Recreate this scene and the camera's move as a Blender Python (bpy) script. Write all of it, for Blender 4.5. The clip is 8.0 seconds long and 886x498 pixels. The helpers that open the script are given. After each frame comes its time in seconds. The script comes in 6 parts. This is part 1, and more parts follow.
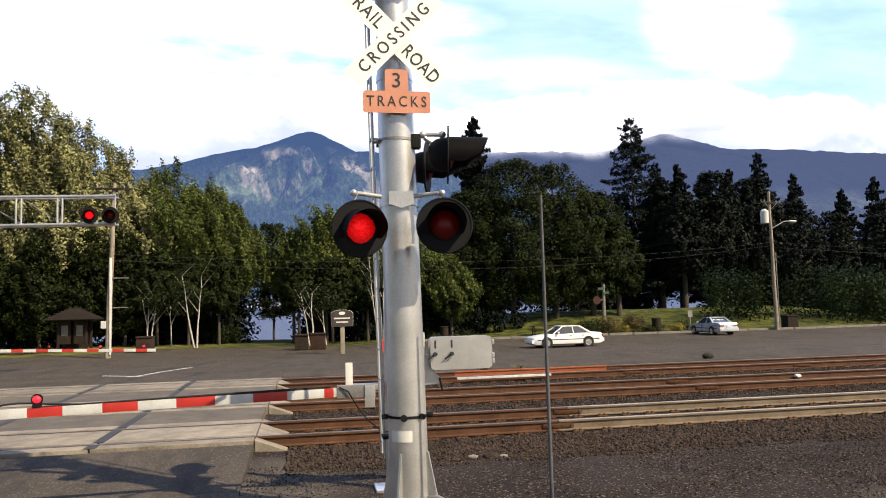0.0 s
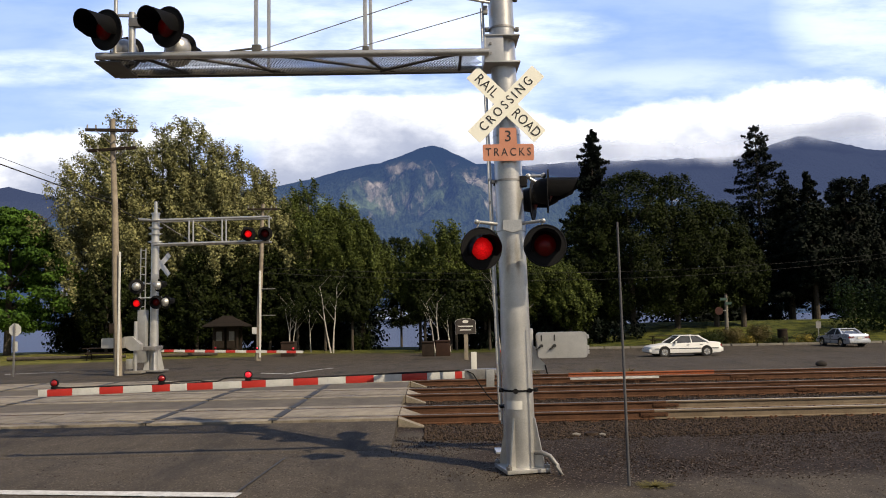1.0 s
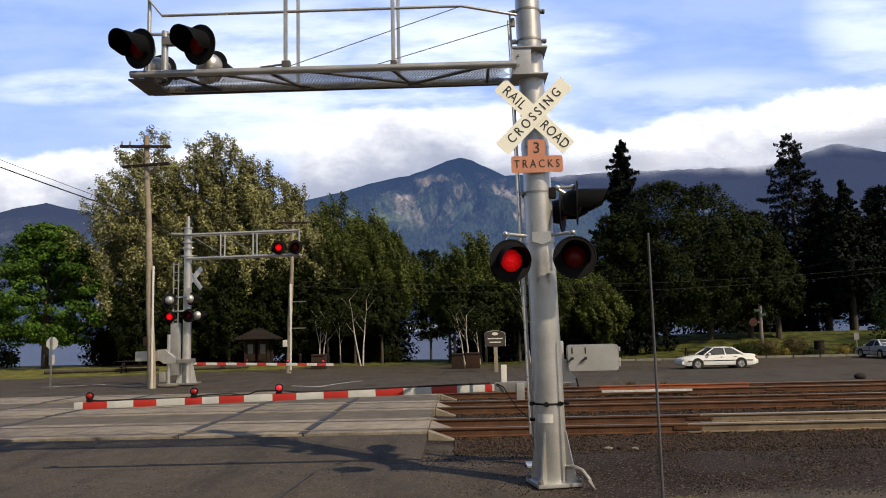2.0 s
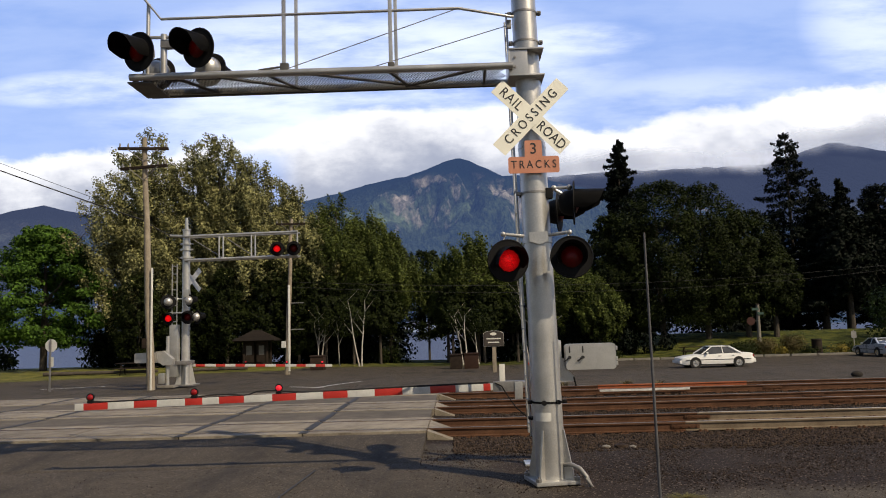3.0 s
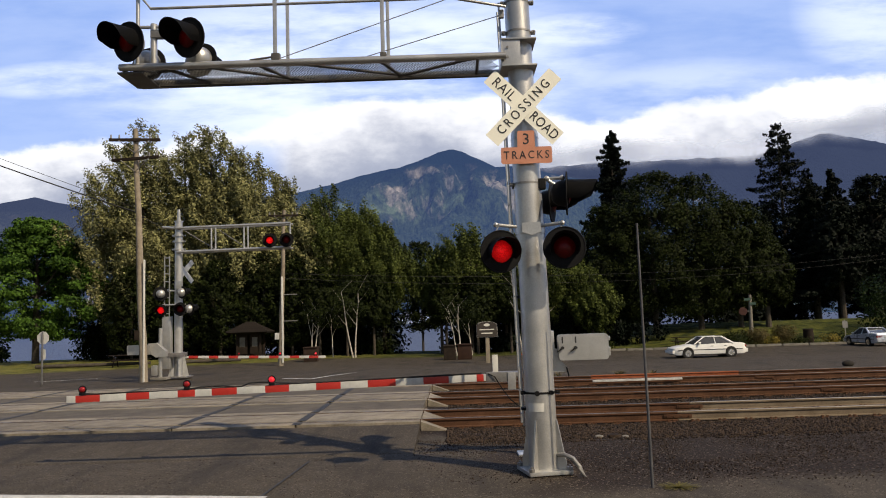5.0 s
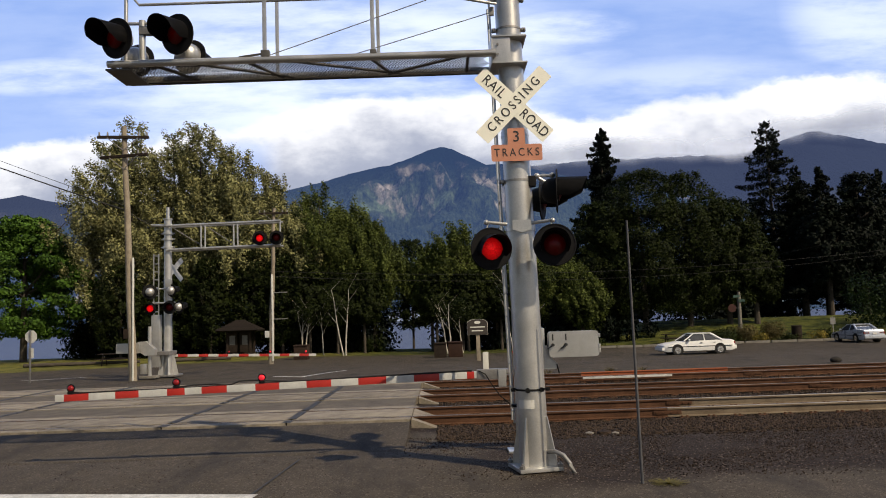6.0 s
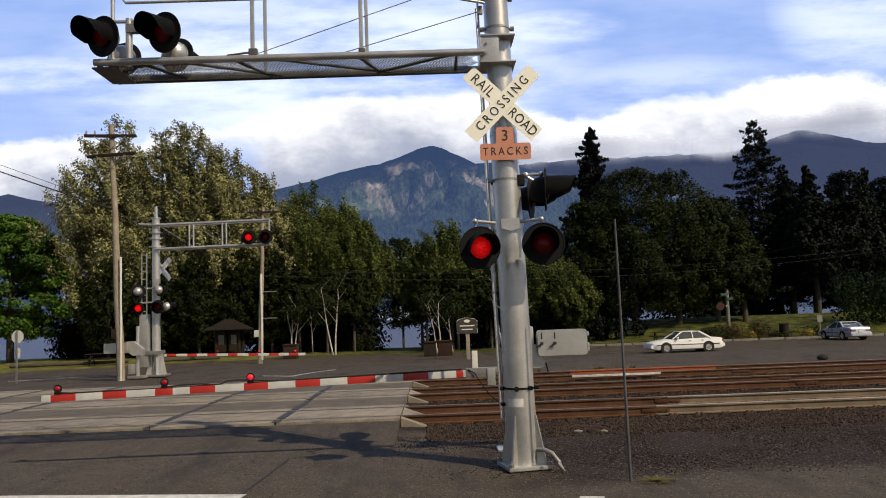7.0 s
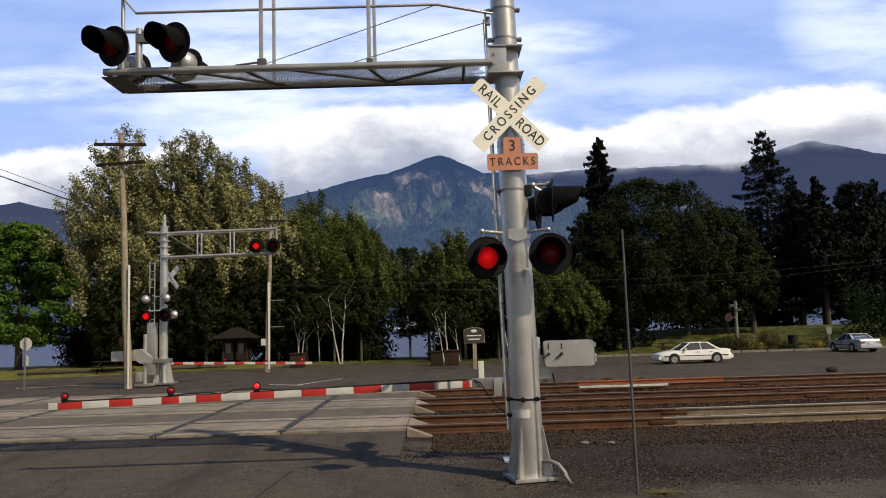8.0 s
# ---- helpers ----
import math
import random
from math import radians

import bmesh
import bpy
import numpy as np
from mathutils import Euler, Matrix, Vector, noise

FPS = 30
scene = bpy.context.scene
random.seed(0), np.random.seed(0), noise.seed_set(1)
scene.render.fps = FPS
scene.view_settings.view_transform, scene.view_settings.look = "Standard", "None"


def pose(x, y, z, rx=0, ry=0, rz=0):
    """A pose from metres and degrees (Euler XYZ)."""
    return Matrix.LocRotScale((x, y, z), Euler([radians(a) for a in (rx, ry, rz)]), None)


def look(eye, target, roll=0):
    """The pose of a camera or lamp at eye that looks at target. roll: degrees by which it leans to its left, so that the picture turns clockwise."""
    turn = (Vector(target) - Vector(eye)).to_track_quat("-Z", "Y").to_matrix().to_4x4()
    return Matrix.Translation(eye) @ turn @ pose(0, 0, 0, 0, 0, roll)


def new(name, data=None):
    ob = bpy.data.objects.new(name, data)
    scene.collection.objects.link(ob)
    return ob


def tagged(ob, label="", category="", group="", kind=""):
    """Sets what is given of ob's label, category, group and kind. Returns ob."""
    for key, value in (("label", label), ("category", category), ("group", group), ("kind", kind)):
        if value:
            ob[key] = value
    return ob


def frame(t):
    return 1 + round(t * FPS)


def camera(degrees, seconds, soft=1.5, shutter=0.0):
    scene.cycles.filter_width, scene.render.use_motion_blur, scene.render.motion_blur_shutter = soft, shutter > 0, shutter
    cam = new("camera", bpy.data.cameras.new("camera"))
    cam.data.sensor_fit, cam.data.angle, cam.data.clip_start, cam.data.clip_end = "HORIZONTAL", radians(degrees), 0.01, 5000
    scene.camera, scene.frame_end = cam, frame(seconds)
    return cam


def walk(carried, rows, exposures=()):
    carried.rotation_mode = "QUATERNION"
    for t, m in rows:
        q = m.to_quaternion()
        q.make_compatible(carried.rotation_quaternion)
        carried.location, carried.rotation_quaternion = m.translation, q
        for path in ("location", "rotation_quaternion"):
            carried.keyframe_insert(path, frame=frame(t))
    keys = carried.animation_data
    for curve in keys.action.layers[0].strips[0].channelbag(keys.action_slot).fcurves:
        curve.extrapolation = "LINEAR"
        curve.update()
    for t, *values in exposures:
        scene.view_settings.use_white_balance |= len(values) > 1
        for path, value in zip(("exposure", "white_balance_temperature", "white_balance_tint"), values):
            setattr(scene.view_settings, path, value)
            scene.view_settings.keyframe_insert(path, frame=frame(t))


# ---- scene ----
cam = camera(60.8, 8.0, soft=1.0)
# seconds, x, y, z, pitch, roll, yaw
ROWS = [
    (0.0, 0.16, 2.6, 2.25, 4.05, 1.4, -10.0),
    (0.1, 0.14, 2.55, 2.24, 4.10, 1.4, -9.2),
    (0.2, 0.12, 2.3, 2.22, 4.2, 1.35, -8.3),
    (0.3, 0.03, 0.75, 2.135, 3.95, 1.05, -6.9),
    (0.4, 0.0, 0.15, 2.11, 3.82, 1.0, -5.3),
    (0.5, -0.009, 0.053, 2.104, 3.878, 0.989, -4.318),
    (1.0, -0.008, 0.052, 2.106, 5.12, 1.156, -0.785),
    (1.5, -0.009, 0.093, 2.115, 5.991, 1.135, 1.272),
    (3.0, -0.006, -0.017, 2.101, 6.127, 1.618, 1.319),
    (3.5, -0.006, -0.007, 2.096, 6.069, 1.749, 1.082),
    (4.0, -0.004, -0.013, 2.1, 6.307, 1.895, 0.997),
    (4.5, 0.0, 0.0, 2.1, 5.8, 1.8, 1.0),
    (6.0, 0.003, 0.004, 2.095, 5.247, 1.94, 0.121),
    (6.5, 0.005, 0.006, 2.1, 5.129, 1.999, -0.328),
    (7.0, 0.015, 0.003, 2.096, 5.13, 2.095, -0.646),
    (7.5, 0.022, 0.001, 2.1, 5.731, 1.906, -0.515),
    (8.0, 0.024, 0.008, 2.103, 5.861, 1.777, -0.112),
]
EXPOSURES = [(0.0, 0.78), (0.25, 0.9), (0.4, 1.1), (0.7, 0.6), (1.0, 0.12), (1.5, 0.05), (3.0, -0.13), (8.0, -0.13)]
walk(cam, [(t, pose(x, y, z, 90 + pitch, roll, yaw)) for t, x, y, z, pitch, roll, yaw in ROWS], EXPOSURES)

# ---- world and sun ----
SUN_WAY = Vector((0.80, -0.67, 1.0)).normalized()
sun_data = bpy.data.lights.new("sun", "SUN")
sun_data.energy, sun_data.angle, sun_data.color = 5.0, radians(0.5), (1.0, 0.84, 0.61)
sun = new("sun", sun_data)
sun.matrix_world = look(SUN_WAY * 60, (0, 0, 0))


def build_world():
    world = bpy.data.worlds.new("sky")
    scene.world = world
    world.use_nodes = True
    nt = world.node_tree
    n, l = nt.nodes, nt.links
    n.clear()
    sky = n.new("ShaderNodeTexSky")
    sky.sky_type, sky.sun_disc = "NISHITA", False
    sky.sun_elevation = math.asin(SUN_WAY.z)
    sky.sun_rotation = math.atan2(SUN_WAY.x, SUN_WAY.y)
    sky.air_density, sky.dust_density = 1.0, 0.6
    blue = n.new("ShaderNodeBackground")
    blue.inputs["Strength"].default_value = 0.085
    tint = n.new("ShaderNodeMix")
    tint.data_type, tint.blend_type = "RGBA", "MULTIPLY"
    tint.inputs["Factor"].default_value = 1.0
    tint.inputs["B"].default_value = (1.14, 1.0, 0.94, 1)
    l.new(sky.outputs[0], tint.inputs["A"])
    l.new(tint.outputs["Result"], blue.inputs["Color"])
    co = n.new("ShaderNodeTexCoord")
    sep = n.new("ShaderNodeSeparateXYZ")
    l.new(co.outputs["Generated"], sep.inputs[0])
    def noise_tex(scale, detail, rough, src):
        t = n.new("ShaderNodeTexNoise")
        t.inputs["Scale"].default_value, t.inputs["Detail"].default_value = scale, detail
        t.inputs["Roughness"].default_value = rough
        l.new(src, t.inputs["Vector"])
        return t.outputs["Fac"]

    def calc(op, a, b, add=0.0):
        m = n.new("ShaderNodeMath")
        m.operation = op
        for i, v in enumerate((a, b, add)):
            if isinstance(v, (int, float)):
                m.inputs[i].default_value = v
            else:
                l.new(v, m.inputs[i])
        return m.outputs[0]

    def span(v, lo, hi):
        m = n.new("ShaderNodeMapRange")
        m.interpolation_type = "SMOOTHSTEP"
        m.inputs["From Min"].default_value, m.inputs["From Max"].default_value = lo, hi
        l.new(v, m.inputs["Value"])
        return m.outputs[0]

    def along(v, stops, top):
        """A smooth curve of v (-1 to 1) through (place, height) stops."""
        r = n.new("ShaderNodeValToRGB")
        r.color_ramp.interpolation = "B_SPLINE"
        e = r.color_ramp.elements
        while len(e) > 1:
            e.remove(e[-1])
        for i, (u, h) in enumerate(stops):
            k = e[0] if i == 0 else e.new((u + 1) / 2)
            k.position = (u + 1) / 2
            k.color = (h / top, h / top, h / top, 1)
        l.new(calc("MULTIPLY_ADD", v, 0.5, add=0.5), r.inputs[0])
        return calc("MULTIPLY", r.outputs[0], top)

    # bearing and height over the horizon as slopes
    depth = calc("MAXIMUM", sep.outputs["Y"], 0.02)
    bearing = calc("DIVIDE", sep.outputs["X"], depth)
    height = calc("DIVIDE", sep.outputs["Z"], depth)
    sheet = n.new("ShaderNodeCombineXYZ")
    l.new(bearing, sheet.inputs[0])
    l.new(height, sheet.inputs[1])
    billow = n.new("ShaderNodeMapping")
    billow.inputs["Scale"].default_value = (1.0, 1.7, 1.0)
    l.new(sheet.outputs[0], billow.inputs[0])
    big = noise_tex(7.0, 12, 0.58, billow.outputs[0])
    fine = noise_tex(15.0, 10, 0.6, billow.outputs[0])
    soft = noise_tex(4.0, 6, 0.5, billow.outputs[0])
    # clouds gather over the mountains; the sunny side of the sky is clear
    ahead = span(sep.outputs["Y"], 0.1, 0.6)
    # cumulus bank resting on the ridges
    top = along(bearing, ((-0.8, 0.25), (-0.55, 0.258), (-0.40, 0.254), (-0.28, 0.262), (-0.19, 0.300), (-0.06, 0.302), (0.06, 0.305), (0.15, 0.268), (0.28, 0.272), (0.38, 0.275), (0.46, 0.312), (0.54, 0.318), (0.66, 0.290), (0.9, 0.28)), 0.4)
    foot = along(bearing, ((-0.8, 0.19), (-0.5, 0.188), (-0.25, 0.226), (-0.14, 0.228), (-0.03, 0.250), (0.05, 0.232), (0.15, 0.205), (0.30, 0.200), (0.45, 0.232), (0.6, 0.232)), 0.4)
    rag = calc("MULTIPLY_ADD", calc("SUBTRACT", big, 0.5), 0.075, add=calc("MULTIPLY", calc("SUBTRACT", fine, 0.5), 0.03))
    over = calc("SUBTRACT", calc("SUBTRACT", top, height), rag)
    bank = calc("MULTIPLY", span(over, -0.006, 0.013), ahead)
    # a gap of blue under the cloud left of the summit
    gap = calc("MULTIPLY", span(calc("ABSOLUTE", calc("ADD", bearing, 0.275), 0.0), 0.07, 0.02), span(calc("ADD", height, rag), 0.262, 0.235))
    bank = calc("MULTIPLY", bank, calc("SUBTRACT", 1.0, calc("MULTIPLY", gap, 0.75)))
    # thin high streaks and a pale veil
    streak = n.new("ShaderNodeMapping")
    streak.inputs["Scale"].default_value = (1.0, 4.2, 1.0)
    streak.inputs["Rotation"].default_value = (0.0, 0.0, 0.22)
    l.new(sheet.outputs[0], streak.inputs[0])
    fibres = noise_tex(3.4, 10, 0.6, streak.outputs[0])

    def lobe(u, h, wu, wh):
        du, dh = calc("DIVIDE", calc("SUBTRACT", bearing, u), wu), calc("DIVIDE", calc("SUBTRACT", height, h), wh)
        return span(calc("MULTIPLY_ADD", du, du, add=calc("MULTIPLY", dh, dh)), 1.0, 0.0)

    def most(*vs):
        v = vs[0]
        for w in vs[1:]:
            v = calc("MAXIMUM", v, w)
        return v

    lean_streak = lobe(-0.50, 0.345, 0.20, 0.035)
    veil = most(lobe(-0.14, 0.34, 0.48, 0.17), lobe(0.17, 0.388, 0.13, 0.035), lean_streak, calc("MULTIPLY", lobe(0.60, 0.40, 0.16, 0.14), 0.8), calc("MULTIPLY", lobe(0.34, 0.30, 0.30, 0.06), 0.55), 0.18)
    wisps = calc("MULTIPLY", calc("MULTIPLY", span(calc("ADD", calc("MULTIPLY", fibres, 0.7), calc("MULTIPLY", soft, 0.3)), 0.33, 0.59), veil), ahead)
    thin = calc("MULTIPLY", ahead, 0.72)
    # white tops, grey undersides
    shade = calc("ADD", calc("SUBTRACT", height, foot), calc("MULTIPLY_ADD", calc("SUBTRACT", big, 0.5), 0.17, add=calc("MULTIPLY", calc("SUBTRACT", fine, 0.5), 0.07)))
    grey = span(shade, -0.035, 0.072)
    ramp = n.new("ShaderNodeMix")
    ramp.data_type = "RGBA"
    ramp.inputs["A"].default_value = (0.33, 0.36, 0.46, 1)
    ramp.inputs["B"].default_value = (0.93, 0.93, 0.95, 1)
    l.new(grey, ramp.inputs["Factor"])
    cloud = n.new("ShaderNodeBackground")
    cloud.inputs["Strength"].default_value = 1.40
    l.new(ramp.outputs["Result"], cloud.inputs["Color"])
    haze = n.new("ShaderNodeBackground")
    haze.inputs["Color"].default_value, haze.inputs["Strength"].default_value = (0.36, 0.56, 1.14, 1), 1.12
    white = n.new("ShaderNodeBackground")
    white.inputs["Color"].default_value, white.inputs["Strength"].default_value = (0.86, 0.94, 1.10, 1), 1.25
    under = blue.outputs[0]
    for f, over in ((thin, haze), (wisps, white), (bank, cloud)):
        mix = n.new("ShaderNodeMixShader")
        l.new(f, mix.inputs[0])
        l.new(under, mix.inputs[1])
        l.new(over.outputs[0], mix.inputs[2])
        under = mix.outputs[0]
    out = n.new("ShaderNodeOutputWorld")
    l.new(mix.outputs[0], out.inputs["Surface"])


build_world()


# ---- materials ----
def surface(name, c1, c2, scale=6.0, rough=0.6, metal=0.0, bump=0.0, fine=60.0, island=0.0, per_object=0.0, emit=None, power=0.0):
    """A material whose colour wanders between c1 and c2 at two scales, with fine relief."""
    m = bpy.data.materials.new(name)
    m.use_nodes = True
    nt = m.node_tree
    n, l = nt.nodes, nt.links
    bsdf = n["Principled BSDF"]
    co = n.new("ShaderNodeTexCoord")
    a = n.new("ShaderNodeTexNoise")
    a.inputs["Scale"].default_value, a.inputs["Detail"].default_value, a.inputs["Roughness"].default_value = scale, 6, 0.62
    b = n.new("ShaderNodeTexNoise")
    b.inputs["Scale"].default_value, b.inputs["Detail"].default_value = fine, 3
    l.new(co.outputs["Object"], a.inputs["Vector"])
    l.new(co.outputs["Object"], b.inputs["Vector"])
    add = n.new("ShaderNodeMath")
    add.operation = "MULTIPLY_ADD"
    add.inputs[1].default_value = 0.45
    l.new(b.outputs["Fac"], add.inputs[0])
    l.new(a.outputs["Fac"], add.inputs[2])
    fac = add.outputs[0]
    rng = n.new("ShaderNodeMapRange")
    rng.inputs["From Min"].default_value, rng.inputs["From Max"].default_value = 0.48, 0.98
    for gain, node, sock in ((island, "ShaderNodeNewGeometry", "Random Per Island"), (per_object, "ShaderNodeObjectInfo", "Random")):
        if gain:
            r = n.new(node)
            k = n.new("ShaderNodeMath")
            k.operation = "MULTIPLY_ADD"
            l.new(r.outputs[sock], k.inputs[0])
            k.inputs[1].default_value = gain
            l.new(fac, k.inputs[2])
            k2 = n.new("ShaderNodeMath")
            k2.operation = "SUBTRACT"
            l.new(k.outputs[0], k2.inputs[0])
            k2.inputs[1].default_value = gain / 2
            fac = k2.outputs[0]
    l.new(fac, rng.inputs["Value"])
    mix = n.new("ShaderNodeMix")
    mix.data_type = "RGBA"
    mix.inputs["A"].default_value, mix.inputs["B"].default_value = (*c1, 1), (*c2, 1)
    l.new(rng.outputs[0], mix.inputs["Factor"])
    l.new(mix.outputs["Result"], bsdf.inputs["Base Color"])
    bsdf.inputs["Metallic"].default_value = metal
    bsdf.inputs["Specular IOR Level"].default_value = 0.5 if rough < 0.55 else 0.2
    rr = n.new("ShaderNodeMapRange")
    rr.inputs["To Min"].default_value, rr.inputs["To Max"].default_value = max(0.03, rough - 0.1), min(1.0, rough + 0.1)
    l.new(a.outputs["Fac"], rr.inputs["Value"])
    l.new(rr.outputs[0], bsdf.inputs["Roughness"])
    if bump:
        bp = n.new("ShaderNodeBump")
        bp.inputs["Strength"].default_value, bp.inputs["Distance"].default_value = bump, 0.02
        l.new(b.outputs["Fac"], bp.inputs["Height"])
        l.new(bp.outputs[0], bsdf.inputs["Normal"])
    if emit:
        bsdf.inputs["Emission Color"].default_value = (*emit, 1)
        bsdf.inputs["Emission Strength"].default_value = power
    return m


def leafy(name, dark, light, through_light=0.25):
    """Foliage: each leaf takes its own green, and lets some light through."""
    m = bpy.data.materials.new(name)
    m.use_nodes = True
    n, l = m.node_tree.nodes, m.node_tree.links
    bsdf, out = n["Principled BSDF"], n["Material Output"]
    geo = n.new("ShaderNodeNewGeometry")
    co = n.new("ShaderNodeTexCoord")
    tex = n.new("ShaderNodeTexNoise")
    tex.inputs["Scale"].default_value, tex.inputs["Detail"].default_value = 0.5, 3
    l.new(co.outputs["Object"], tex.inputs["Vector"])
    k = n.new("ShaderNodeMath")
    k.operation = "MULTIPLY_ADD"
    k.inputs[1].default_value = 0.45
    l.new(geo.outputs["Random Per Island"], k.inputs[0])
    l.new(tex.outputs["Fac"], k.inputs[2])
    r = n.new("ShaderNodeMapRange")
    r.inputs["From Min"].default_value, r.inputs["From Max"].default_value = 0.4, 1.15
    l.new(k.outputs[0], r.inputs["Value"])
    mix = n.new("ShaderNodeMix")
    mix.data_type = "RGBA"
    mix.inputs["A"].default_value, mix.inputs["B"].default_value = (*dark, 1), (*light, 1)
    l.new(r.outputs[0], mix.inputs["Factor"])
    l.new(mix.outputs["Result"], bsdf.inputs["Base Color"])
    bsdf.inputs["Roughness"].default_value = 0.65
    bsdf.inputs["Specular IOR Level"].default_value = 0.12
    tr = n.new("ShaderNodeBsdfTranslucent")
    l.new(mix.outputs["Result"], tr.inputs["Color"])
    ms = n.new("ShaderNodeMixShader")
    ms.inputs[0].default_value = through_light
    l.new(bsdf.outputs[0], ms.inputs[1])
    l.new(tr.outputs[0], ms.inputs[2])
    l.new(ms.outputs[0], out.inputs["Surface"])
    return m


GRATE = surface("dark_galvanised_steel", (0.07, 0.068, 0.065), (0.15, 0.145, 0.135), 4.0, 0.55, 0.4, 0.08)
GALV = surface("aluminium_paint", (0.38, 0.375, 0.36), (0.60, 0.59, 0.565), 2.2, 0.37, 0.68, 0.06)
STEEL = surface("weathered_steel", (0.16, 0.155, 0.15), (0.30, 0.29, 0.275), 4.0, 0.5, 0.5, 0.08)
BLACK = surface("black_paint", (0.003, 0.003, 0.0035), (0.008, 0.008, 0.009), 5.0, 0.75)
RUBBER = surface("rubber", (0.012, 0.012, 0.012), (0.03, 0.03, 0.03), 8.0, 0.8)
WHITE = surface("white_sheeting", (0.84, 0.83, 0.72), (0.90, 0.89, 0.78), 3.0, 0.4)
SALMON = surface("faded_red_sheeting", (0.46, 0.19, 0.11), (0.56, 0.25, 0.16), 4.0, 0.5)
INK = surface("black_ink", (0.012, 0.012, 0.012), (0.03, 0.03, 0.03), 20.0, 0.5)
RED = surface("red_sheeting", (0.36, 0.022, 0.016), (0.46, 0.035, 0.025), 5.0, 0.35)
GATE_WHITE = surface("gate_white", (0.42, 0.42, 0.40), (0.60, 0.60, 0.57), 5.0, 0.4)


def lens_glass(name, tint, middle, rim):
    """Moulded red lens: light from the lamp behind is strongest in the middle and broken into small cells."""
    m = bpy.data.materials.new(name)
    m.use_nodes = True
    n, l = m.node_tree.nodes, m.node_tree.links
    bsdf = n["Principled BSDF"]
    bsdf.inputs["Base Color"].default_value = (*tint, 1)
    bsdf.inputs["Roughness"].default_value = 0.3
    bsdf.inputs["Specular IOR Level"].default_value = 0.2
    co = n.new("ShaderNodeTexCoord")
    flat = n.new("ShaderNodeMapping")
    flat.inputs["Scale"].default_value = (1, 0, 1)
    l.new(co.outputs["Object"], flat.inputs[0])
    d = n.new("ShaderNodeVectorMath")
    d.operation = "LENGTH"
    l.new(flat.outputs[0], d.inputs[0])
    r = n.new("ShaderNodeMapRange")
    r.inputs["From Min"].default_value, r.inputs["From Max"].default_value = 0.02, 0.15
    r.inputs["To Min"].default_value, r.inputs["To Max"].default_value = middle, rim
    l.new(d.outputs["Value"], r.inputs["Value"])
    v = n.new("ShaderNodeTexVoronoi")
    v.inputs["Scale"].default_value = 95.0
    l.new(flat.outputs[0], v.inputs["Vector"])
    k = n.new("ShaderNodeMapRange")
    k.inputs["From Max"].default_value = 0.7
    k.inputs["To Min"].default_value, k.inputs["To Max"].default_value = 1.35, 0.30
    l.new(v.outputs["Distance"], k.inputs["Value"])
    x = n.new("ShaderNodeMath")
    x.operation = "MULTIPLY"
    l.new(r.outputs[0], x.inputs[0])
    l.new(k.outputs[0], x.inputs[1])
    bsdf.inputs["Emission Color"].default_value = (1.0, 0.006, 0.008, 1)
    l.new(x.outputs[0], bsdf.inputs["Emission Strength"])
    return m


LENS_LIT = lens_glass("lit_red_lens", (0.22, 0.004, 0.004), 0.95, 0.22)
LENS_DIM = lens_glass("dim_red_lens", (0.022, 0.001, 0.001), 0.03, 0.004)
FAR_LIT = lens_glass("lit_red_lens_distant", (0.3, 0.006, 0.006), 1.8, 0.6)
ARM_GLOW = surface("lit_small_lamp", (0.4, 0.01, 0.01), (0.5, 0.02, 0.02), 30.0, 0.25, emit=(1.0, 0.03, 0.06), power=0.55)
CONCRETE = surface("crossing_concrete", (0.105, 0.088, 0.066), (0.27, 0.235, 0.18), 3.2, 0.85, 0.0, 0.4, 38.0, per_object=0.2)
RUST = surface("rusty_rail", (0.050, 0.023, 0.012), (0.125, 0.062, 0.034), 3.0, 0.75, 0.2, 0.2)
RAIL_HEAD = surface("worn_rail_head", (0.085, 0.066, 0.056), (0.20, 0.165, 0.135), 1.2, 0.38, 0.7)
PALE_RAIL = surface("dusty_worn_rail", (0.105, 0.078, 0.052), (0.22, 0.175, 0.125), 2.0, 0.7, 0.2, 0.2)
PALE_HEAD = surface("pale_rail_head", (0.22, 0.19, 0.155), (0.36, 0.32, 0.27), 1.5, 0.4, 0.6)
RED_RUST = surface("bright_rust", (0.20, 0.06, 0.025), (0.34, 0.11, 0.05), 3.0, 0.8, 0.1, 0.2)
TIE = surface("creosoted_timber", (0.022, 0.016, 0.012), (0.06, 0.045, 0.035), 7.0, 0.9, 0.0, 0.4)
STONE = surface("ballast_stone", (0.014, 0.0093, 0.0065), (0.056, 0.038, 0.026), 14.0, 0.9, 0.0, 0.2, island=0.7)
POLE_WOOD = surface("weathered_pole_timber", (0.17, 0.14, 0.105), (0.33, 0.285, 0.22), 2.5, 0.9, 0.0, 0.4)
DARK_WOOD = surface("dark_stained_timber", (0.012, 0.008, 0.006), (0.030, 0.021, 0.015), 4.0, 0.85, 0.0, 0.3)
BARK = surface("bark", (0.035, 0.03, 0.024), (0.09, 0.075, 0.06), 5.0, 0.95, 0.0, 0.6, 25.0)
BIRCH = surface("birch_bark", (0.20, 0.18, 0.155), (0.56, 0.53, 0.47), 6.0, 0.8, 0.0, 0.2, 12.0)
SHINGLE = surface("brown_shingle", (0.008, 0.006, 0.005), (0.02, 0.015, 0.012), 5.0, 0.9, 0.0, 0.4, 30.0, per_object=0.3)
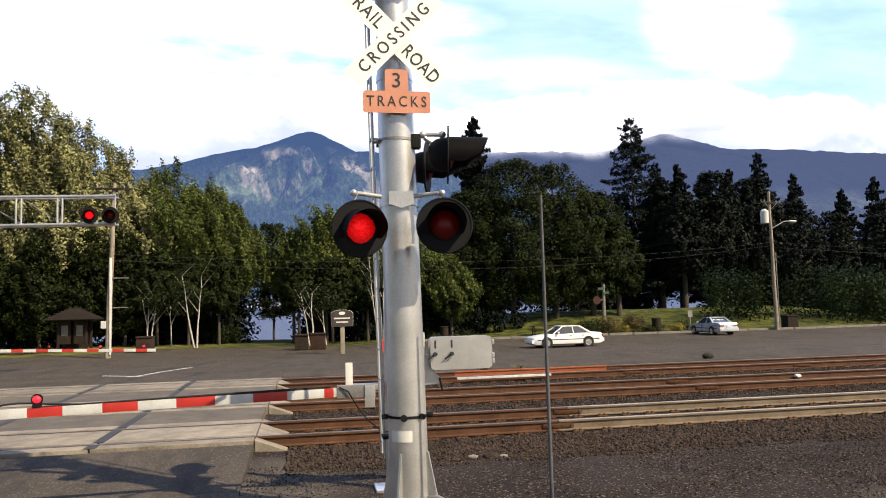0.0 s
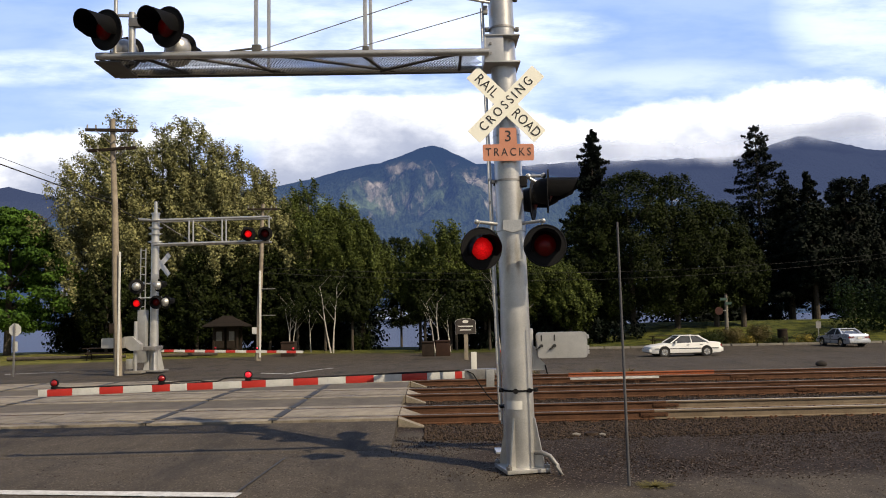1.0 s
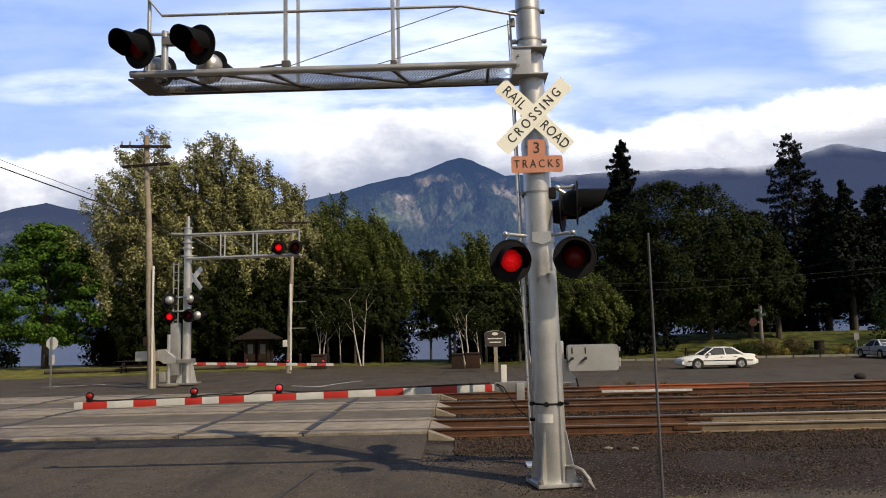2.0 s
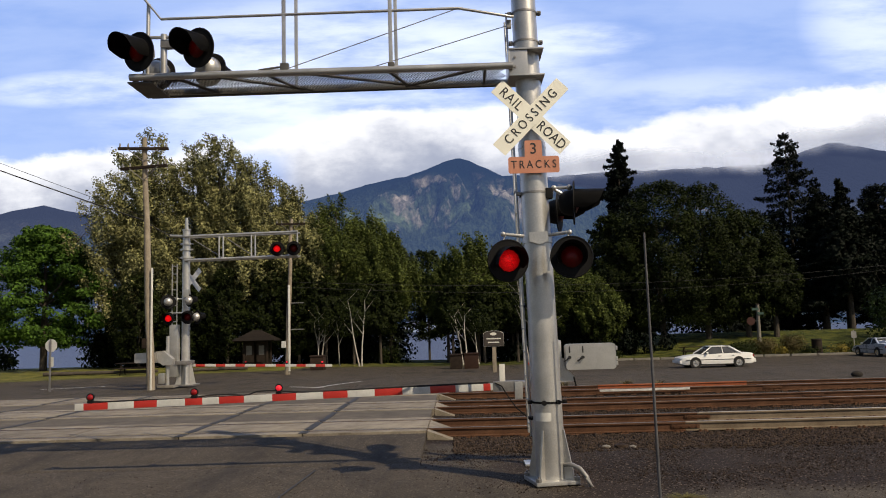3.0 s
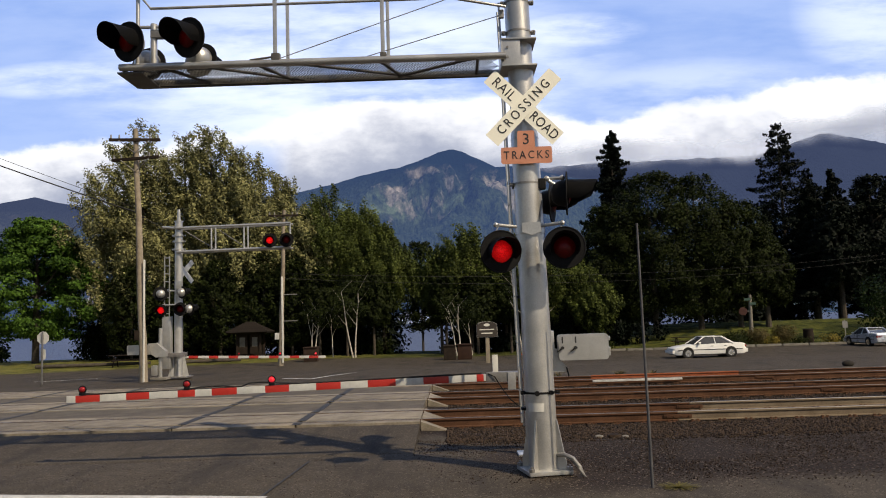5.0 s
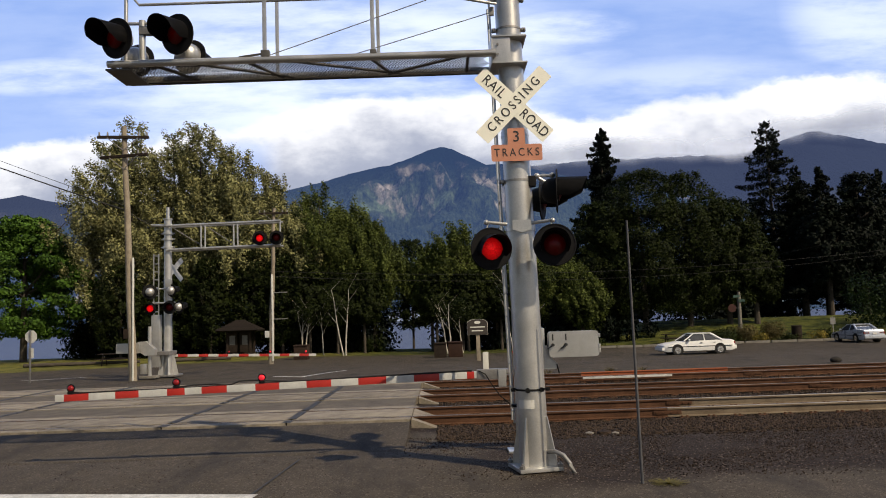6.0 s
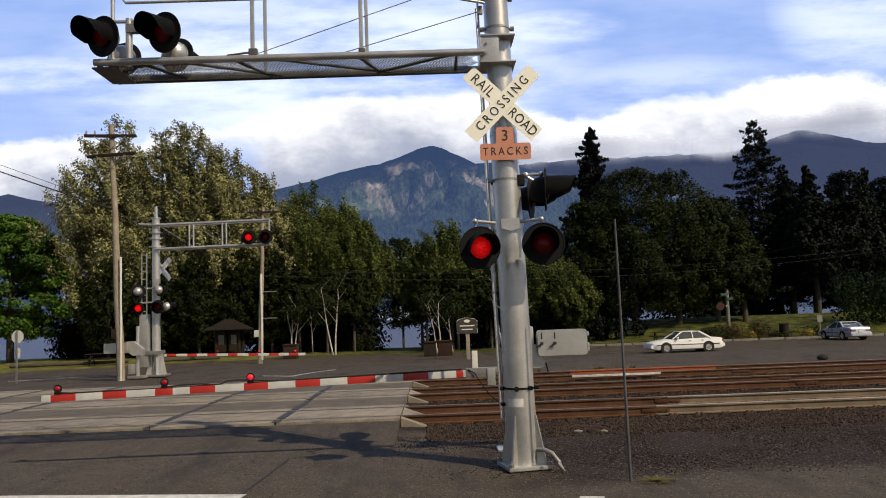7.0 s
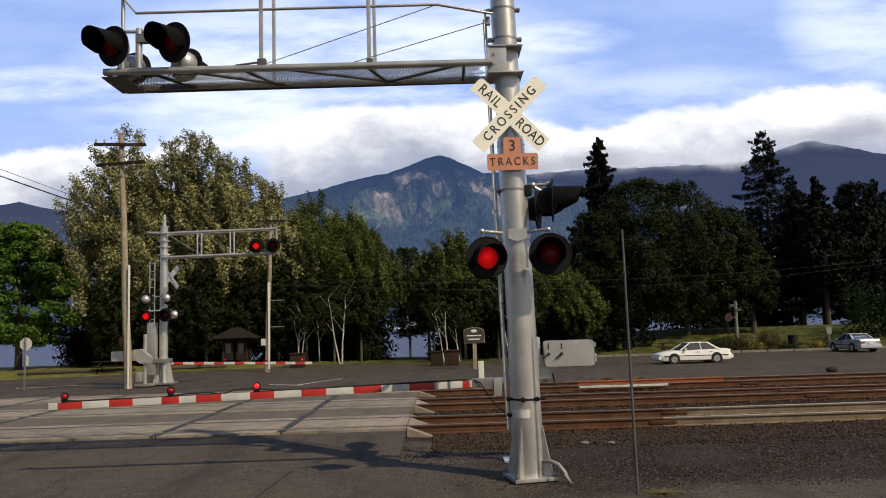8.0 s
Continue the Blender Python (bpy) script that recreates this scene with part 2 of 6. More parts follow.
PAINT_LINE = surface("worn_road_paint", (0.30, 0.295, 0.28), (0.66, 0.655, 0.63), 5.0, 0.8, 0.0, 0.2, 40.0)
TAR = surface("tar_seam", (0.022, 0.022, 0.023), (0.05, 0.05, 0.05), 6.0, 0.7)
CAR_WHITE = surface("white_car_paint", (0.74, 0.74, 0.72), (0.80, 0.80, 0.78), 1.5, 0.22)
CAR_SILVER = surface("silver_car_paint", (0.42, 0.45, 0.50), (0.52, 0.55, 0.60), 1.5, 0.28, 0.35)
CAR_GLASS = surface("dark_car_glass", (0.035, 0.038, 0.042), (0.06, 0.064, 0.07), 2.0, 0.08)
CHROME = surface("bright_metal", (0.6, 0.6, 0.6), (0.7, 0.7, 0.7), 6.0, 0.25, 0.9)
TAIL = surface("tail_lamp_red", (0.20, 0.01, 0.01), (0.28, 0.02, 0.02), 9.0, 0.25)
HEADLAMP = surface("clear_lamp_glass", (0.55, 0.56, 0.57), (0.7, 0.7, 0.7), 9.0, 0.15)
PLAQUE = surface("brown_sign_board", (0.035, 0.03, 0.028), (0.06, 0.052, 0.046), 3.0, 0.7)
CREAM = surface("cream_paint", (0.55, 0.54, 0.50), (0.68, 0.67, 0.62), 6.0, 0.6)
HYDRANT = surface("hydrant_red", (0.30, 0.02, 0.02), (0.38, 0.04, 0.03), 6.0, 0.45)
KERB = surface("kerb_concrete", (0.13, 0.12, 0.10), (0.22, 0.205, 0.18), 4.0, 0.9, 0.0, 0.3)
LEAF_POPLAR = leafy("poplar_leaves", (0.012, 0.016, 0.004), (0.41, 0.40, 0.175), 0.15)
LEAF_MAPLE = leafy("maple_leaves", (0.006, 0.020, 0.003), (0.105, 0.20, 0.026))
LEAF_BIRCH = leafy("birch_leaves", (0.004, 0.009, 0.002), (0.14, 0.175, 0.040))
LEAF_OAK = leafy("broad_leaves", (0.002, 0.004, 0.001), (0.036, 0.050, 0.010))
# Needles and undergrowth near black: forest shade is put into this colour.
LEAF_FIR_SHADE = leafy("fir_needles_shade_tone", (0.001, 0.0025, 0.0015), (0.009, 0.015, 0.008), 0.03)
LEAF_SHRUB = leafy("shrub_leaves", (0.004, 0.009, 0.002), (0.026, 0.045, 0.010))
LEAF_GOLD = leafy("golden_shrub_leaves", (0.14, 0.11, 0.02), (0.28, 0.22, 0.05))
DRY_WEED = leafy("bleached_grass", (0.09, 0.075, 0.04), (0.22, 0.18, 0.10))
REED = leafy("dry_grass", (0.045, 0.038, 0.014), (0.15, 0.12, 0.05))


# ---- mesh helpers ----
def box(bm, c, s, rz=0.0, ry=0.0, bevel=0.0, rx=0.0):
    got = bmesh.ops.create_cube(bm, size=1.0, matrix=pose(*c, math.degrees(rx), math.degrees(ry), math.degrees(rz)) @ Matrix.Diagonal((*s, 1)))
    if bevel:
        edges = list({e for v in got["verts"] for e in v.link_edges})
        bmesh.ops.bevel(bm, geom=edges, offset=bevel, segments=2, affect="EDGES", profile=0.7)
    return bm


def rod(bm, a, b, r0, r1=None, seg=12, caps=True):
    a, b = Vector(a), Vector(b)
    way = b - a
    m = Matrix.Translation((a + b) / 2) @ way.to_track_quat("Z", "Y").to_matrix().to_4x4()
    bmesh.ops.create_cone(bm, cap_ends=caps, segments=seg, radius1=r0, radius2=r0 if r1 is None else r1, depth=way.length, matrix=m)
    return bm


def pipe(bm, pts, r, seg=10, r_end=None):
    """One continuous swept tube through the points."""
    pts = [Vector(q) for q in pts]
    rows = []
    for i, q in enumerate(pts):
        way = (pts[min(i + 1, len(pts) - 1)] - pts[max(i - 1, 0)]).normalized()
        side = way.cross(Vector((0, 0, 1)) if abs(way.z) < 0.9 else Vector((0, 1, 0))).normalized()
        up = side.cross(way)
        rr = r if r_end is None else r + (r_end - r) * i / (len(pts) - 1)
        rows.append([bm.verts.new(q + (side * math.cos(a) + up * math.sin(a)) * rr) for a in (math.tau * k / seg for k in range(seg))])
    for a, b in zip(rows, rows[1:]):
        for k in range(seg):
            bm.faces.new((a[k], a[(k + 1) % seg], b[(k + 1) % seg], b[k]))
    bm.faces.new(rows[0][::-1])
    bm.faces.new(rows[-1])
    bmesh.ops.recalc_face_normals(bm, faces=bm.faces)
    return bm


def ball(bm, c, r, sub=2, squash=(1, 1, 1)):
    bmesh.ops.create_icosphere(bm, subdivisions=sub, radius=r, matrix=Matrix.Translation(c) @ Matrix.Diagonal((*squash, 1)))
    return bm


def slab(bm, outline, depth, m=None):
    """A plate: outline of (x, z) points, with thickness along y from 0 to depth."""
    m = m or Matrix()
    front = [bm.verts.new(m @ Vector((x, 0, z))) for x, z in outline]
    back = [bm.verts.new(m @ Vector((x, depth, z))) for x, z in outline]
    k = len(front)
    bm.faces.new(front)
    bm.faces.new(back[::-1])
    for i in range(k):
        bm.faces.new((front[i], back[i], back[(i + 1) % k], front[(i + 1) % k]))
    bmesh.ops.recalc_face_normals(bm, faces=bm.faces)
    return bm


def rounded(w, h, r, n=4):
    pts = []
    for cx, cz, a0 in ((w / 2 - r, h / 2 - r, 0), (-w / 2 + r, h / 2 - r, 90), (-w / 2 + r, -h / 2 + r, 180), (w / 2 - r, -h / 2 + r, 270)):
        pts += [(cx + r * math.cos(radians(a0 + 90 * i / n)), cz + r * math.sin(radians(a0 + 90 * i / n))) for i in range(n + 1)]
    return pts


def mesh_of(name, bm, material, smooth=True):
    me = bpy.data.meshes.new(name)
    bm.normal_update()
    bm.to_mesh(me)
    bm.free()
    me.materials.append(material)
    if smooth:
        me.shade_smooth()
        me.set_sharp_from_angle(angle=radians(38))
    return me


def part(name, bm, material, parent, label="", smooth=True):
    ob = new(name, mesh_of(name, bm, material, smooth))
    ob.parent = parent
    return tagged(ob, label)


def thing(name, at, label, category, group="", kind="", rz=0.0):
    ob = new(name)
    ob.empty_display_size = 0.2
    ob.matrix_basis = pose(*at, 0, 0, rz)
    return tagged(ob, label, category, group, kind)


def solid(name, bm, material, at=(0, 0, 0), label="", category="", group="", kind="", rz=0.0, smooth=True):
    ob = new(name, mesh_of(name, bm, material, smooth))
    ob.matrix_basis = pose(*at, 0, 0, rz)
    return tagged(ob, label, category, group, kind)


def raw_mesh(name, verts, faces_per, material):
    """A mesh of loose polygons with faces_per corners each, laid out in order."""
    verts = np.asarray(verts, dtype=np.float32)
    count = len(verts) // faces_per
    me = bpy.data.meshes.new(name)
    me.vertices.add(len(verts))
    me.vertices.foreach_set("co", verts.ravel())
    me.loops.add(count * faces_per)
    me.loops.foreach_set("vertex_index", np.arange(count * faces_per, dtype=np.int32))
    me.polygons.add(count)
    me.polygons.foreach_set("loop_start", np.arange(0, count * faces_per, faces_per, dtype=np.int32))
    me.update(calc_edges=True)
    me.materials.append(material)
    return me


def lettering(text, size, material, parent, m, label="", squeeze=1.0, gap=1.0):
    """Words as a thin raised mesh; m takes the text's x, y plane to where it stands."""
    cu = bpy.data.curves.new("words", "FONT")
    cu.body, cu.size, cu.extrude = text, size, 0.0015
    cu.align_x, cu.align_y = "CENTER", "CENTER"
    cu.offset = size * 0.004
    cu.resolution_u = 3
    cu.space_character = gap
    tmp = bpy.data.objects.new("words", cu)
    me = bpy.data.meshes.new_from_object(tmp)
    bpy.data.objects.remove(tmp)
    me.transform(m @ Matrix.Diagonal((squeeze, 1, 1, 1)))
    me.materials.clear()
    me.materials.append(material)
    ob = new("lettering", me)
    ob.parent = parent
    return tagged(ob, label)


def smooth_step(a, b, v):
    u = np.clip((v - a) / (b - a), 0, 1)
    return u * u * (3 - 2 * u)


# ---- ground, water, distance ----
def fbm(x, y, s, octaves=4):
    return noise.fractal(Vector((x * s, y * s, 3.7)), 1.0, 2.0, octaves)


def ground_z(x, y):
    x, y = np.asarray(x, float), np.asarray(y, float)
    fall = -0.5 * smooth_step(30, 46, y) * (0.45 + 0.55 * smooth_step(-18, 4, x))
    lawn = 1.75 * smooth_step(57.5, 71, y) * smooth_step(9, 20, x) * (1 - smooth_step(44, 60, x))
    bank = -4.6 * smooth_step(66, 84, y) * (1 - 0.9 * smooth_step(8, 20, x) * (1 - smooth_step(44, 60, x)) * (1 - smooth_step(74, 92, y)))
    bed = -0.045 * smooth_step(12.2, 13.6, y) * (1 - smooth_step(26.2, 28, y)) * smooth_step(-1.2, 0.2, x)
    return fall + lawn + bank + bed


def build_ground():
    xs = np.unique(np.concatenate([np.arange(-24, 18.1, 0.22), np.arange(18, 70, 1.0), np.arange(-70, -24, 1.0), [-2500, -1200, -500, -200, -110, 85, 120, 220, 500, 1200, 2500]]))
    ys = np.unique(np.concatenate([np.arange(6, 30, 0.22), np.arange(30, 96, 0.8), [-2500, -600, -120, -40, -15, -6, -2, 1, 3.5, 5, 110, 150, 300, 800, 1500, 3000, 4500]]))
    gx, gy = np.meshgrid(xs, ys)
    gz = ground_z(gx, gy)
    wob = np.array([[fbm(a, b, 0.9) for a in xs] for b in ys]) if len(xs) * len(ys) < 90000 else np.zeros_like(gx)
    gz = gz + 0.012 * wob * ((gy > 4) & (gy < 60))
    verts = np.stack([gx, gy, gz], -1).reshape(-1, 3)
    nx, ny = len(xs), len(ys)
    i = np.arange(nx * ny).reshape(ny, nx)
    faces = np.stack([i[:-1, :-1], i[:-1, 1:], i[1:, 1:], i[1:, :-1]], -1).reshape(-1, 4)
    me = bpy.data.meshes.new("ground")
    me.from_pydata(verts.tolist(), [], faces.tolist())
    me.shade_smooth()
    # how much of each surface lies where: tarred road, grass, paler grass towards the left
    edge = wob * 0.55
    near_side = 1 - smooth_step(0.2, 2.0, gx + edge * 1.6 + (gy - 10.5) * 0.25)
    shoulder = 1 - smooth_step(9.1, 10.0, gy + edge * 0.7 - 0.12 * np.maximum(gx - 2, 0))
    near = np.maximum(near_side * (1 - smooth_step(14.2, 14.6, gy)), shoulder * (gy < 12))
    left = (gx < -0.7) * (gy >= 14) * (gy < 30)
    far = smooth_step(26.6, 27.6, gy + edge * 0.5) * (1 - smooth_step(56, 57, gy + edge))
    tar = np.clip(np.maximum(np.maximum(near, left), far), 0, 1)
    far_edge = np.interp(gx, (-60, -28, -20.5, -12, -11, 5.5, 6.5), (39, 43.0, 46.0, 50.0, 54.0, 54.0, 56.5))
    grass = smooth_step(0, 1.2, gy + edge - far_edge)
    tar = tar * (1 - grass)
    col = np.stack([tar, grass, 1 - smooth_step(-10, -4, gx), np.ones_like(tar)], -1).reshape(-1, 4)
    at = me.color_attributes.new("zones", "FLOAT_COLOR", "POINT")
    at.data.foreach_set("color", col.astype(np.float32).ravel())
    m = bpy.data.materials.new("ground")
    m.use_nodes = True
    n, l = m.node_tree.nodes, m.node_tree.links
    bsdf = n["Principled BSDF"]
    zone = n.new("ShaderNodeAttribute")
    zone.attribute_name = "zones"
    sep = n.new("ShaderNodeSeparateColor")
    l.new(zone.outputs["Color"], sep.inputs[0])
    co = n.new("ShaderNodeTexCoord")

    def tex(kind, scale, detail=4, out="Fac"):
        t = n.new(kind)
        t.inputs["Scale"].default_value = scale
        if kind == "ShaderNodeTexNoise":
            t.inputs["Detail"].default_value = detail
        l.new(co.outputs["Object"], t.inputs["Vector"])
        return t.outputs[out]

    def blend(f, a, b):
        x = n.new("ShaderNodeMix")
        x.data_type = "RGBA"
        for sock, v in (("A", a), ("B", b)):
            if isinstance(v, tuple):
                x.inputs[sock].default_value = (*v, 1)
            else:
                l.new(v, x.inputs[sock])
        l.new(f, x.inputs["Factor"])
        return x.outputs["Result"]

    def span(v, lo, hi):
        r = n.new("ShaderNodeMapRange")
        r.inputs["From Min"].default_value, r.inputs["From Max"].default_value = lo, hi
        l.new(v, r.inputs["Value"])
        return r.outputs[0]

    grit = tex("ShaderNodeTexVoronoi", 46.0, out="Color")
    gritv = n.new("ShaderNodeSeparateColor")
    l.new(grit, gritv.inputs[0])
    broad = span(tex("ShaderNodeTexNoise", 0.55, 6), 0.32, 0.7)
    patch = span(tex("ShaderNodeTexNoise", 2.6, 6), 0.4, 0.68)
    fine = tex("ShaderNodeTexNoise", 70.0, 3)
    gravel = blend(gritv.outputs[0], blend(broad, (0.008, 0.0053, 0.0037), (0.015, 0.0103, 0.0072)), blend(broad, (0.021, 0.0143, 0.010), (0.040, 0.028, 0.020)))
    asphalt = blend(span(fine, 0.35, 0.7), blend(patch, (0.033, 0.027, 0.0205), (0.054, 0.045, 0.034)), blend(broad, (0.070, 0.058, 0.044), (0.115, 0.095, 0.071)))
    specks = span(gritv.outputs[2], 0.90, 0.94)
    pale = n.new("ShaderNodeMath")
    pale.operation = "MULTIPLY"
    pale.inputs[1].default_value = 0.5
    l.new(specks, pale.inputs[0])
    gravel = blend(pale.outputs[0], gravel, (0.24, 0.19, 0.145))
    dim = n.new("ShaderNodeMath")
    dim.operation = "MULTIPLY"
    dim.inputs[1].default_value = 0.3
    l.new(specks, dim.inputs[0])
    asphalt = blend(dim.outputs[0], asphalt, (0.24, 0.21, 0.17))
    # oil and tyre stains along the lanes
    stain = n.new("ShaderNodeMapping")
    stain.inputs["Scale"].default_value = (0.9, 0.22, 1)
    l.new(co.outputs["Object"], stain.inputs[0])
    st = n.new("ShaderNodeTexNoise")
    st.inputs["Scale"].default_value, st.inputs["Detail"].default_value, st.inputs["Roughness"].default_value = 1.3, 7, 0.65
    l.new(stain.outputs[0], st.inputs["Vector"])
    asphalt = blend(span(st.outputs["Fac"], 0.50, 0.72), asphalt, (0.030, 0.026, 0.022))
    turf = blend(span(tex("ShaderNodeTexNoise", 1.2, 6), 0.35, 0.68), blend(sep.outputs[2], (0.016, 0.025, 0.005), (0.07, 0.072, 0.014)), blend(sep.outputs[2], (0.105, 0.110, 0.020), (0.20, 0.19, 0.045)))
    base = blend(sep.outputs[1], blend(sep.outputs[0], gravel, asphalt), turf)
    l.new(base, bsdf.inputs["Base Color"])
    bsdf.inputs["Roughness"].default_value = 0.92
    bsdf.inputs["Specular IOR Level"].default_value = 0.15
    bp = n.new("ShaderNodeBump")
    bp.inputs["Strength"].default_value, bp.inputs["Distance"].default_value = 1.0, 0.022
    l.new(gritv.outputs[1], bp.inputs["Height"])
    l.new(bp.outputs[0], bsdf.inputs["Normal"])
    me.materials.append(m)
    tagged(new("ground", me), "asphalt road, gravel verge and mown lawn sloping to the river", "ground", kind="structure")


build_ground()


def build_water():
    bm = bmesh.new()
    vs = [bm.verts.new(p) for p in ((-2400, 66, -3.2), (2400, 66, -3.2), (2400, 2600, -3.2), (-2400, 2600, -3.2))]
    bm.faces.new(vs)
    m = bpy.data.materials.new("river_water")
    m.use_nodes = True
    n, l = m.node_tree.nodes, m.node_tree.links
    b = n["Principled BSDF"]
    b.inputs["Base Color"].default_value = (0.05, 0.07, 0.15, 1)
    b.inputs["Roughness"].default_value = 0.45
    b.inputs["Specular IOR Level"].default_value = 0.2
    co = n.new("ShaderNodeTexCoord")
    mp = n.new("ShaderNodeMapping")
    mp.inputs["Scale"].default_value = (0.35, 1.1, 1)
    t = n.new("ShaderNodeTexNoise")
    t.inputs["Scale"].default_value, t.inputs["Detail"].default_value = 0.9, 6
    l.new(co.outputs["Object"], mp.inputs[0])
    l.new(mp.outputs[0], t.inputs["Vector"])
    wave = n.new("ShaderNodeMix")
    wave.data_type = "RGBA"
    wave.inputs["A"].default_value, wave.inputs["B"].default_value = (0.022, 0.032, 0.07, 1), (0.075, 0.092, 0.15, 1)
    l.new(t.outputs["Fac"], wave.inputs["Factor"])
    l.new(wave.outputs["Result"], b.inputs["Base Color"])
    bp = n.new("ShaderNodeBump")
    bp.inputs["Strength"].default_value, bp.inputs["Distance"].default_value = 0.9, 0.5
    l.new(t.outputs["Fac"], bp.inputs["Height"])
    l.new(bp.outputs[0], b.inputs["Normal"])
    solid("water", bm, m, label="wind-rippled grey-blue river beyond the park", category="river", kind="structure", smooth=False)


build_water()


def mountain_material(name, forest_a, forest_b, rock, haze, glow, bare, faces=()):
    m = bpy.data.materials.new(name)
    m.use_nodes = True
    n, l = m.node_tree.nodes, m.node_tree.links
    b = n["Principled BSDF"]
    b.inputs["Roughness"].default_value = 1.0
    b.inputs["Specular IOR Level"].default_value = 0.0
    co = n.new("ShaderNodeTexCoord")

    def tex(scale, detail, z=1.0):
        mp = n.new("ShaderNodeMapping")
        mp.inputs["Scale"].default_value = (1, 0.6, z)
        l.new(co.outputs["Object"], mp.inputs[0])
        t = n.new("ShaderNodeTexNoise")
        t.inputs["Scale"].default_value, t.inputs["Detail"].default_value, t.inputs["Roughness"].default_value = scale, detail, 0.65
        l.new(mp.outputs[0], t.inputs["Vector"])
        return t.outputs["Fac"]

    def span(v, lo, hi):
        r = n.new("ShaderNodeMapRange")
        r.inputs["From Min"].default_value, r.inputs["From Max"].default_value = lo, hi
        l.new(v, r.inputs["Value"])
        return r.outputs[0]

    def blend(f, a, c):
        x = n.new("ShaderNodeMix")
        x.data_type = "RGBA"
        for sock, v in (("A", a), ("B", c)):
            if isinstance(v, tuple):
                x.inputs[sock].default_value = (*v, 1)
            else:
                l.new(v, x.inputs[sock])
        l.new(f, x.inputs["Factor"])
        return x.outputs["Result"]

    trees = blend(span(tex(0.16, 6, 0.4), 0.36, 0.78), forest_a, forest_b)
    glades = span(tex(0.0062, 5, 0.7), 0.55, 0.70)
    trees = blend(glades, trees, blend(span(tex(0.12, 5, 0.5), 0.36, 0.6), forest_b, tuple(2.6 * v for v in forest_b)))
    high = n.new("ShaderNodeSeparateXYZ")
    l.new(co.outputs["Object"], high.inputs[0])

    def calc(op, a, c, add=0.0):
        k = n.new("ShaderNodeMath")
        k.operation = op
        for i, v in enumerate((a, c, add)):
            if isinstance(v, (int, float)):
                k.inputs[i].default_value = v
            else:
                l.new(v, k.inputs[i])
        return k.outputs[0]

    # bare faces gather round a few places (x, z, half width, half height)
    crag = tex(0.0105, 8, 0.38)
    for x, z, w, h in faces:
        dx, dz = calc("DIVIDE", calc("SUBTRACT", high.outputs["X"], x), w), calc("DIVIDE", calc("SUBTRACT", high.outputs["Z"], z), h)
        crag = calc("MULTIPLY_ADD", span(calc("MULTIPLY_ADD", dx, dx, add=calc("MULTIPLY", dz, dz)), 1.0, 0.0), 0.105, add=crag)
    cliffs = span(crag, bare, bare + 0.11)
    timber = n.new("ShaderNodeMath")
    timber.operation = "MULTIPLY"
    timber.use_clamp = True
    l.new(cliffs, timber.inputs[0])
    l.new(span(high.outputs["Z"], 410, 340), timber.inputs[1])
    cliffs = timber.outputs[0]
    trees = blend(span(high.outputs["Z"], 300, 400), trees, forest_a)
    base = blend(cliffs, trees, blend(span(tex(0.06, 6, 0.3), 0.35, 0.62), tuple(0.35 * v for v in rock), rock))
    l.new(base, b.inputs["Base Color"])
    # Blue aerial haze is painted as a faint emission over the whole slope.
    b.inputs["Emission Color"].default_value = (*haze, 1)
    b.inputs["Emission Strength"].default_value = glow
    bp = n.new("ShaderNodeBump")
    bp.inputs["Strength"].default_value, bp.inputs["Distance"].default_value = 0.8, 16.0
    l.new(tex(0.05, 6, 0.6), bp.inputs["Height"])
    l.new(bp.outputs[0], b.inputs["Normal"])
    return m


def ridge(name, peaks, x0, x1, y0, y1, step, rough, material, label, seed):
    """A mountain range: the highest of several cones (x, y, height, slope to either side), broken by ravines."""
    xs, ys = np.arange(x0, x1 + 1, step), np.arange(y0, y1 + 1, step)
    gx, gy = np.meshgrid(xs, ys)
    h = np.full(gx.shape, -30.0)
    for px, py, top, sl, sr, sy in peaks:
        dx, dy = gx - px, gy - py
        d = np.sqrt((np.where(dx < 0, -dx * sl, dx * sr)) ** 2 + (dy * sy) ** 2 + 36.0) - 6.0
        h = np.maximum(h, top - d)
    tex = np.array([[noise.ridged_multi_fractal(Vector((a * 0.0042, b * 0.0024, seed)), 1.0, 2.1, 6, 1.0, 2.0) for a in xs] for b in ys])
    crest = h.max(axis=0, keepdims=True)
    amount = rough * np.clip((h + 10) / 120, 0, 1) * np.clip((crest - h) / 90, 0.03, 1)
    h = h + np.minimum(tex - 1.35, 0.12) * amount
    h = h + np.array([[noise.noise(Vector((a * 0.035, b * 0.03, seed))) for a in xs] for b in ys]) * step * 0.28
    verts = np.stack([gx, gy, h], -1).reshape(-1, 3)
    i = np.arange(gx.size).reshape(gx.shape)
    faces = np.stack([i[:-1, :-1], i[:-1, 1:], i[1:, 1:], i[1:, :-1]], -1).reshape(-1, 4)
    me = bpy.data.meshes.new(name)
    me.from_pydata(verts.tolist(), [], faces.tolist())
    me.shade_smooth()
    me.materials.append(material)
    tagged(new(name, me), label, "mountain", kind="structure")


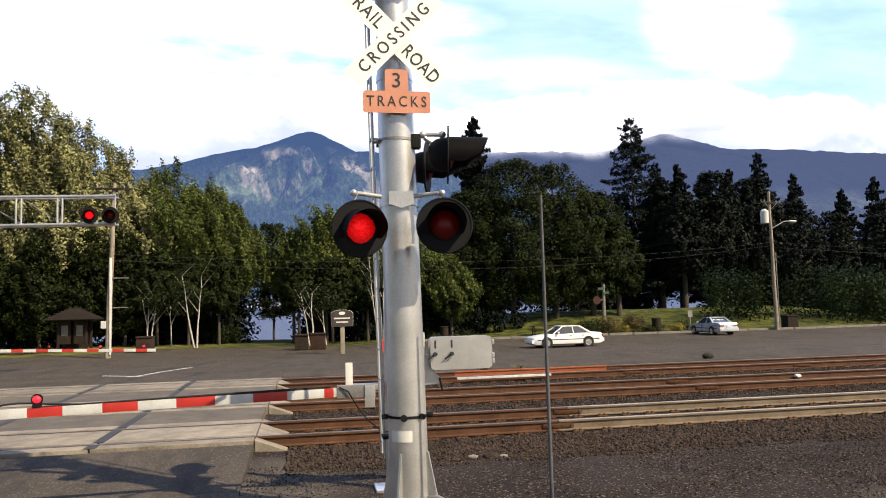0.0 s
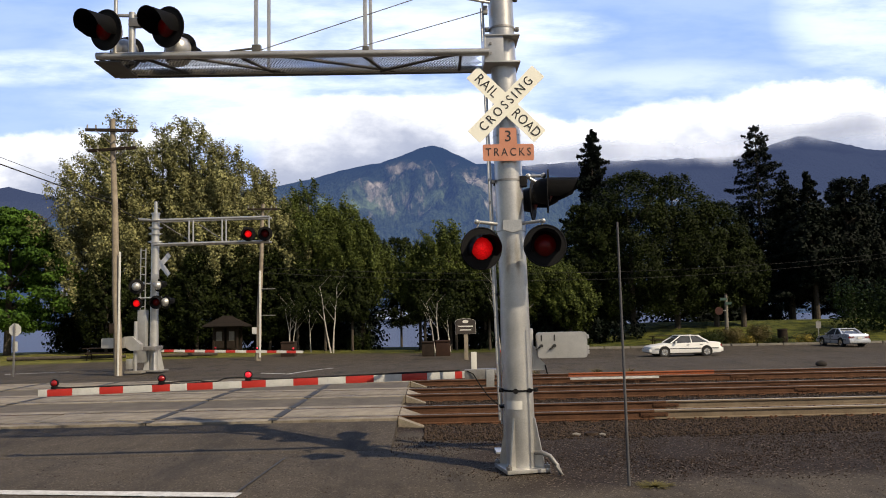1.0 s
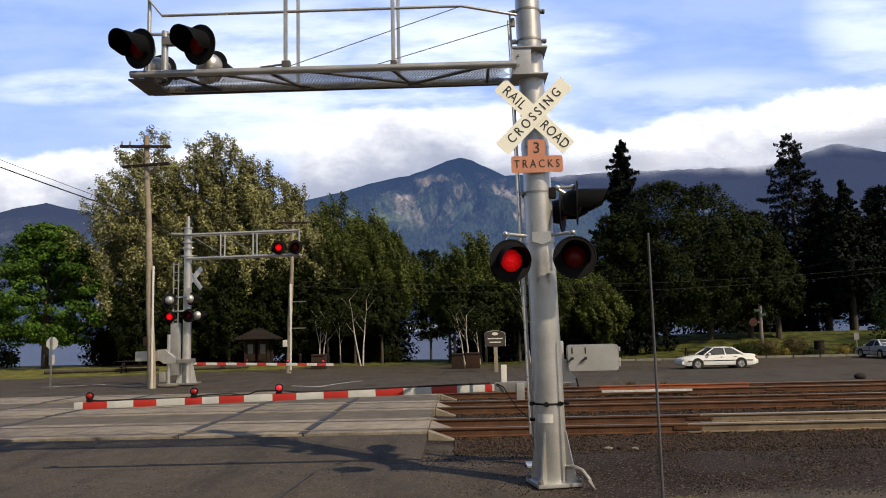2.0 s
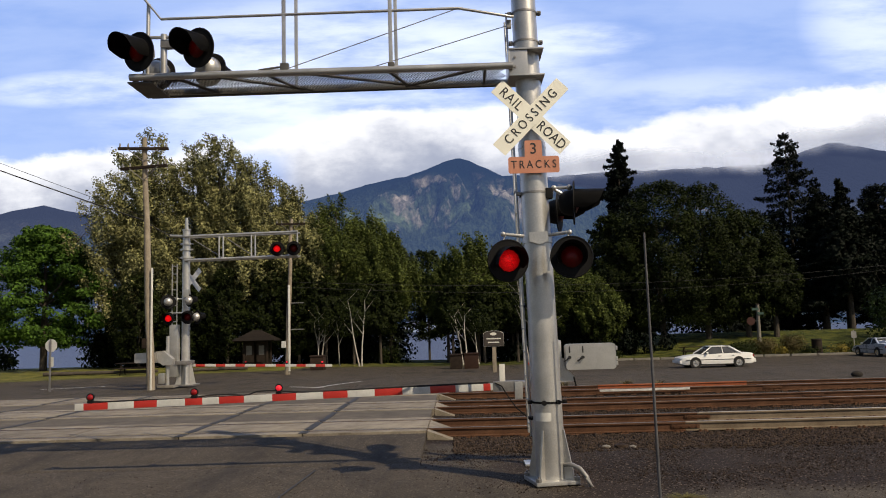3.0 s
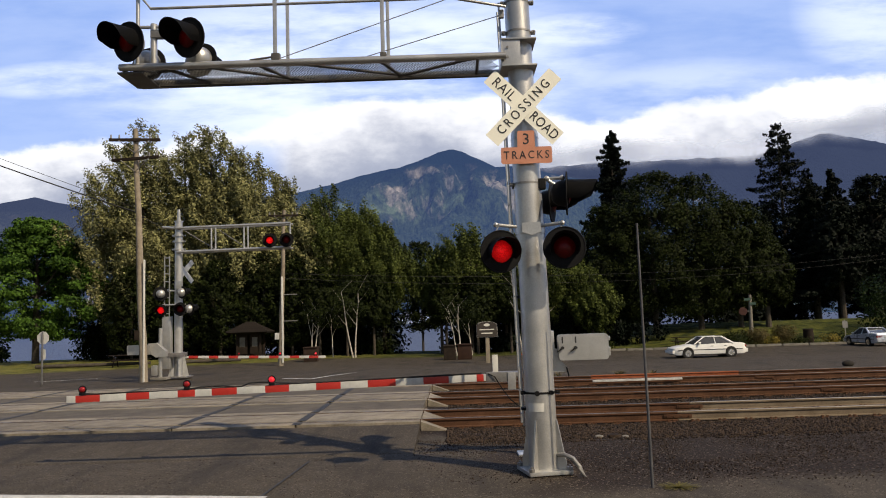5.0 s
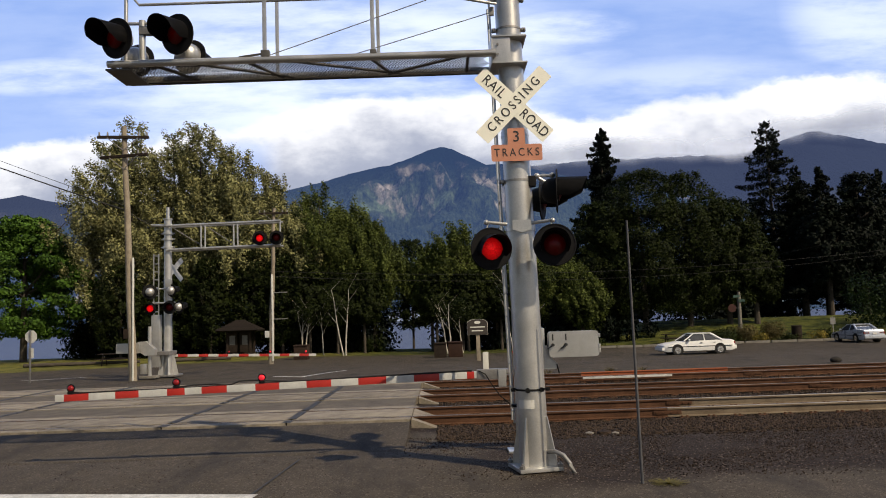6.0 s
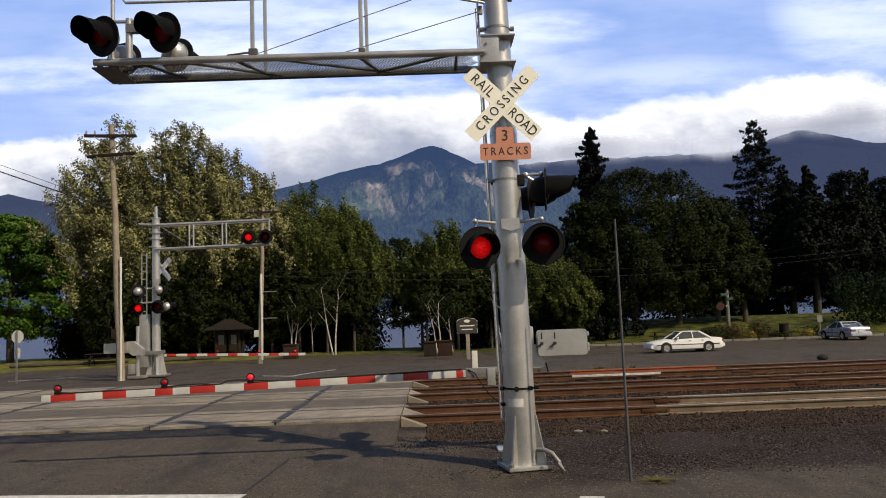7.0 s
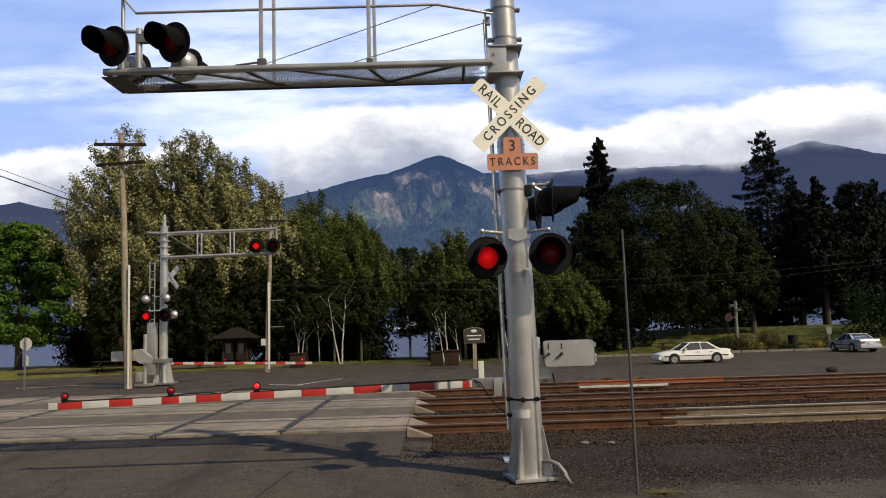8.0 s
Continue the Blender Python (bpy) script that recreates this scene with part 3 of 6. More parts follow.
HILL = mountain_material("forested_slope_with_haze", (0.003, 0.009, 0.012), (0.058, 0.080, 0.048), (0.32, 0.295, 0.265), (0.125, 0.21, 0.50), 0.29, 0.565, ((50, 340, 85, 80), (-112, 280, 70, 75), (-40, 260, 30, 65), (-70, 372, 70, 26), (115, 330, 45, 60), (-170, 322, 60, 22)))
FAR_HILL = mountain_material("distant_forest_with_haze", (0.008, 0.012, 0.02), (0.045, 0.055, 0.055), (0.06, 0.06, 0.065), (0.165, 0.22, 0.45), 0.27, 0.6)
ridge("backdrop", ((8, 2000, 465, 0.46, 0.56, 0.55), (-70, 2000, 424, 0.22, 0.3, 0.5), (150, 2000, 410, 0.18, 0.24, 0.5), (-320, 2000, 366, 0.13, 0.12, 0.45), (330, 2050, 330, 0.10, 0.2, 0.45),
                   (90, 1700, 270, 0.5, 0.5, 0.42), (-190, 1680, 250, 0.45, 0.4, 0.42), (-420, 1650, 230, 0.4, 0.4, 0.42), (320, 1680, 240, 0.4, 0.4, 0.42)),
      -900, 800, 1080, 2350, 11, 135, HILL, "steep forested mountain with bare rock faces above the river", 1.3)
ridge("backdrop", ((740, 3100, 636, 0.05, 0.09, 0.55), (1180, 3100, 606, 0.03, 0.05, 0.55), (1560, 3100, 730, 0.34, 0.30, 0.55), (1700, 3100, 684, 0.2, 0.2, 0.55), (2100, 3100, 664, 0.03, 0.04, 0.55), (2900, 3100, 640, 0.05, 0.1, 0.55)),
      100, 3600, 1760, 3700, 36, 40, FAR_HILL, "distant ridge under painted blue haze, its top in cloud", 8.1)
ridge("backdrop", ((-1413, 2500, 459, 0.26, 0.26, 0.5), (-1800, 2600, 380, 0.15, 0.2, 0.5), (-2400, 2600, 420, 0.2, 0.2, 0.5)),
      -3200, -700, 1600, 3000, 36, 50, FAR_HILL, "distant hill under painted blue haze across the river", 4.4)


def build_ridge_cloud():
    """The ragged foot of the cloud bank where it lies over the distant ridge."""
    xs, zs = np.linspace(250, 2300, 60), np.linspace(430, 860, 14)
    gx, gz = np.meshgrid(xs, zs)
    gy = 2860 + 60 * np.sin(gx * 0.006) + 0.15 * (gz - 600)
    q = np.arange(gx.size).reshape(gx.shape)
    faces = np.stack([q[:-1, :-1], q[:-1, 1:], q[1:, 1:], q[1:, :-1]], -1).reshape(-1, 4)
    me = bpy.data.meshes.new("backdrop")
    me.from_pydata(np.stack([gx, gy, gz], -1).reshape(-1, 3).tolist(), [], faces.tolist())
    me.shade_smooth()
    # thickness of the vapour: none below its foot, none past its ends, thinning upwards into the bank
    foot = 546 + 88 * smooth_step(1150, 1380, gx) - 20 * smooth_step(1650, 2000, gx)
    thick = smooth_step(foot - 30, foot + 75, gz) * (1 - smooth_step(foot + 30, foot + 210, gz)) * smooth_step(250, 420, gx) * (1 - smooth_step(2000, 2280, gx))
    col = np.stack([thick, thick, thick, np.ones_like(thick)], -1).reshape(-1, 4)
    me.color_attributes.new("vapour", "FLOAT_COLOR", "POINT").data.foreach_set("color", col.astype(np.float32).ravel())
    m = bpy.data.materials.new("cloud_vapour")
    m.use_nodes = True
    n, l = m.node_tree.nodes, m.node_tree.links
    n.remove(n["Principled BSDF"])
    at = n.new("ShaderNodeAttribute")
    at.attribute_name = "vapour"
    co = n.new("ShaderNodeTexCoord")
    t = n.new("ShaderNodeTexNoise")
    t.inputs["Scale"].default_value, t.inputs["Detail"].default_value = 0.006, 8
    l.new(co.outputs["Object"], t.inputs["Vector"])
    k = n.new("ShaderNodeMath")
    k.operation = "MULTIPLY_ADD"
    k.inputs[1].default_value = 1.3
    l.new(t.outputs["Fac"], k.inputs[0])
    l.new(at.outputs["Fac"], k.inputs[2])
    r = n.new("ShaderNodeMapRange")
    r.interpolation_type = "SMOOTHSTEP"
    r.inputs["From Min"].default_value, r.inputs["From Max"].default_value = 0.85, 1.65
    l.new(k.outputs[0], r.inputs["Value"])
    clip = n.new("ShaderNodeMath")
    clip.operation = "MULTIPLY"
    l.new(r.outputs[0], clip.inputs[0])
    l.new(at.outputs["Fac"], clip.inputs[1])
    white, clear, mix = n.new("ShaderNodeBsdfDiffuse"), n.new("ShaderNodeBsdfTransparent"), n.new("ShaderNodeMixShader")
    white.inputs["Color"].default_value = (0.60, 0.69, 0.92, 1)
    l.new(clip.outputs[0], mix.inputs[0])
    l.new(clear.outputs[0], mix.inputs[1])
    l.new(white.outputs[0], mix.inputs[2])
    l.new(mix.outputs[0], n["Material Output"].inputs["Surface"])
    me.materials.append(m)
    tagged(new("backdrop", me), "soft grey-white cloud lying along the distant ridge", "cloud", kind="structure")


build_ridge_cloud()


# ---- tracks and crossing ----
RAIL_TOP = 0.16
TRACKS = ((15.4, 0.0), (19.5, 0.0), (23.7, 0.0))
GAUGE = 1.505
CROSS_X = -0.72
PANEL = 2.44


def rail_outline():
    return [(-0.07, 0), (0.07, 0), (0.07, 0.012), (0.012, 0.03), (0.012, 0.13), (0.036, 0.142), (0.036, 0.168), (0.028, 0.178), (-0.028, 0.178), (-0.036, 0.168), (-0.036, 0.142), (-0.012, 0.13), (-0.012, 0.03), (-0.07, 0.012)]


def rail_mesh(x0, x1, head_only):
    bm = bmesh.new()
    pts = rail_outline() if not head_only else [(-0.034, 0.165), (0.034, 0.165), (0.03, 0.179), (-0.03, 0.179)]
    a = [bm.verts.new((x0, y, z)) for y, z in pts]
    b = [bm.verts.new((x1, y, z)) for y, z in pts]
    k = len(pts)
    for i in range(k):
        bm.faces.new((a[i], b[i], b[(i + 1) % k], a[(i + 1) % k]))
    bm.faces.new(a[::-1])
    bm.faces.new(b)
    bmesh.ops.recalc_face_normals(bm, faces=bm.faces)
    return bm


def build_tracks():
    # lengths either side of a joint: older red rust, then paler dusty steel
    halves = {}
    for joint in (4.4, 5.1, 9.5):
        halves[joint] = [(mesh_of("rail", rail_mesh(a, b, False), m1), mesh_of("running_surface", rail_mesh(a, b, True), m2)) for a, b, m1, m2 in ((-24, joint - 0.005, RUST, RAIL_HEAD), (joint + 0.005, 160, PALE_RAIL if joint < 9 else RUST, PALE_HEAD if joint < 9 else RAIL_HEAD))]
    bm = box(bmesh.new(), (0, 0, 0), (0.23, 2.6, 0.18), bevel=0.012)
    tie_me = mesh_of("tie", bm, TIE)
    bm = bmesh.new()
    box(bm, (0, 0, 0.008), (0.19, 0.34, 0.016))
    for sx in (-0.05, 0.05):
        for sy in (-0.10, 0.10):
            box(bm, (sx, sy, 0.028), (0.035, 0.04, 0.04))
    plate_me = mesh_of("tie_plate", bm, RUST)
    bm = box(bmesh.new(), (0, 0, 0.085), (0.56, 0.022, 0.075), bevel=0.006)
    for k in (-0.22, -0.08, 0.08, 0.22):
        rod(bm, (k, -0.035, 0.085), (k, 0.035, 0.085), 0.014, seg=6)
    joint_me = mesh_of("joint_bar", bm, RUST)
    rnd = random.Random(4)
    labels = ("rusty main line rails on ballasted timber ties", "rusty middle track rails on ballasted timber ties", "rusty siding rails on ballasted timber ties")
    for (y, dz), label in zip(TRACKS, labels):
        tr = thing("railway_track", (0, y, RAIL_TOP - 0.179 + dz), label, "railway track", "three parallel tracks", "structure")
        for dy, joint in ((0.0, 4.4 if y < 16 else 9.5), (GAUGE, 5.1 if y < 16 else 9.5)):
            for rail_me, head_me in halves[joint]:
                r = new("rail", rail_me)
                r.parent, r.location = tr, (0, dy, 0)
                h = new("running_surface", head_me)
                h.parent, h.location = r, (0, 0, 0.0015)
        for i in range(64 if y < 16 else 56):
            t = new("tie", tie_me)
            t.parent = tr
            t.matrix_basis = pose(CROSS_X + 0.35 + i * 0.51 + rnd.uniform(-0.03, 0.03), GAUGE / 2, -0.115, 0, 0, rnd.uniform(-1.2, 1.2))
            for dy in (0.0, GAUGE):
                p = new("tie_plate", plate_me)
                p.parent, p.location = tr, (t.location.x, dy, -0.02)
        for jx, dy in ((4.4 if y < 16 else 9.5, 0.0), (5.1 if y < 16 else 9.5, GAUGE), (15.0, 0.0)):
            j = new("joint_bar", joint_me)
            j.parent, j.location = tr, (jx, dy - 0.028, 0)


build_tracks()


def build_crossing():
    """Precast panels between and beside the rails, each one a slab of its own; asphalt fills the strips between the tracks."""
    cr = thing("level_crossing", (0, 0, 0), "pale worn concrete crossing panels with dark flangeway grooves", "level crossing", kind="structure")
    shapes = {}
    for w in (1.27, 0.34):
        shapes[w] = mesh_of("crossing_panel", box(bmesh.new(), (0, 0, 0), (PANEL - 0.03, w, 0.2), bevel=0.014), CONCRETE)
    for y, dz in TRACKS:
        for row_y, w in ((y - 0.25, 0.34), (y + GAUGE / 2, 1.27), (y + GAUGE + 0.25, 0.34)):
            for i in range(9):
                p = new("crossing_panel", shapes[w])
                p.parent = cr
                p.location = (CROSS_X - PANEL * (i + 0.5), row_y, RAIL_TOP - 0.1 + dz + 0.002 * ((i * 7 + int(w * 10)) % 3))
    # asphalt between the tracks and the ramp up to them
    bm = bmesh.new()
    for a, b in ((TRACKS[0][0] + GAUGE + 0.44, TRACKS[1][0] - 0.44), (TRACKS[1][0] + GAUGE + 0.44, TRACKS[2][0] - 0.44)):
        box(bm, (CROSS_X - 12.05, (a + b) / 2, RAIL_TOP - 0.11), (24, b - a - 0.02, 0.2))
    part("asphalt_infill", bm, ASPHALT, cr)
    for y0, y1, s in ((12.2, TRACKS[0][0] - 0.72, 1), (TRACKS[2][0] + GAUGE + 0.44, 30.0, -1)):
        xs, ys = np.linspace(-40, CROSS_X, 130), np.linspace(y0, y1, 14)
        gx, gy = np.meshgrid(xs, ys)
        k = (gy - y0) / (y1 - y0)
        rise = (RAIL_TOP - 0.012) * (k if s > 0 else 1 - k)
        wob = np.array([[fbm(u, v, 0.9) for u in xs] for v in ys])
        gz = rise + 0.010 * wob * (k * (1 - k) * 4) + np.where((k == 0) if s > 0 else (k == 1), -0.02, 0.004)
        verts = np.concatenate([np.stack([gx, gy, gz], -1).reshape(-1, 3), np.stack([gx, gy, gz * 0 - 0.2], -1)[:, -1]])
        q = np.arange(gx.size).reshape(gx.shape)
        low = gx.size + np.arange(len(ys))
        faces = np.concatenate([np.stack([q[:-1, :-1], q[:-1, 1:], q[1:, 1:], q[1:, :-1]], -1).reshape(-1, 4), np.stack([q[:-1, -1], low[:-1], low[1:], q[1:, -1]], -1)])
        me = bpy.data.meshes.new("asphalt_ramp")
        me.from_pydata(verts.tolist(), [], faces.tolist())
        tone = np.concatenate([smooth_step(0.0, 0.5, wob).ravel(), np.full(len(ys), 0.5)])
        col = np.stack([np.ones_like(tone), tone * 0, tone, np.ones_like(tone)], -1)
        me.color_attributes.new("zones", "FLOAT_COLOR", "POINT").data.foreach_set("color", col.astype(np.float32).ravel())
        me.materials.append(bpy.data.materials["ground"])
        ramp = new("asphalt_ramp", me)
        ramp.parent = cr
    # sealed seams across the panels
    for i in (1, 2, 4, 5):
        for y, dz in TRACKS:
            for row_y, w in ((y - 0.25, 0.33), (y + GAUGE / 2, 1.25), (y + GAUGE + 0.25, 0.33)):
                part("sealed_seam", box(bmesh.new(), (CROSS_X - PANEL * i, row_y, RAIL_TOP + 0.0075), (0.17, w, 0.006)), TAR, cr)
        part("sealed_seam", box(bmesh.new(), (CROSS_X - PANEL * i, 18.03, RAIL_TOP - 0.005), (0.15, 1.8, 0.006)), TAR, cr)
        part("sealed_seam", box(bmesh.new(), (CROSS_X - PANEL * i, 22.28, RAIL_TOP - 0.005), (0.15, 1.8, 0.006)), TAR, cr)
    # pointed steel deflectors at the end of each row
    for y, dz in TRACKS:
        for row_y, w in ((y - 0.25, 0.32), (y + GAUGE / 2, 1.25), (y + GAUGE + 0.25, 0.32)):
            bm = bmesh.new()
            v = [bm.verts.new(p) for p in ((0, -w / 2, 0), (0, w / 2, 0), (0.5, w / 2, -0.19), (0.5, -w / 2, -0.19), (0, -w / 2, -0.2), (0, w / 2, -0.2))]
            for f in ((0, 3, 2, 1), (0, 4, 3), (1, 2, 5), (0, 1, 5, 4), (2, 3, 4, 5)):
                bm.faces.new([v[k] for k in f])
            d = part("end_deflector", bm, CONCRETE, cr, "sloped grey end plate", smooth=False)
            d.location = (CROSS_X + 0.006, row_y, RAIL_TOP - 0.002)


ASPHALT = surface("old_asphalt", (0.060, 0.051, 0.041), (0.135, 0.116, 0.092), 2.0, 0.92, 0.0, 0.3, 80.0)
build_crossing()


def stones(name, count, x0, x1, y0, y1, size, label, seed, material=None, keep=None):
    """Loose stones: squashed, twisted octahedra lying on the ground."""
    rng = np.random.default_rng(seed)
    x, y = rng.uniform(x0, x1, count), rng.uniform(y0, y1, count)
    if keep is not None:
        ok = keep(x, y, rng)
        x, y = x[ok], y[ok]
    k = len(x)
    s = size * rng.uniform(0.5, 1.35, k)
    z = ground_z(x, y) + s * 0.22
    o = np.array([(1, 0, 0), (0, 1, 0), (-1, 0, 0), (0, -1, 0), (0, 0, 0.7), (0, 0, -0.7)], float)
    tri = np.array([(0, 1, 4), (1, 2, 4), (2, 3, 4), (3, 0, 4), (1, 0, 5), (2, 1, 5), (3, 2, 5), (0, 3, 5)])
    v = o[None] * rng.uniform(0.6, 1.2, (k, 6, 3))
    q = rng.normal(size=(k, 4))
    q /= np.linalg.norm(q, axis=1)[:, None]
    w, a, b, c = q.T
    R = np.stack([1 - 2 * (b * b + c * c), 2 * (a * b - c * w), 2 * (a * c + b * w), 2 * (a * b + c * w), 1 - 2 * (a * a + c * c), 2 * (b * c - a * w), 2 * (a * c - b * w), 2 * (b * c + a * w), 1 - 2 * (a * a + b * b)], -1).reshape(k, 3, 3)
    v = np.einsum("kij,kpj->kpi", R, v) * s[:, None, None] + np.stack([x, y, z], -1)[:, None]
    verts = v.reshape(-1, 3)
    faces = (tri[None] + 6 * np.arange(k)[:, None, None]).reshape(-1, 3)
    me = bpy.data.meshes.new(name)
    me.vertices.add(len(verts))
    me.vertices.foreach_set("co", verts.astype(np.float32).ravel())
    me.loops.add(faces.size)
    me.loops.foreach_set("vertex_index", faces.astype(np.int32).ravel())
    me.polygons.add(len(faces))
    me.polygons.foreach_set("loop_start", np.arange(0, faces.size, 3, dtype=np.int32))
    me.update(calc_edges=True)
    me.materials.append(material or STONE)
    tagged(new(name, me), label, "gravel", kind="stuff")


stones("ballast", 60000, -0.2, 22, 13.2, 26.2, 0.030, "coarse brown-grey crushed ballast between the rails", 1)
stones("ballast", 16000, -0.2, 15, 13.5, 15.2, 0.034, "coarse brown ballast shoulder in front of the rails", 5)
stones("gravel", 26000, -1.5, 15, 9.6, 13.8, 0.013, "fine grey gravel scattered over the verge", 2, keep=lambda x, y, r: (x + (y - 10.5) * 0.3 > r.uniform(-0.8, 1.6, len(x))) & (y > 10.2 - 0.04 * x + r.uniform(-0.4, 0.4, len(x))))
stones("gravel", 5000, -8, 8, 6.5, 13, 0.009, "loose grit scattered over the road surface", 3)


def stripe(name, a, b, width, label, z=0.016, material=None):
    a, b = Vector((*a, 0)), Vector((*b, 0))
    way = (b - a).normalized()
    side = Vector((-way.y, way.x, 0)) * width / 2
    bm = bmesh.new()
    k = max(2, int((b - a).length / 0.5))
    rnd = random.Random(int(a.x * 100))
    last = None
    for i in range(k + 1):
        p = a.lerp(b, i / k)
        j = 1 + rnd.uniform(-0.10, 0.10)
        zz = float(ground_z(p.x, p.y)) + z
        row = [bm.verts.new(p + side * j + Vector((0, 0, zz))), bm.verts.new(p - side * j + Vector((0, 0, zz)))]
        if last:
            bm.faces.new((last[0], last[1], row[1], row[0]))
        last = row
    bmesh.ops.recalc_face_normals(bm, faces=bm.faces)
    solid(name, bm, material or PAINT_LINE, label=label, category="road marking", kind="structure", smooth=False)


stripe("road_marking", (-6.8, 10.08), (-2.38, 9.42), 0.22, "worn white stop line on the asphalt")
stripe("road_marking", (2.35, 8.28), (9.0, 7.62), 0.06, "thin worn white edge line on the asphalt")
stripe("road_marking", (1.55, 8.3), (1.9, 8.26), 0.30, "worn white paint patch on the asphalt")
stripe("road_marking", (1.58, 8.72), (1.85, 8.66), 0.08, "worn white paint patch on the asphalt")
stripe("road_marking", (-6.9, 30.5), (-4.0, 28.7), 0.16, "white painted road marking beyond the tracks")
stripe("road_marking", (-4.4, 33.5), (-5.6, 29.8), 0.14, "white painted road marking beyond the tracks")
stripe("road_marking", (-18.6, 33.4), (-16.4, 34.8), 0.12, "white painted road marking beyond the tracks")
stripe("asphalt_crack", (-2.3, 11.85), (-2.45, 9.6), 0.035, "dark tar-filled crack in the asphalt", 0.012, TAR)
stripe("asphalt_crack", (-2.45, 9.6), (-2.7, 8.0), 0.05, "dark tar-filled crack in the asphalt", 0.012, TAR)


# ---- crossing signals ----
def flasher(parent, at, way, lit, radius=0.28, far=False, hood=0.34, label="", back=None):
    """A round signal lamp: black backboard, hooded red lens and a rounded housing behind."""
    w = Vector(way).normalized()
    m = Matrix.Translation(at) @ w.to_track_quat("-Y", "Z").to_matrix().to_4x4()
    bm = bmesh.new()
    seg = 20 if far else 36
    # backboard with a rolled rim
    rod(bm, (0, 0.0, 0), (0, 0.012, 0), radius, seg=seg)
    ring = [(radius * math.cos(i * math.tau / seg), 0.004, radius * math.sin(i * math.tau / seg)) for i in range(seg + 1)]
    for a, b in zip(ring, ring[1:]):
        rod(bm, a, b, 0.011, seg=6)
    bm.transform(m)
    lamp = part("signal_lamp", bm, BLACK, parent, label or ("round black signal lamp with red lens " + ("lit" if lit else "dark")))
    # lens
    bm = bmesh.new()
    bmesh.ops.create_uvsphere(bm, u_segments=24, v_segments=12, radius=0.30, matrix=Matrix.Identity(4))
    bmesh.ops.bisect_plane(bm, geom=bm.verts[:] + bm.edges[:] + bm.faces[:], plane_co=(0, -0.258, 0), plane_no=(0, 1, 0), clear_outer=True)
    bm.transform(Matrix.Diagonal((0.98, 1, 0.98, 1)))
    glass = part("lens", bm, (FAR_LIT if far else LENS_LIT) if lit else LENS_DIM, lamp, "glowing red lens" if lit else "dark red lens")
    glass.matrix_basis = m @ Matrix.Translation((0, 0.233, 0))
    # hood: open visor round the upper three quarters, longer above
    bm = bmesh.new()
    rows = []
    k = 26
    for i in range(k + 1):
        a = radians(-28 + 236 * i / k)
        reach = hood * (0.80 + 0.20 * math.sin(a)) if math.sin(a) > 0 else hood * (0.80 + 0.9 * math.sin(a))
        r = 0.192
        rows.append([Vector((r * math.cos(a), 0.0, r * math.sin(a))), Vector((r * 1.03 * math.cos(a), -reach, r * 1.03 * math.sin(a) - 0.03 * reach))])
    vv = [[bm.verts.new(p) for p in row] for row in rows]
    for a, b in zip(vv, vv[1:]):
        bm.faces.new((a[0], a[1], b[1], b[0]))
    bmesh.ops.solidify(bm, geom=bm.faces[:], thickness=0.006)
    bm.transform(m)
    part("hood", bm, BLACK, lamp)
    # housing
    bm = bmesh.new()
    last = None
    for d, r in ((0.012, 0.185), (0.07, 0.18), (0.13, 0.165), (0.18, 0.13), (0.21, 0.08), (0.22, 0.0)):
        row = [bm.verts.new((r * math.cos(i * math.tau / 20), d, r * math.sin(i * math.tau / 20))) for i in range(20)] if r else [bm.verts.new((0, d, 0))]
        if last:
            for i in range(20):
                if r:
                    bm.faces.new((last[i], last[(i + 1) % 20], row[(i + 1) % 20], row[i]))
                else:
                    bm.faces.new((last[i], last[(i + 1) % 20], row[0]))
        last = row
    bmesh.ops.recalc_face_normals(bm, faces=bm.faces)
    bm.transform(m)
    part("housing", bm, back or GALV, lamp, "" if back else "silver-painted housing")
    return lamp


def crossbuck(parent, c, way_rot, material, words=True):
    """Two crossed boards; the lettered front board runs from lower left to upper right."""
    m0 = Matrix.Translation(c) @ pose(0, 0, 0, 0, 0, way_rot)
    for tilt, depth, text in ((-45, -0.004, ("CROSSING",)), (45, 0.012, ("RAIL", "ROAD"))):
        m = m0 @ Matrix.Translation((0, depth, 0)) @ pose(0, 0, 0, 0, tilt, 0)
        bm = slab(bmesh.new(), rounded(1.30, 0.235, 0.012, 2), 0.004, m)
        b = part("crossbuck_board", bm, material, parent, "white board with black lettering" if words else "")
        if words:
            flat = m @ pose(0, -0.0025, 0, 90, 0, 0)
            if len(text) == 1:
                lettering(text[0], 0.185, INK, b, flat, squeeze=0.84, gap=1.46)
            else:
                lettering(text[0], 0.20, INK, b, flat @ Matrix.Translation((-0.375, 0, 0)), squeeze=0.86, gap=1.12)
                lettering(text[1], 0.20, INK, b, flat @ Matrix.Translation((0.385, 0, 0)), squeeze=0.82, gap=1.06)


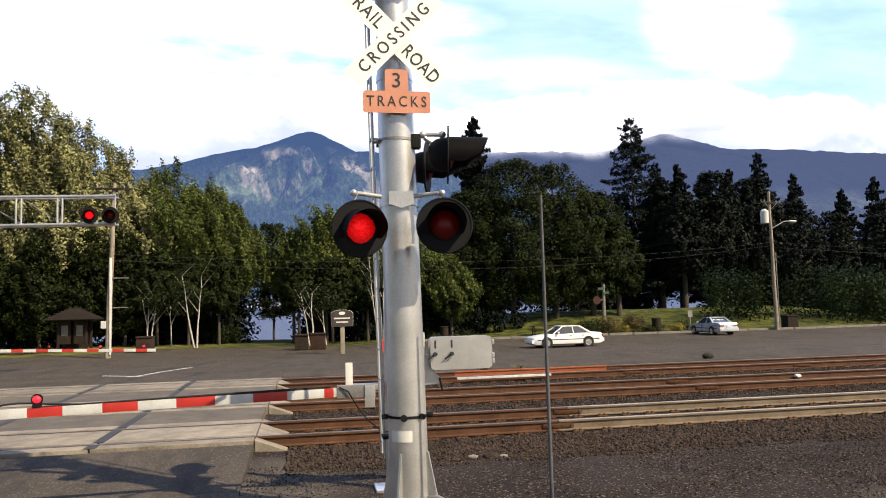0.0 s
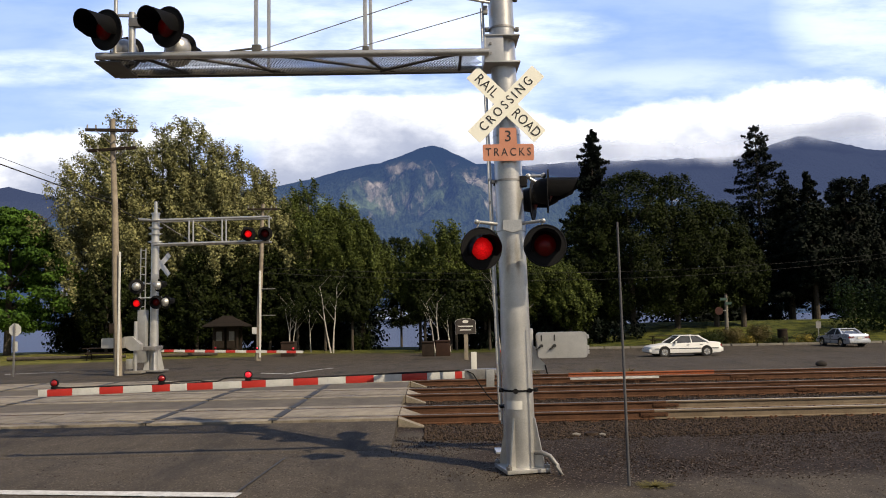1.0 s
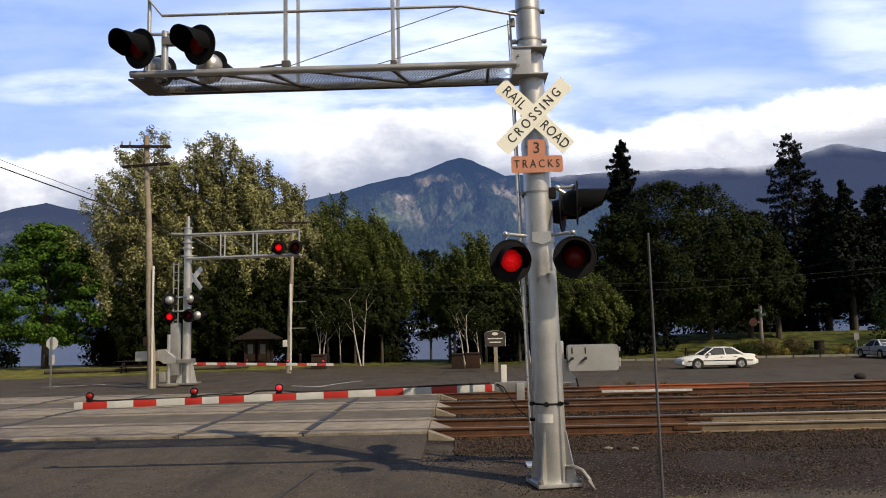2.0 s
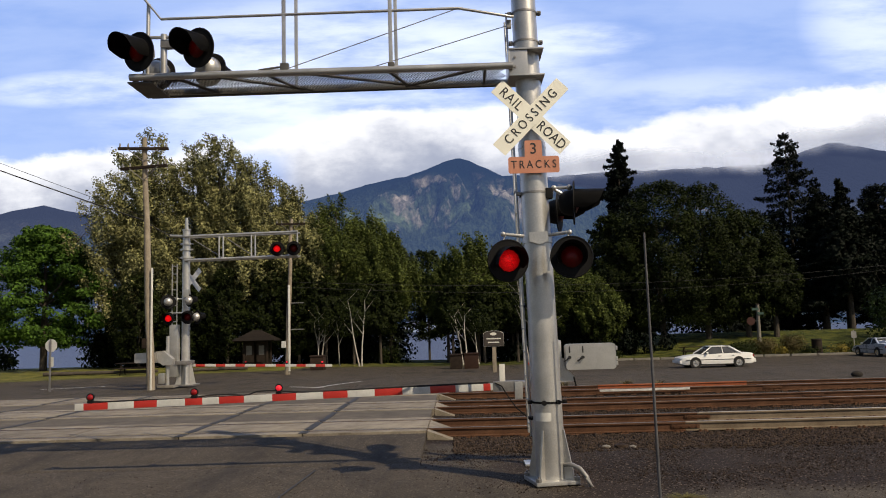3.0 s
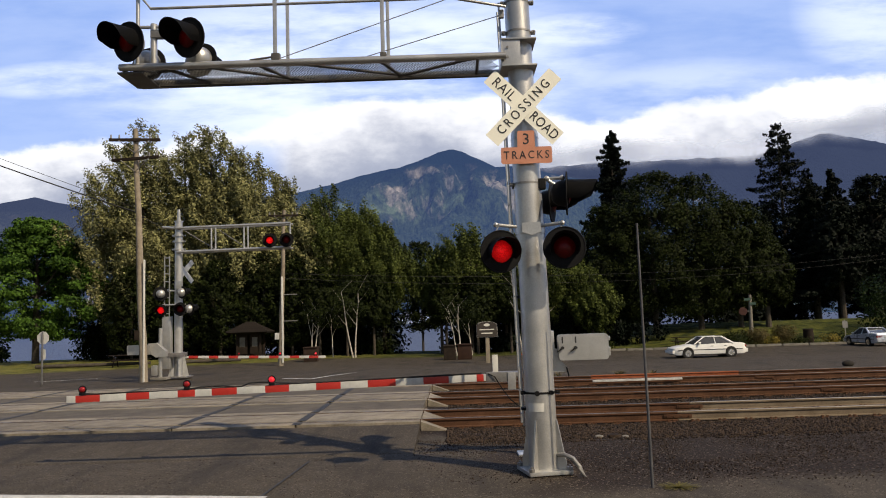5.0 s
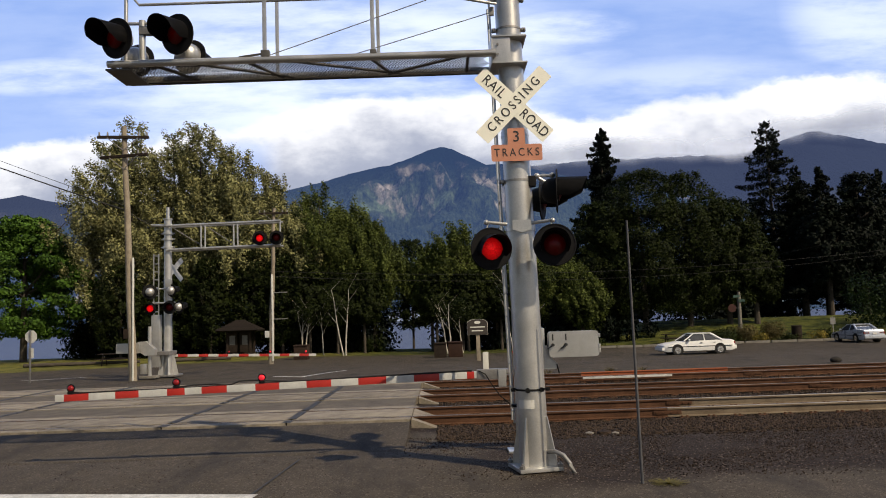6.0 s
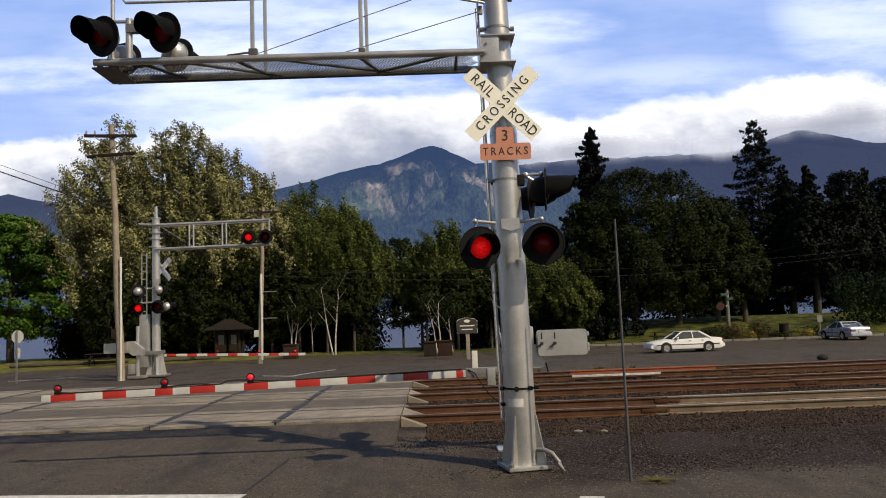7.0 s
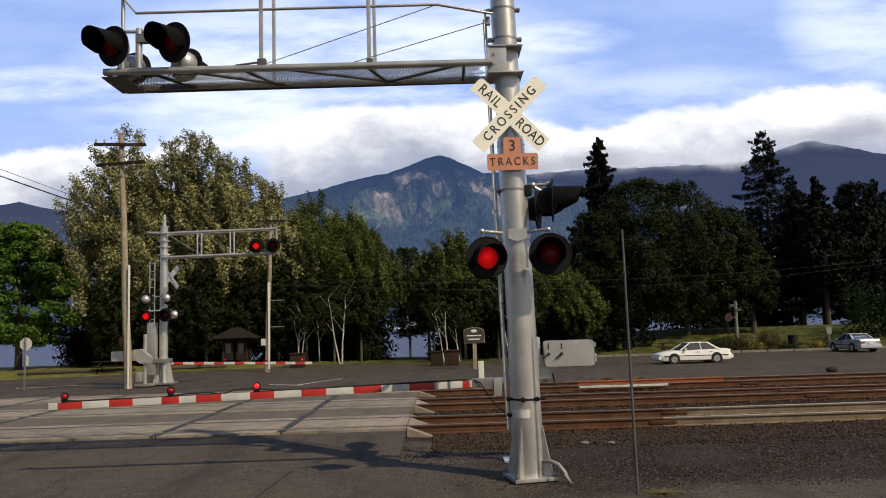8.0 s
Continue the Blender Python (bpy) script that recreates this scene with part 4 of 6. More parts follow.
def near_signal():
    S = thing("cantilever_signal", (1.06, 10.54, 0), "silver crossing signal mast with walkway arm, crossbuck and red flashers", "crossing signal")
    L = lambda x, y, z: (x - 1.06, y - 10.54, z)
    bm = bmesh.new()
    lx = lambda z: 0.11 - 0.018 * z
    rod(bm, (lx(0), 0, 0.05), (lx(4.7), 0, 4.7), 0.203, 0.192, 40)
    rod(bm, (lx(4.7), 0, 4.7), (lx(7.9), 0, 7.9), 0.182, 0.172, 40)
    rod(bm, (lx(4.62), 0, 4.62), (lx(4.7), 0, 4.70), 0.199, 0.184, 40)
    part("pole", bm, GALV, S, "silver-painted steel tube")
    part("base_plate", box(bmesh.new(), (0.11, 0, 0.042), (0.60, 0.60, 0.05), radians(12), bevel=0.006), GALV, S)
    for k in range(4):
        m = pose(0.11, 0, 0, 0, 0, 12 + 45 + 90 * k)
        bm = slab(bmesh.new(), [(0.17, 0.068), (0.33, 0.068), (0.33, 0.16), (0.215, 0.72), (0.17, 0.72)], 0.022, m @ Matrix.Translation((0, -0.011, 0)))
        part("gusset", bm, GALV, S)
        bm = bmesh.new()
        p = pose(0.11, 0, 0, 0, 0, 12 + 45 + 90 * k) @ Vector((0.375, 0, 0))
        rod(bm, (p.x, p.y, 0.0), (p.x, p.y, 0.14), 0.014, seg=8)
        rod(bm, (p.x, p.y, 0.068), (p.x, p.y, 0.112), 0.042, seg=6)
        part("anchor_bolt", bm, STEEL, S)
    # bands
    for z, r, mat_ in ((1.085, 0.207, BLACK), (3.98, 0.2, STEEL), (6.18, 0.184, STEEL), (6.62, 0.182, STEEL)):
        bm = bmesh.new()
        rod(bm, (lx(z), 0, z - 0.014), (lx(z), 0, z + 0.014), r, seg=40)
        for s in (-1, 1):
            box(bm, (lx(z) + s * (r + 0.03), -0.02, z), (0.06, 0.07, 0.05), bevel=0.008)
            rod(bm, (lx(z) + s * (r + 0.04), -0.08, z), (lx(z) + s * (r + 0.04), 0.05, z), 0.013, seg=8)
        part("clamp_band", bm, mat_, S)
    part("clamp_bolt", rod(bmesh.new(), (0.03, -0.20, 1.085), (0.03, -0.23, 1.085), 0.035, seg=14), BLACK, S)
    part("clamp_bolt", rod(bmesh.new(), (0.22, -0.16, 1.09), (0.23, -0.20, 1.09), 0.03, seg=14), BLACK, S)
    bm = bmesh.new()
    rows = []
    for i in range(11):
        a = radians(-150 + 6.6 * i)
        rows.append([bm.verts.new((0.094 + 0.2065 * math.cos(a), 0.2065 * math.sin(a), z)) for z in (0.84, 0.955)])
    for a, b in zip(rows, rows[1:]):
        bm.faces.new((a[0], b[0], b[1], a[1]))
    part("label_plate", bm, CREAM, S, "plain pale sticker")
    # ladder up the back
    for y in (10.78, 11.12):
        part("ladder_rail", pipe(bmesh.new(), [L(0.935, y, 0.6), L(0.81, y, 6.75)], 0.016, 8), GALV, S)
    for i in range(18):
        part("ladder_rung", rod(bmesh.new(), L(0.932 - 0.0068 * i, 10.77, 0.75 + i * 0.335), L(0.932 - 0.0068 * i, 11.13, 0.75 + i * 0.335), 0.011, seg=8), GALV, S)
    for z in (0.85, 2.4, 3.98, 5.3):
        part("ladder_bracket", box(bmesh.new(), L(0.95, 10.70, z), (0.10, 0.16, 0.035), bevel=0.004), BLACK, S)
    # conduit at the foot
    bm = pipe(bmesh.new(), [L(1.32, 10.45, 0.25), L(1.42, 10.33, 0.27), L(1.52, 10.27, 0.23), L(1.60, 10.22, 0.12), L(1.66, 10.2, -0.02)], 0.030)
    part("conduit", bm, STEEL, S, "grey flexible conduit")
    # signs
    crossbuck(S, L(1.065, 10.27, 5.02), 0, WHITE)
    bm = bmesh.new()
    tee = [(-0.325, -0.118), (0.325, -0.118), (0.345, -0.11), (0.353, -0.09), (0.353, 0.085), (0.345, 0.107), (0.325, 0.115), (0.122, 0.115), (0.118, 0.332), (0.105, 0.345), (-0.105, 0.345), (-0.118, 0.332), (-0.122, 0.115), (-0.325, 0.115), (-0.345, 0.107), (-0.353, 0.085), (-0.353, -0.09), (-0.345, -0.11)]
    slab(bm, tee, 0.004, Matrix.Translation(L(1.08, 10.29, 4.345)))
    t = part("track_count_sign", bm, SALMON, S, "faded salmon-red plate with black lettering")
    lettering("TRACKS", 0.158, INK, t, Matrix.Translation(L(1.08, 10.288, 4.345)) @ pose(0, 0, 0, 90, 0, 0), squeeze=0.84, gap=1.42)
    lettering("3", 0.22, INK, t, Matrix.Translation(L(1.08, 10.288, 4.565)) @ pose(0, 0, 0, 90, 0, 0))
    # lower pair of flashers
    bm = bmesh.new()
    rod(bm, (lx(3.3), 0, 3.27), (lx(3.3), 0, 3.40), 0.208, seg=40)
    slab(bm, [(-0.13, 3.28), (0.0, 3.235), (0.13, 3.28), (0.13, 3.41), (-0.13, 3.41)], 0.02, Matrix.Translation((lx(3.3), -0.225, 0)))
    part("junction_clamp", bm, GALV, S)
    for s, x, z in ((-1, 0.66, 3.0), (1, 1.50, 3.03)):
        bm = pipe(bmesh.new(), [L(1.06 + s * 0.16, 10.36, 3.36), L(1.06 + s * 0.42, 10.18, 3.37), L(1.06 + s * 0.46, 10.14, 3.24)], 0.024)
        ball(bm, L(1.06 + s * 0.45, 10.16, 3.37), 0.036)
        part("lamp_bracket", bm, GALV, S)
    flasher(S, L(0.655, 9.97, 2.99), (0.22, -1, -0.10), True, 0.275)
    flasher(S, L(1.50, 10.0, 3.02), (-0.10, -1, 0.02), False, 0.275)
    # pair facing along the side road
    bm = pipe(bmesh.new(), [L(1.24, 10.5, 4.0), L(1.38, 10.42, 4.03), L(1.58, 10.4, 4.03)], 0.022)
    ball(bm, L(1.36, 10.42, 4.03), 0.042)
    ball(bm, L(1.57, 10.4, 4.03), 0.042)
    pipe(bm, [L(1.38, 10.42, 4.0), L(1.47, 10.42, 3.94)], 0.026)
    part("lamp_bracket", bm, GALV, S)
    part("clamp_block", box(bmesh.new(), L(1.29, 10.45, 3.96), (0.10, 0.12, 0.15), bevel=0.012), BLACK, S)
    flasher(S, L(1.62, 10.34, 3.80), (1, -0.18, -0.03), False, 0.295, hood=0.42, back=BLACK)
    flasher(S, L(1.50, 10.98, 3.78), (1, -0.30, -0.03), False, 0.295, hood=0.42, back=BLACK)
    # cantilever: chords, grating and ties
    z0 = 5.74
    for y in (10.2, 10.93):
        part("walkway_chord", rod(bmesh.new(), L(-4.55, y, z0 + 0.02), L(0.84, y, z0), 0.05, seg=20), GALV, S)
    bm = bmesh.new()
    n = 116
    for i in range(n):
        x = -4.4 + 5.1 * i / n
        box(bm, L(x, 10.40, z0 - 0.012), (0.007, 0.40, 0.008), radians(32))
        box(bm, L(x, 10.40, z0 - 0.024), (0.007, 0.40, 0.008), radians(-32))
        box(bm, L(x, 10.74, z0 - 0.012), (0.007, 0.36, 0.008), radians(32))
        box(bm, L(x, 10.74, z0 - 0.024), (0.007, 0.36, 0.008), radians(-32))
    part("walkway_grating", bm, GRATE, S, "diamond-mesh steel grating", smooth=False)
    for a, b in (((-4.5, 10.2), (-4.5, 10.93)), ((-3.9, 10.2), (-3.5, 10.93)), ((-2.6, 10.2), (-2.25, 10.93)), ((-2.1, 10.93), (-3.3, 10.2)), ((-0.9, 10.2), (-0.65, 10.93)), ((-0.5, 10.93), (-2.0, 10.2)), ((0.45, 10.2), (0.45, 10.93)), ((0.4, 10.2), (-0.7, 10.93))):
        part("cross_brace", rod(bmesh.new(), L(a[0], min(a[1], 10.88), z0 - 0.02), L(b[0], min(b[1], 10.88), z0 - 0.02), 0.022, seg=10), GRATE, S)
    # Strip added below the far chord; its dark colour draws the chord's shade.
    part("toe_plate", box(bmesh.new(), L(-1.85, 10.925, z0 - 0.03), (5.35, 0.02, 0.06), bevel=0.004), GRATE, S, "dark strip added for the shaded far chord")
    part("end_plate", box(bmesh.new(), L(-4.42, 10.56, z0 - 0.05), (0.34, 0.70, 0.02)), GRATE, S)
    # handrails
    part("handrail", pipe(bmesh.new(), [L(-4.42, 10.2, 6.98), L(-4.12, 10.2, 6.60), L(0.10, 10.2, 6.60), L(0.88, 10.38, 6.52)], 0.02), GALV, S)
    part("handrail", pipe(bmesh.new(), [L(-4.42, 10.93, 7.5), L(0.10, 10.93, 7.4), L(0.9, 10.7, 7.4)], 0.02), GALV, S)
    for x in (-2.37, -0.865):
        part("handrail_post", box(bmesh.new(), L(x, 10.2, z0 + 0.6), (0.055, 0.035, 1.14), bevel=0.004), GALV, S)
        part("handrail_post", box(bmesh.new(), L(x + 0.02, 10.93, z0 + 0.85), (0.05, 0.035, 1.7), bevel=0.004), GALV, S)
    part("end_post", rod(bmesh.new(), L(-4.32, 10.25, z0), L(-4.32, 10.25, 6.85), 0.028, seg=12), GALV, S)
    for a, b in (((0.86, 10.45, 6.44), (-1.36, 10.4, z0 + 0.06)), ((0.1, 10.2, 6.6), (-2.35, 10.2, z0 + 0.06))):
        part("stay_wire", rod(bmesh.new(), L(*a), L(*b), 0.007, seg=6), STEEL, S)
    part("turnbuckle", rod(bmesh.new(), L(-2.72, 10.18, z0 + 0.055), L(-2.36, 10.18, z0 + 0.095), 0.016, seg=8), GRATE, S, "dark stay turnbuckle")
    part("stay_clamp", box(bmesh.new(), L(-2.36, 10.2, z0 + 0.09), (0.12, 0.09, 0.10), bevel=0.012), GRATE, S)
    part("stay_clamp", box(bmesh.new(), L(-0.86, 10.2, z0 + 0.06), (0.09, 0.08, 0.08), bevel=0.012), GRATE, S)
    # bracket on the pole
    for z in (5.62, 6.0):
        part("bracket_plate", box(bmesh.new(), L(1.03, 10.50, z), (0.50, 0.52, 0.022), bevel=0.004), GALV, S)
    part("bracket_plate", box(bmesh.new(), L(0.79, 10.50, 5.81), (0.024, 0.50, 0.40), bevel=0.004), GALV, S)
    part("bracket_plate", box(bmesh.new(), L(0.92, 10.27, 5.81), (0.26, 0.022, 0.36), bevel=0.004), GALV, S)
    for z in (5.74, 5.88):
        part("bracket_bolt", rod(bmesh.new(), L(0.87, 10.24, z), L(0.87, 10.28, z), 0.018, seg=6), STEEL, S)
    part("strain_clip", box(bmesh.new(), L(0.82, 10.45, 6.44), (0.07, 0.06, 0.12), bevel=0.01), STEEL, S)
    # lamps over the lane
    part("lamp_post", rod(bmesh.new(), L(-4.16, 10.42, z0), L(-4.16, 10.42, 6.46), 0.048, seg=18), GALV, S)
    part("lamp_crossarm", pipe(bmesh.new(), [L(-4.55, 10.35, 6.40), L(-4.16, 10.42, 6.42), L(-3.72, 10.32, 6.36)], 0.024), GALV, S)
    part("crossarm_box", box(bmesh.new(), L(-4.02, 10.40, 6.30), (0.34, 0.1, 0.12), bevel=0.02), STEEL, S)
    flasher(S, L(-4.40, 10.12, 6.10), (-0.42, -1, -0.12), False, 0.27, hood=0.42)
    flasher(S, L(-3.56, 10.12, 6.13), (-0.42, -1, -0.12), False, 0.27, hood=0.42)
    flasher(S, L(-4.35, 10.72, 5.98), (0.1, 1, -0.1), False, 0.25)
    flasher(S, L(-3.55, 10.62, 5.98), (0.25, 1, -0.1), False, 0.25)


near_signal()


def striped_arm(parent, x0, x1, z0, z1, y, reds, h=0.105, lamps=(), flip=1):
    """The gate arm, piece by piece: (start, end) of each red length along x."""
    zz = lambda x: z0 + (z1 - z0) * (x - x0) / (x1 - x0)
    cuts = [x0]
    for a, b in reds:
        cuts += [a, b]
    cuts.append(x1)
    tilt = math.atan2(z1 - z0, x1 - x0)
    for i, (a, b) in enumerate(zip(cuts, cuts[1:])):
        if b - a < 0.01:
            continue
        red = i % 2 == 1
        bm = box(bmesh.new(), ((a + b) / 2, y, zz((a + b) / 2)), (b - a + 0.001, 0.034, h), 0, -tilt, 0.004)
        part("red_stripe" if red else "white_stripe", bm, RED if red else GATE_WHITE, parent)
    for x, lit, mat_ in lamps:
        bm = bmesh.new()
        box(bm, (x, y, zz(x) + h / 2 + 0.022), (0.09, 0.05, 0.04), bevel=0.008)
        box(bm, (x, y, zz(x) + h / 2 + 0.055), (0.035, 0.035, 0.05))
        rod(bm, (x, y - 0.012, zz(x) + h / 2 + 0.092), (x, y + 0.012, zz(x) + h / 2 + 0.092), 0.062, seg=16)
        ln = part("arm_lamp", bm, BLACK, parent)
        bm = ball(bmesh.new(), (x, y, zz(x) + h / 2 + 0.092), 0.050, 2, (1.05, 0.95, 0.95))
        part("lens", bm, mat_, ln, "red arm lamp lens")


def near_gate():
    G = thing("crossing_gate", (1.12, 11.95, 0), "lowered red and white striped gate with grey counterweight", "crossing gate")
    o = lambda x: x - 1.12
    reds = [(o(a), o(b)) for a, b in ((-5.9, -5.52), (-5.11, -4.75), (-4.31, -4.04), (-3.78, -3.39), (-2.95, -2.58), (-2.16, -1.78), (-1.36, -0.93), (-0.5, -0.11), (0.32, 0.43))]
    lamps = [(o(-5.8), True, ARM_LIT), (o(-4.17), True, ARM_LIT), (o(-2.85), True, ARM_GLOW)]
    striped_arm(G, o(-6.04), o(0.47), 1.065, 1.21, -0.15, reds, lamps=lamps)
    for pts in (((-5.75, 1.15), (-5.6, 1.14), (-4.9, 1.155), (-4.32, 1.15), (-4.2, 1.17)), ((-4.12, 1.18), (-3.9, 1.20), (-3.6, 1.205), (-3.42, 1.185), (-3.32, 1.19), (-3.2, 1.235), (-3.05, 1.245), (-2.9, 1.24)), ((-2.8, 1.23), (-2.4, 1.205), (-1.2, 1.24), (0.4, 1.28))):
        part("arm_cable", pipe(bmesh.new(), [(o(x), -0.15, z) for x, z in pts], 0.011), RUBBER, G, "black cable along the gate arm")
    part("arm_mount", box(bmesh.new(), (o(0.70), -0.15, 1.215), (0.46, 0.05, 0.15), bevel=0.008), STEEL, G)
    part("arm_stub", box(bmesh.new(), (o(0.62), -0.08, 1.40), (0.085, 0.05, 0.30), bevel=0.006), CREAM, G, "pale upright stub")
    part("mechanism_tray", box(bmesh.new(), (o(0.83), -0.02, 1.25), (0.34, 0.30, 0.06), bevel=0.006), STEEL, G)
    part("mechanism_end", box(bmesh.new(), (o(0.86), -0.17, 1.15), (0.12, 0.04, 0.26), bevel=0.006), GALV, G)
    part("mast", rod(bmesh.new(), (0, 0, 0), (0, 0, 2.2), 0.065, seg=20), GALV, G)
    part("mast_base", box(bmesh.new(), (0, 0, 0.02), (0.4, 0.4, 0.04), bevel=0.006), GALV, G)
    part("mechanism_housing", box(bmesh.new(), (o(1.38), -0.10, 1.62), (0.30, 0.36, 0.56), bevel=0.03), GALV, G, "silver-painted gate mechanism housing")
    bm = slab(bmesh.new(), [(1.30, 1.62), (1.56, 1.62), (1.62, 1.44), (1.72, 1.33), (1.70, 1.27), (1.42, 1.26)], 0.06, Matrix.Translation((-1.12, -0.24, 0)))
    part("counterweight_arm", bm, GALV, G)
    m = Matrix.Translation((o(1.96), -0.35, 1.64)) @ pose(0, 0, 0, 0, 0, 0)
    c = part("counterweight", slab(bmesh.new(), rounded(0.76, 0.39, 0.05), 0.05, m), GALV, G, "large flat grey counterweight plate")
    part("counterweight", slab(bmesh.new(), rounded(0.76, 0.39, 0.05), 0.05, m @ Matrix.Translation((0, 0.13, 0))), GALV, G)
    for x in (1.64, 1.84):
        bm = slab(bmesh.new(), rounded(0.022, 0.10, 0.01, 3), 0.003, Matrix.Translation((o(x), -0.354, 1.75)))
        rod(bm, (o(x - 0.005), -0.40, 1.635), (o(x - 0.005), -0.30, 1.635), 0.024, seg=12)
        part("slot_bolt", bm, INK, c)
        part("bolt_lever", rod(bmesh.new(), (o(x), -0.375, 1.635), (o(x) - 0.09, -0.375, 1.575), 0.011, seg=8), INK, c)
    for z in (1.76, 1.60, 1.53):
        part("edge_lug", box(bmesh.new(), (o(2.352), -0.32, z), (0.03, 0.08, 0.06), bevel=0.008), GALV, c)
    part("drain_tube", rod(bmesh.new(), (o(1.70), -0.26, 1.34), (o(1.73), -0.26, 1.20), 0.012, seg=8), BLACK, G)
    part("arm_cable", pipe(bmesh.new(), [(o(0.50), -0.18, 1.27), (o(0.60), -0.2, 1.22), (o(0.70), -0.2, 1.05), (o(0.82), -0.18, 0.88), (o(1.0), -0.1, 0.72), (o(1.1), -0.06, 0.70)], 0.010, 6), BLACK, G, "loose black cable")
    # lamp wiring along the top of the arm
    zz = lambda x: 1.065 + 0.145 * (x + 6.04) / 6.51 + 0.06
    pts = [(o(x), -0.15, zz(x) + (0.0 if abs(x + 3.3) > 0.12 else -0.05)) for x in (-5.8, -5.0, -4.17, -3.9, -3.45, -3.36, -3.2, -2.85, -1.5, 0.4)]
    part("arm_wiring", pipe(bmesh.new(), pts, 0.009, 6), INK, G)


ARM_LIT = surface("lit_arm_lamp", (0.16, 0.006, 0.008), (0.24, 0.012, 0.012), 18.0, 0.2, emit=(1.0, 0.02, 0.03), power=0.05)
near_gate()

bm = rod(bmesh.new(), (0, 0, -0.1), (-0.01, 0.02, 3.25), 0.020, 0.014, 10)
tagged(solid("marker_whip", bm, surface("grey_fibreglass", (0.05, 0.05, 0.055), (0.11, 0.11, 0.115), 3.0, 0.6), (2.35, 9.45, 0)), "tall thin grey flexible marker post in the gravel", "marker post")


# ---- far side of the crossing ----
def far_signal():
    S = thing("cantilever_signal", (-11.85, 32.5, 0.05), "silver lattice-armed crossing signal beyond the tracks", "crossing signal")
    L = lambda x, y, z: (x + 11.85, y - 32.5, z - 0.05)
    bm = bmesh.new()
    rod(bm, (0, 0, 0.05), (0, 0, 6.7), 0.185, 0.155, 24)
    rod(bm, (0, 0, 6.7), (0, 0, 6.75), 0.19, 0.19, 24)
    rod(bm, (0, 0, 6.75), (0, 0, 7.25), 0.075, 0.06, 14)
    rod(bm, (0, 0, 6.95), (0, 0, 7.02), 0.085, 0.085, 14)
    part("pole", bm, GALV, S)
    part("base_plate", box(bmesh.new(), (0, 0, 0.03), (0.95, 0.95, 0.06), bevel=0.01), STEEL, S)
    for k in range(4):
        part("gusset", slab(bmesh.new(), [(0.15, 0.06), (0.42, 0.06), (0.24, 0.95), (0.15, 0.95)], 0.03, pose(0, 0, 0, 0, 0, 20 + 90 * k)), GALV, S)
    for z in (5.5, 5.85, 6.1, 6.45):
        part("clamp_band", rod(bmesh.new(), (0, 0, z - 0.04), (0, 0, z + 0.04), 0.215, seg=24), GALV, S)
        part("clamp_bolt", rod(bmesh.new(), (-0.29, 0, z), (0.29, 0, z), 0.03, seg=8), GALV, S)
    # lattice arm
    y0 = 32.3
    for z0, z1 in ((6.46, 6.52), (5.42, 5.48)):
        part("arm_chord", rod(bmesh.new(), L(-11.85, y0, z0), L(-6.93, y0, z1), 0.055, seg=14), GALV, S)
        part("arm_chord", rod(bmesh.new(), L(-11.85, y0 + 0.5, z0), L(-6.93, y0 + 0.5, z1), 0.045, seg=12), GALV, S)
    for x in (-10.36, -10.18, -8.95, -8.78, -6.95):
        part("arm_upright", rod(bmesh.new(), L(x, y0, 5.44), L(x, y0, 6.5), 0.035, seg=8), GALV, S)
    for a, b in (((-11.7, 6.4), (-10.3, 5.5)), ((-10.2, 6.4), (-8.9, 5.5))):
        part("arm_brace", rod(bmesh.new(), L(a[0], y0 + 0.5, a[1]), L(b[0], y0 + 0.5, b[1]), 0.018, seg=6), STEEL, S)
    part("arm_tail", rod(bmesh.new(), L(-12.55, y0 + 0.1, 6.52), L(-11.85, y0 + 0.1, 6.47), 0.06, seg=12), GALV, S)
    for x, lit in ((-7.80, True), (-7.08, False)):
        flasher(S, L(x, 32.15, 5.78), (0.15, -1, -0.05), lit, 0.30, True)
    # ladder
    for x in (-12.33, -12.12):
        part("ladder_rail", box(bmesh.new(), L(x, 32.15, 3.6), (0.035, 0.05, 3.3)), GALV, S)
    for i in range(10):
        part("ladder_rung", rod(bmesh.new(), L(-12.33, 32.15, 2.1 + i * 0.34), L(-12.12, 32.15, 2.1 + i * 0.34), 0.018, seg=6), GALV, S)
    crossbuck(S, L(-11.72, 32.85, 4.62), 62, GALV, words=False)
    part("cable_box", box(bmesh.new(), L(-11.72, 32.2, 3.98), (0.26, 0.2, 0.34), bevel=0.02), GALV, S)
    part("signal_cabinet", box(bmesh.new(), L(-12.22, 32.2, 1.55), (0.36, 0.3, 2.2), bevel=0.03), GALV, S, "tall narrow silver cabinet on the mast")
    part("lamp_crossarm", rod(bmesh.new(), L(-12.4, 32.1, 3.15), L(-11.4, 32.1, 3.15), 0.03, seg=8), GALV, S)
    part("lamp_crossarm", rod(bmesh.new(), L(-12.4, 32.2, 3.75), L(-11.4, 32.2, 3.75), 0.03, seg=8), GALV, S)
    flasher(S, L(-12.40, 31.95, 2.92), (0.1, -1, 0), True, 0.24, True)
    flasher(S, L(-11.58, 31.95, 2.95), (0.1, -1, 0), False, 0.28, True)
    flasher(S, L(-12.42, 31.95, 3.62), (-0.3, 1, 0), False, 0.30, True)
    flasher(S, L(-11.55, 32.1, 3.66), (0.6, 1, 0), False, 0.26, True)
    flasher(S, L(-11.22, 32.1, 2.95), (0.7, 1, 0), False, 0.28, True)


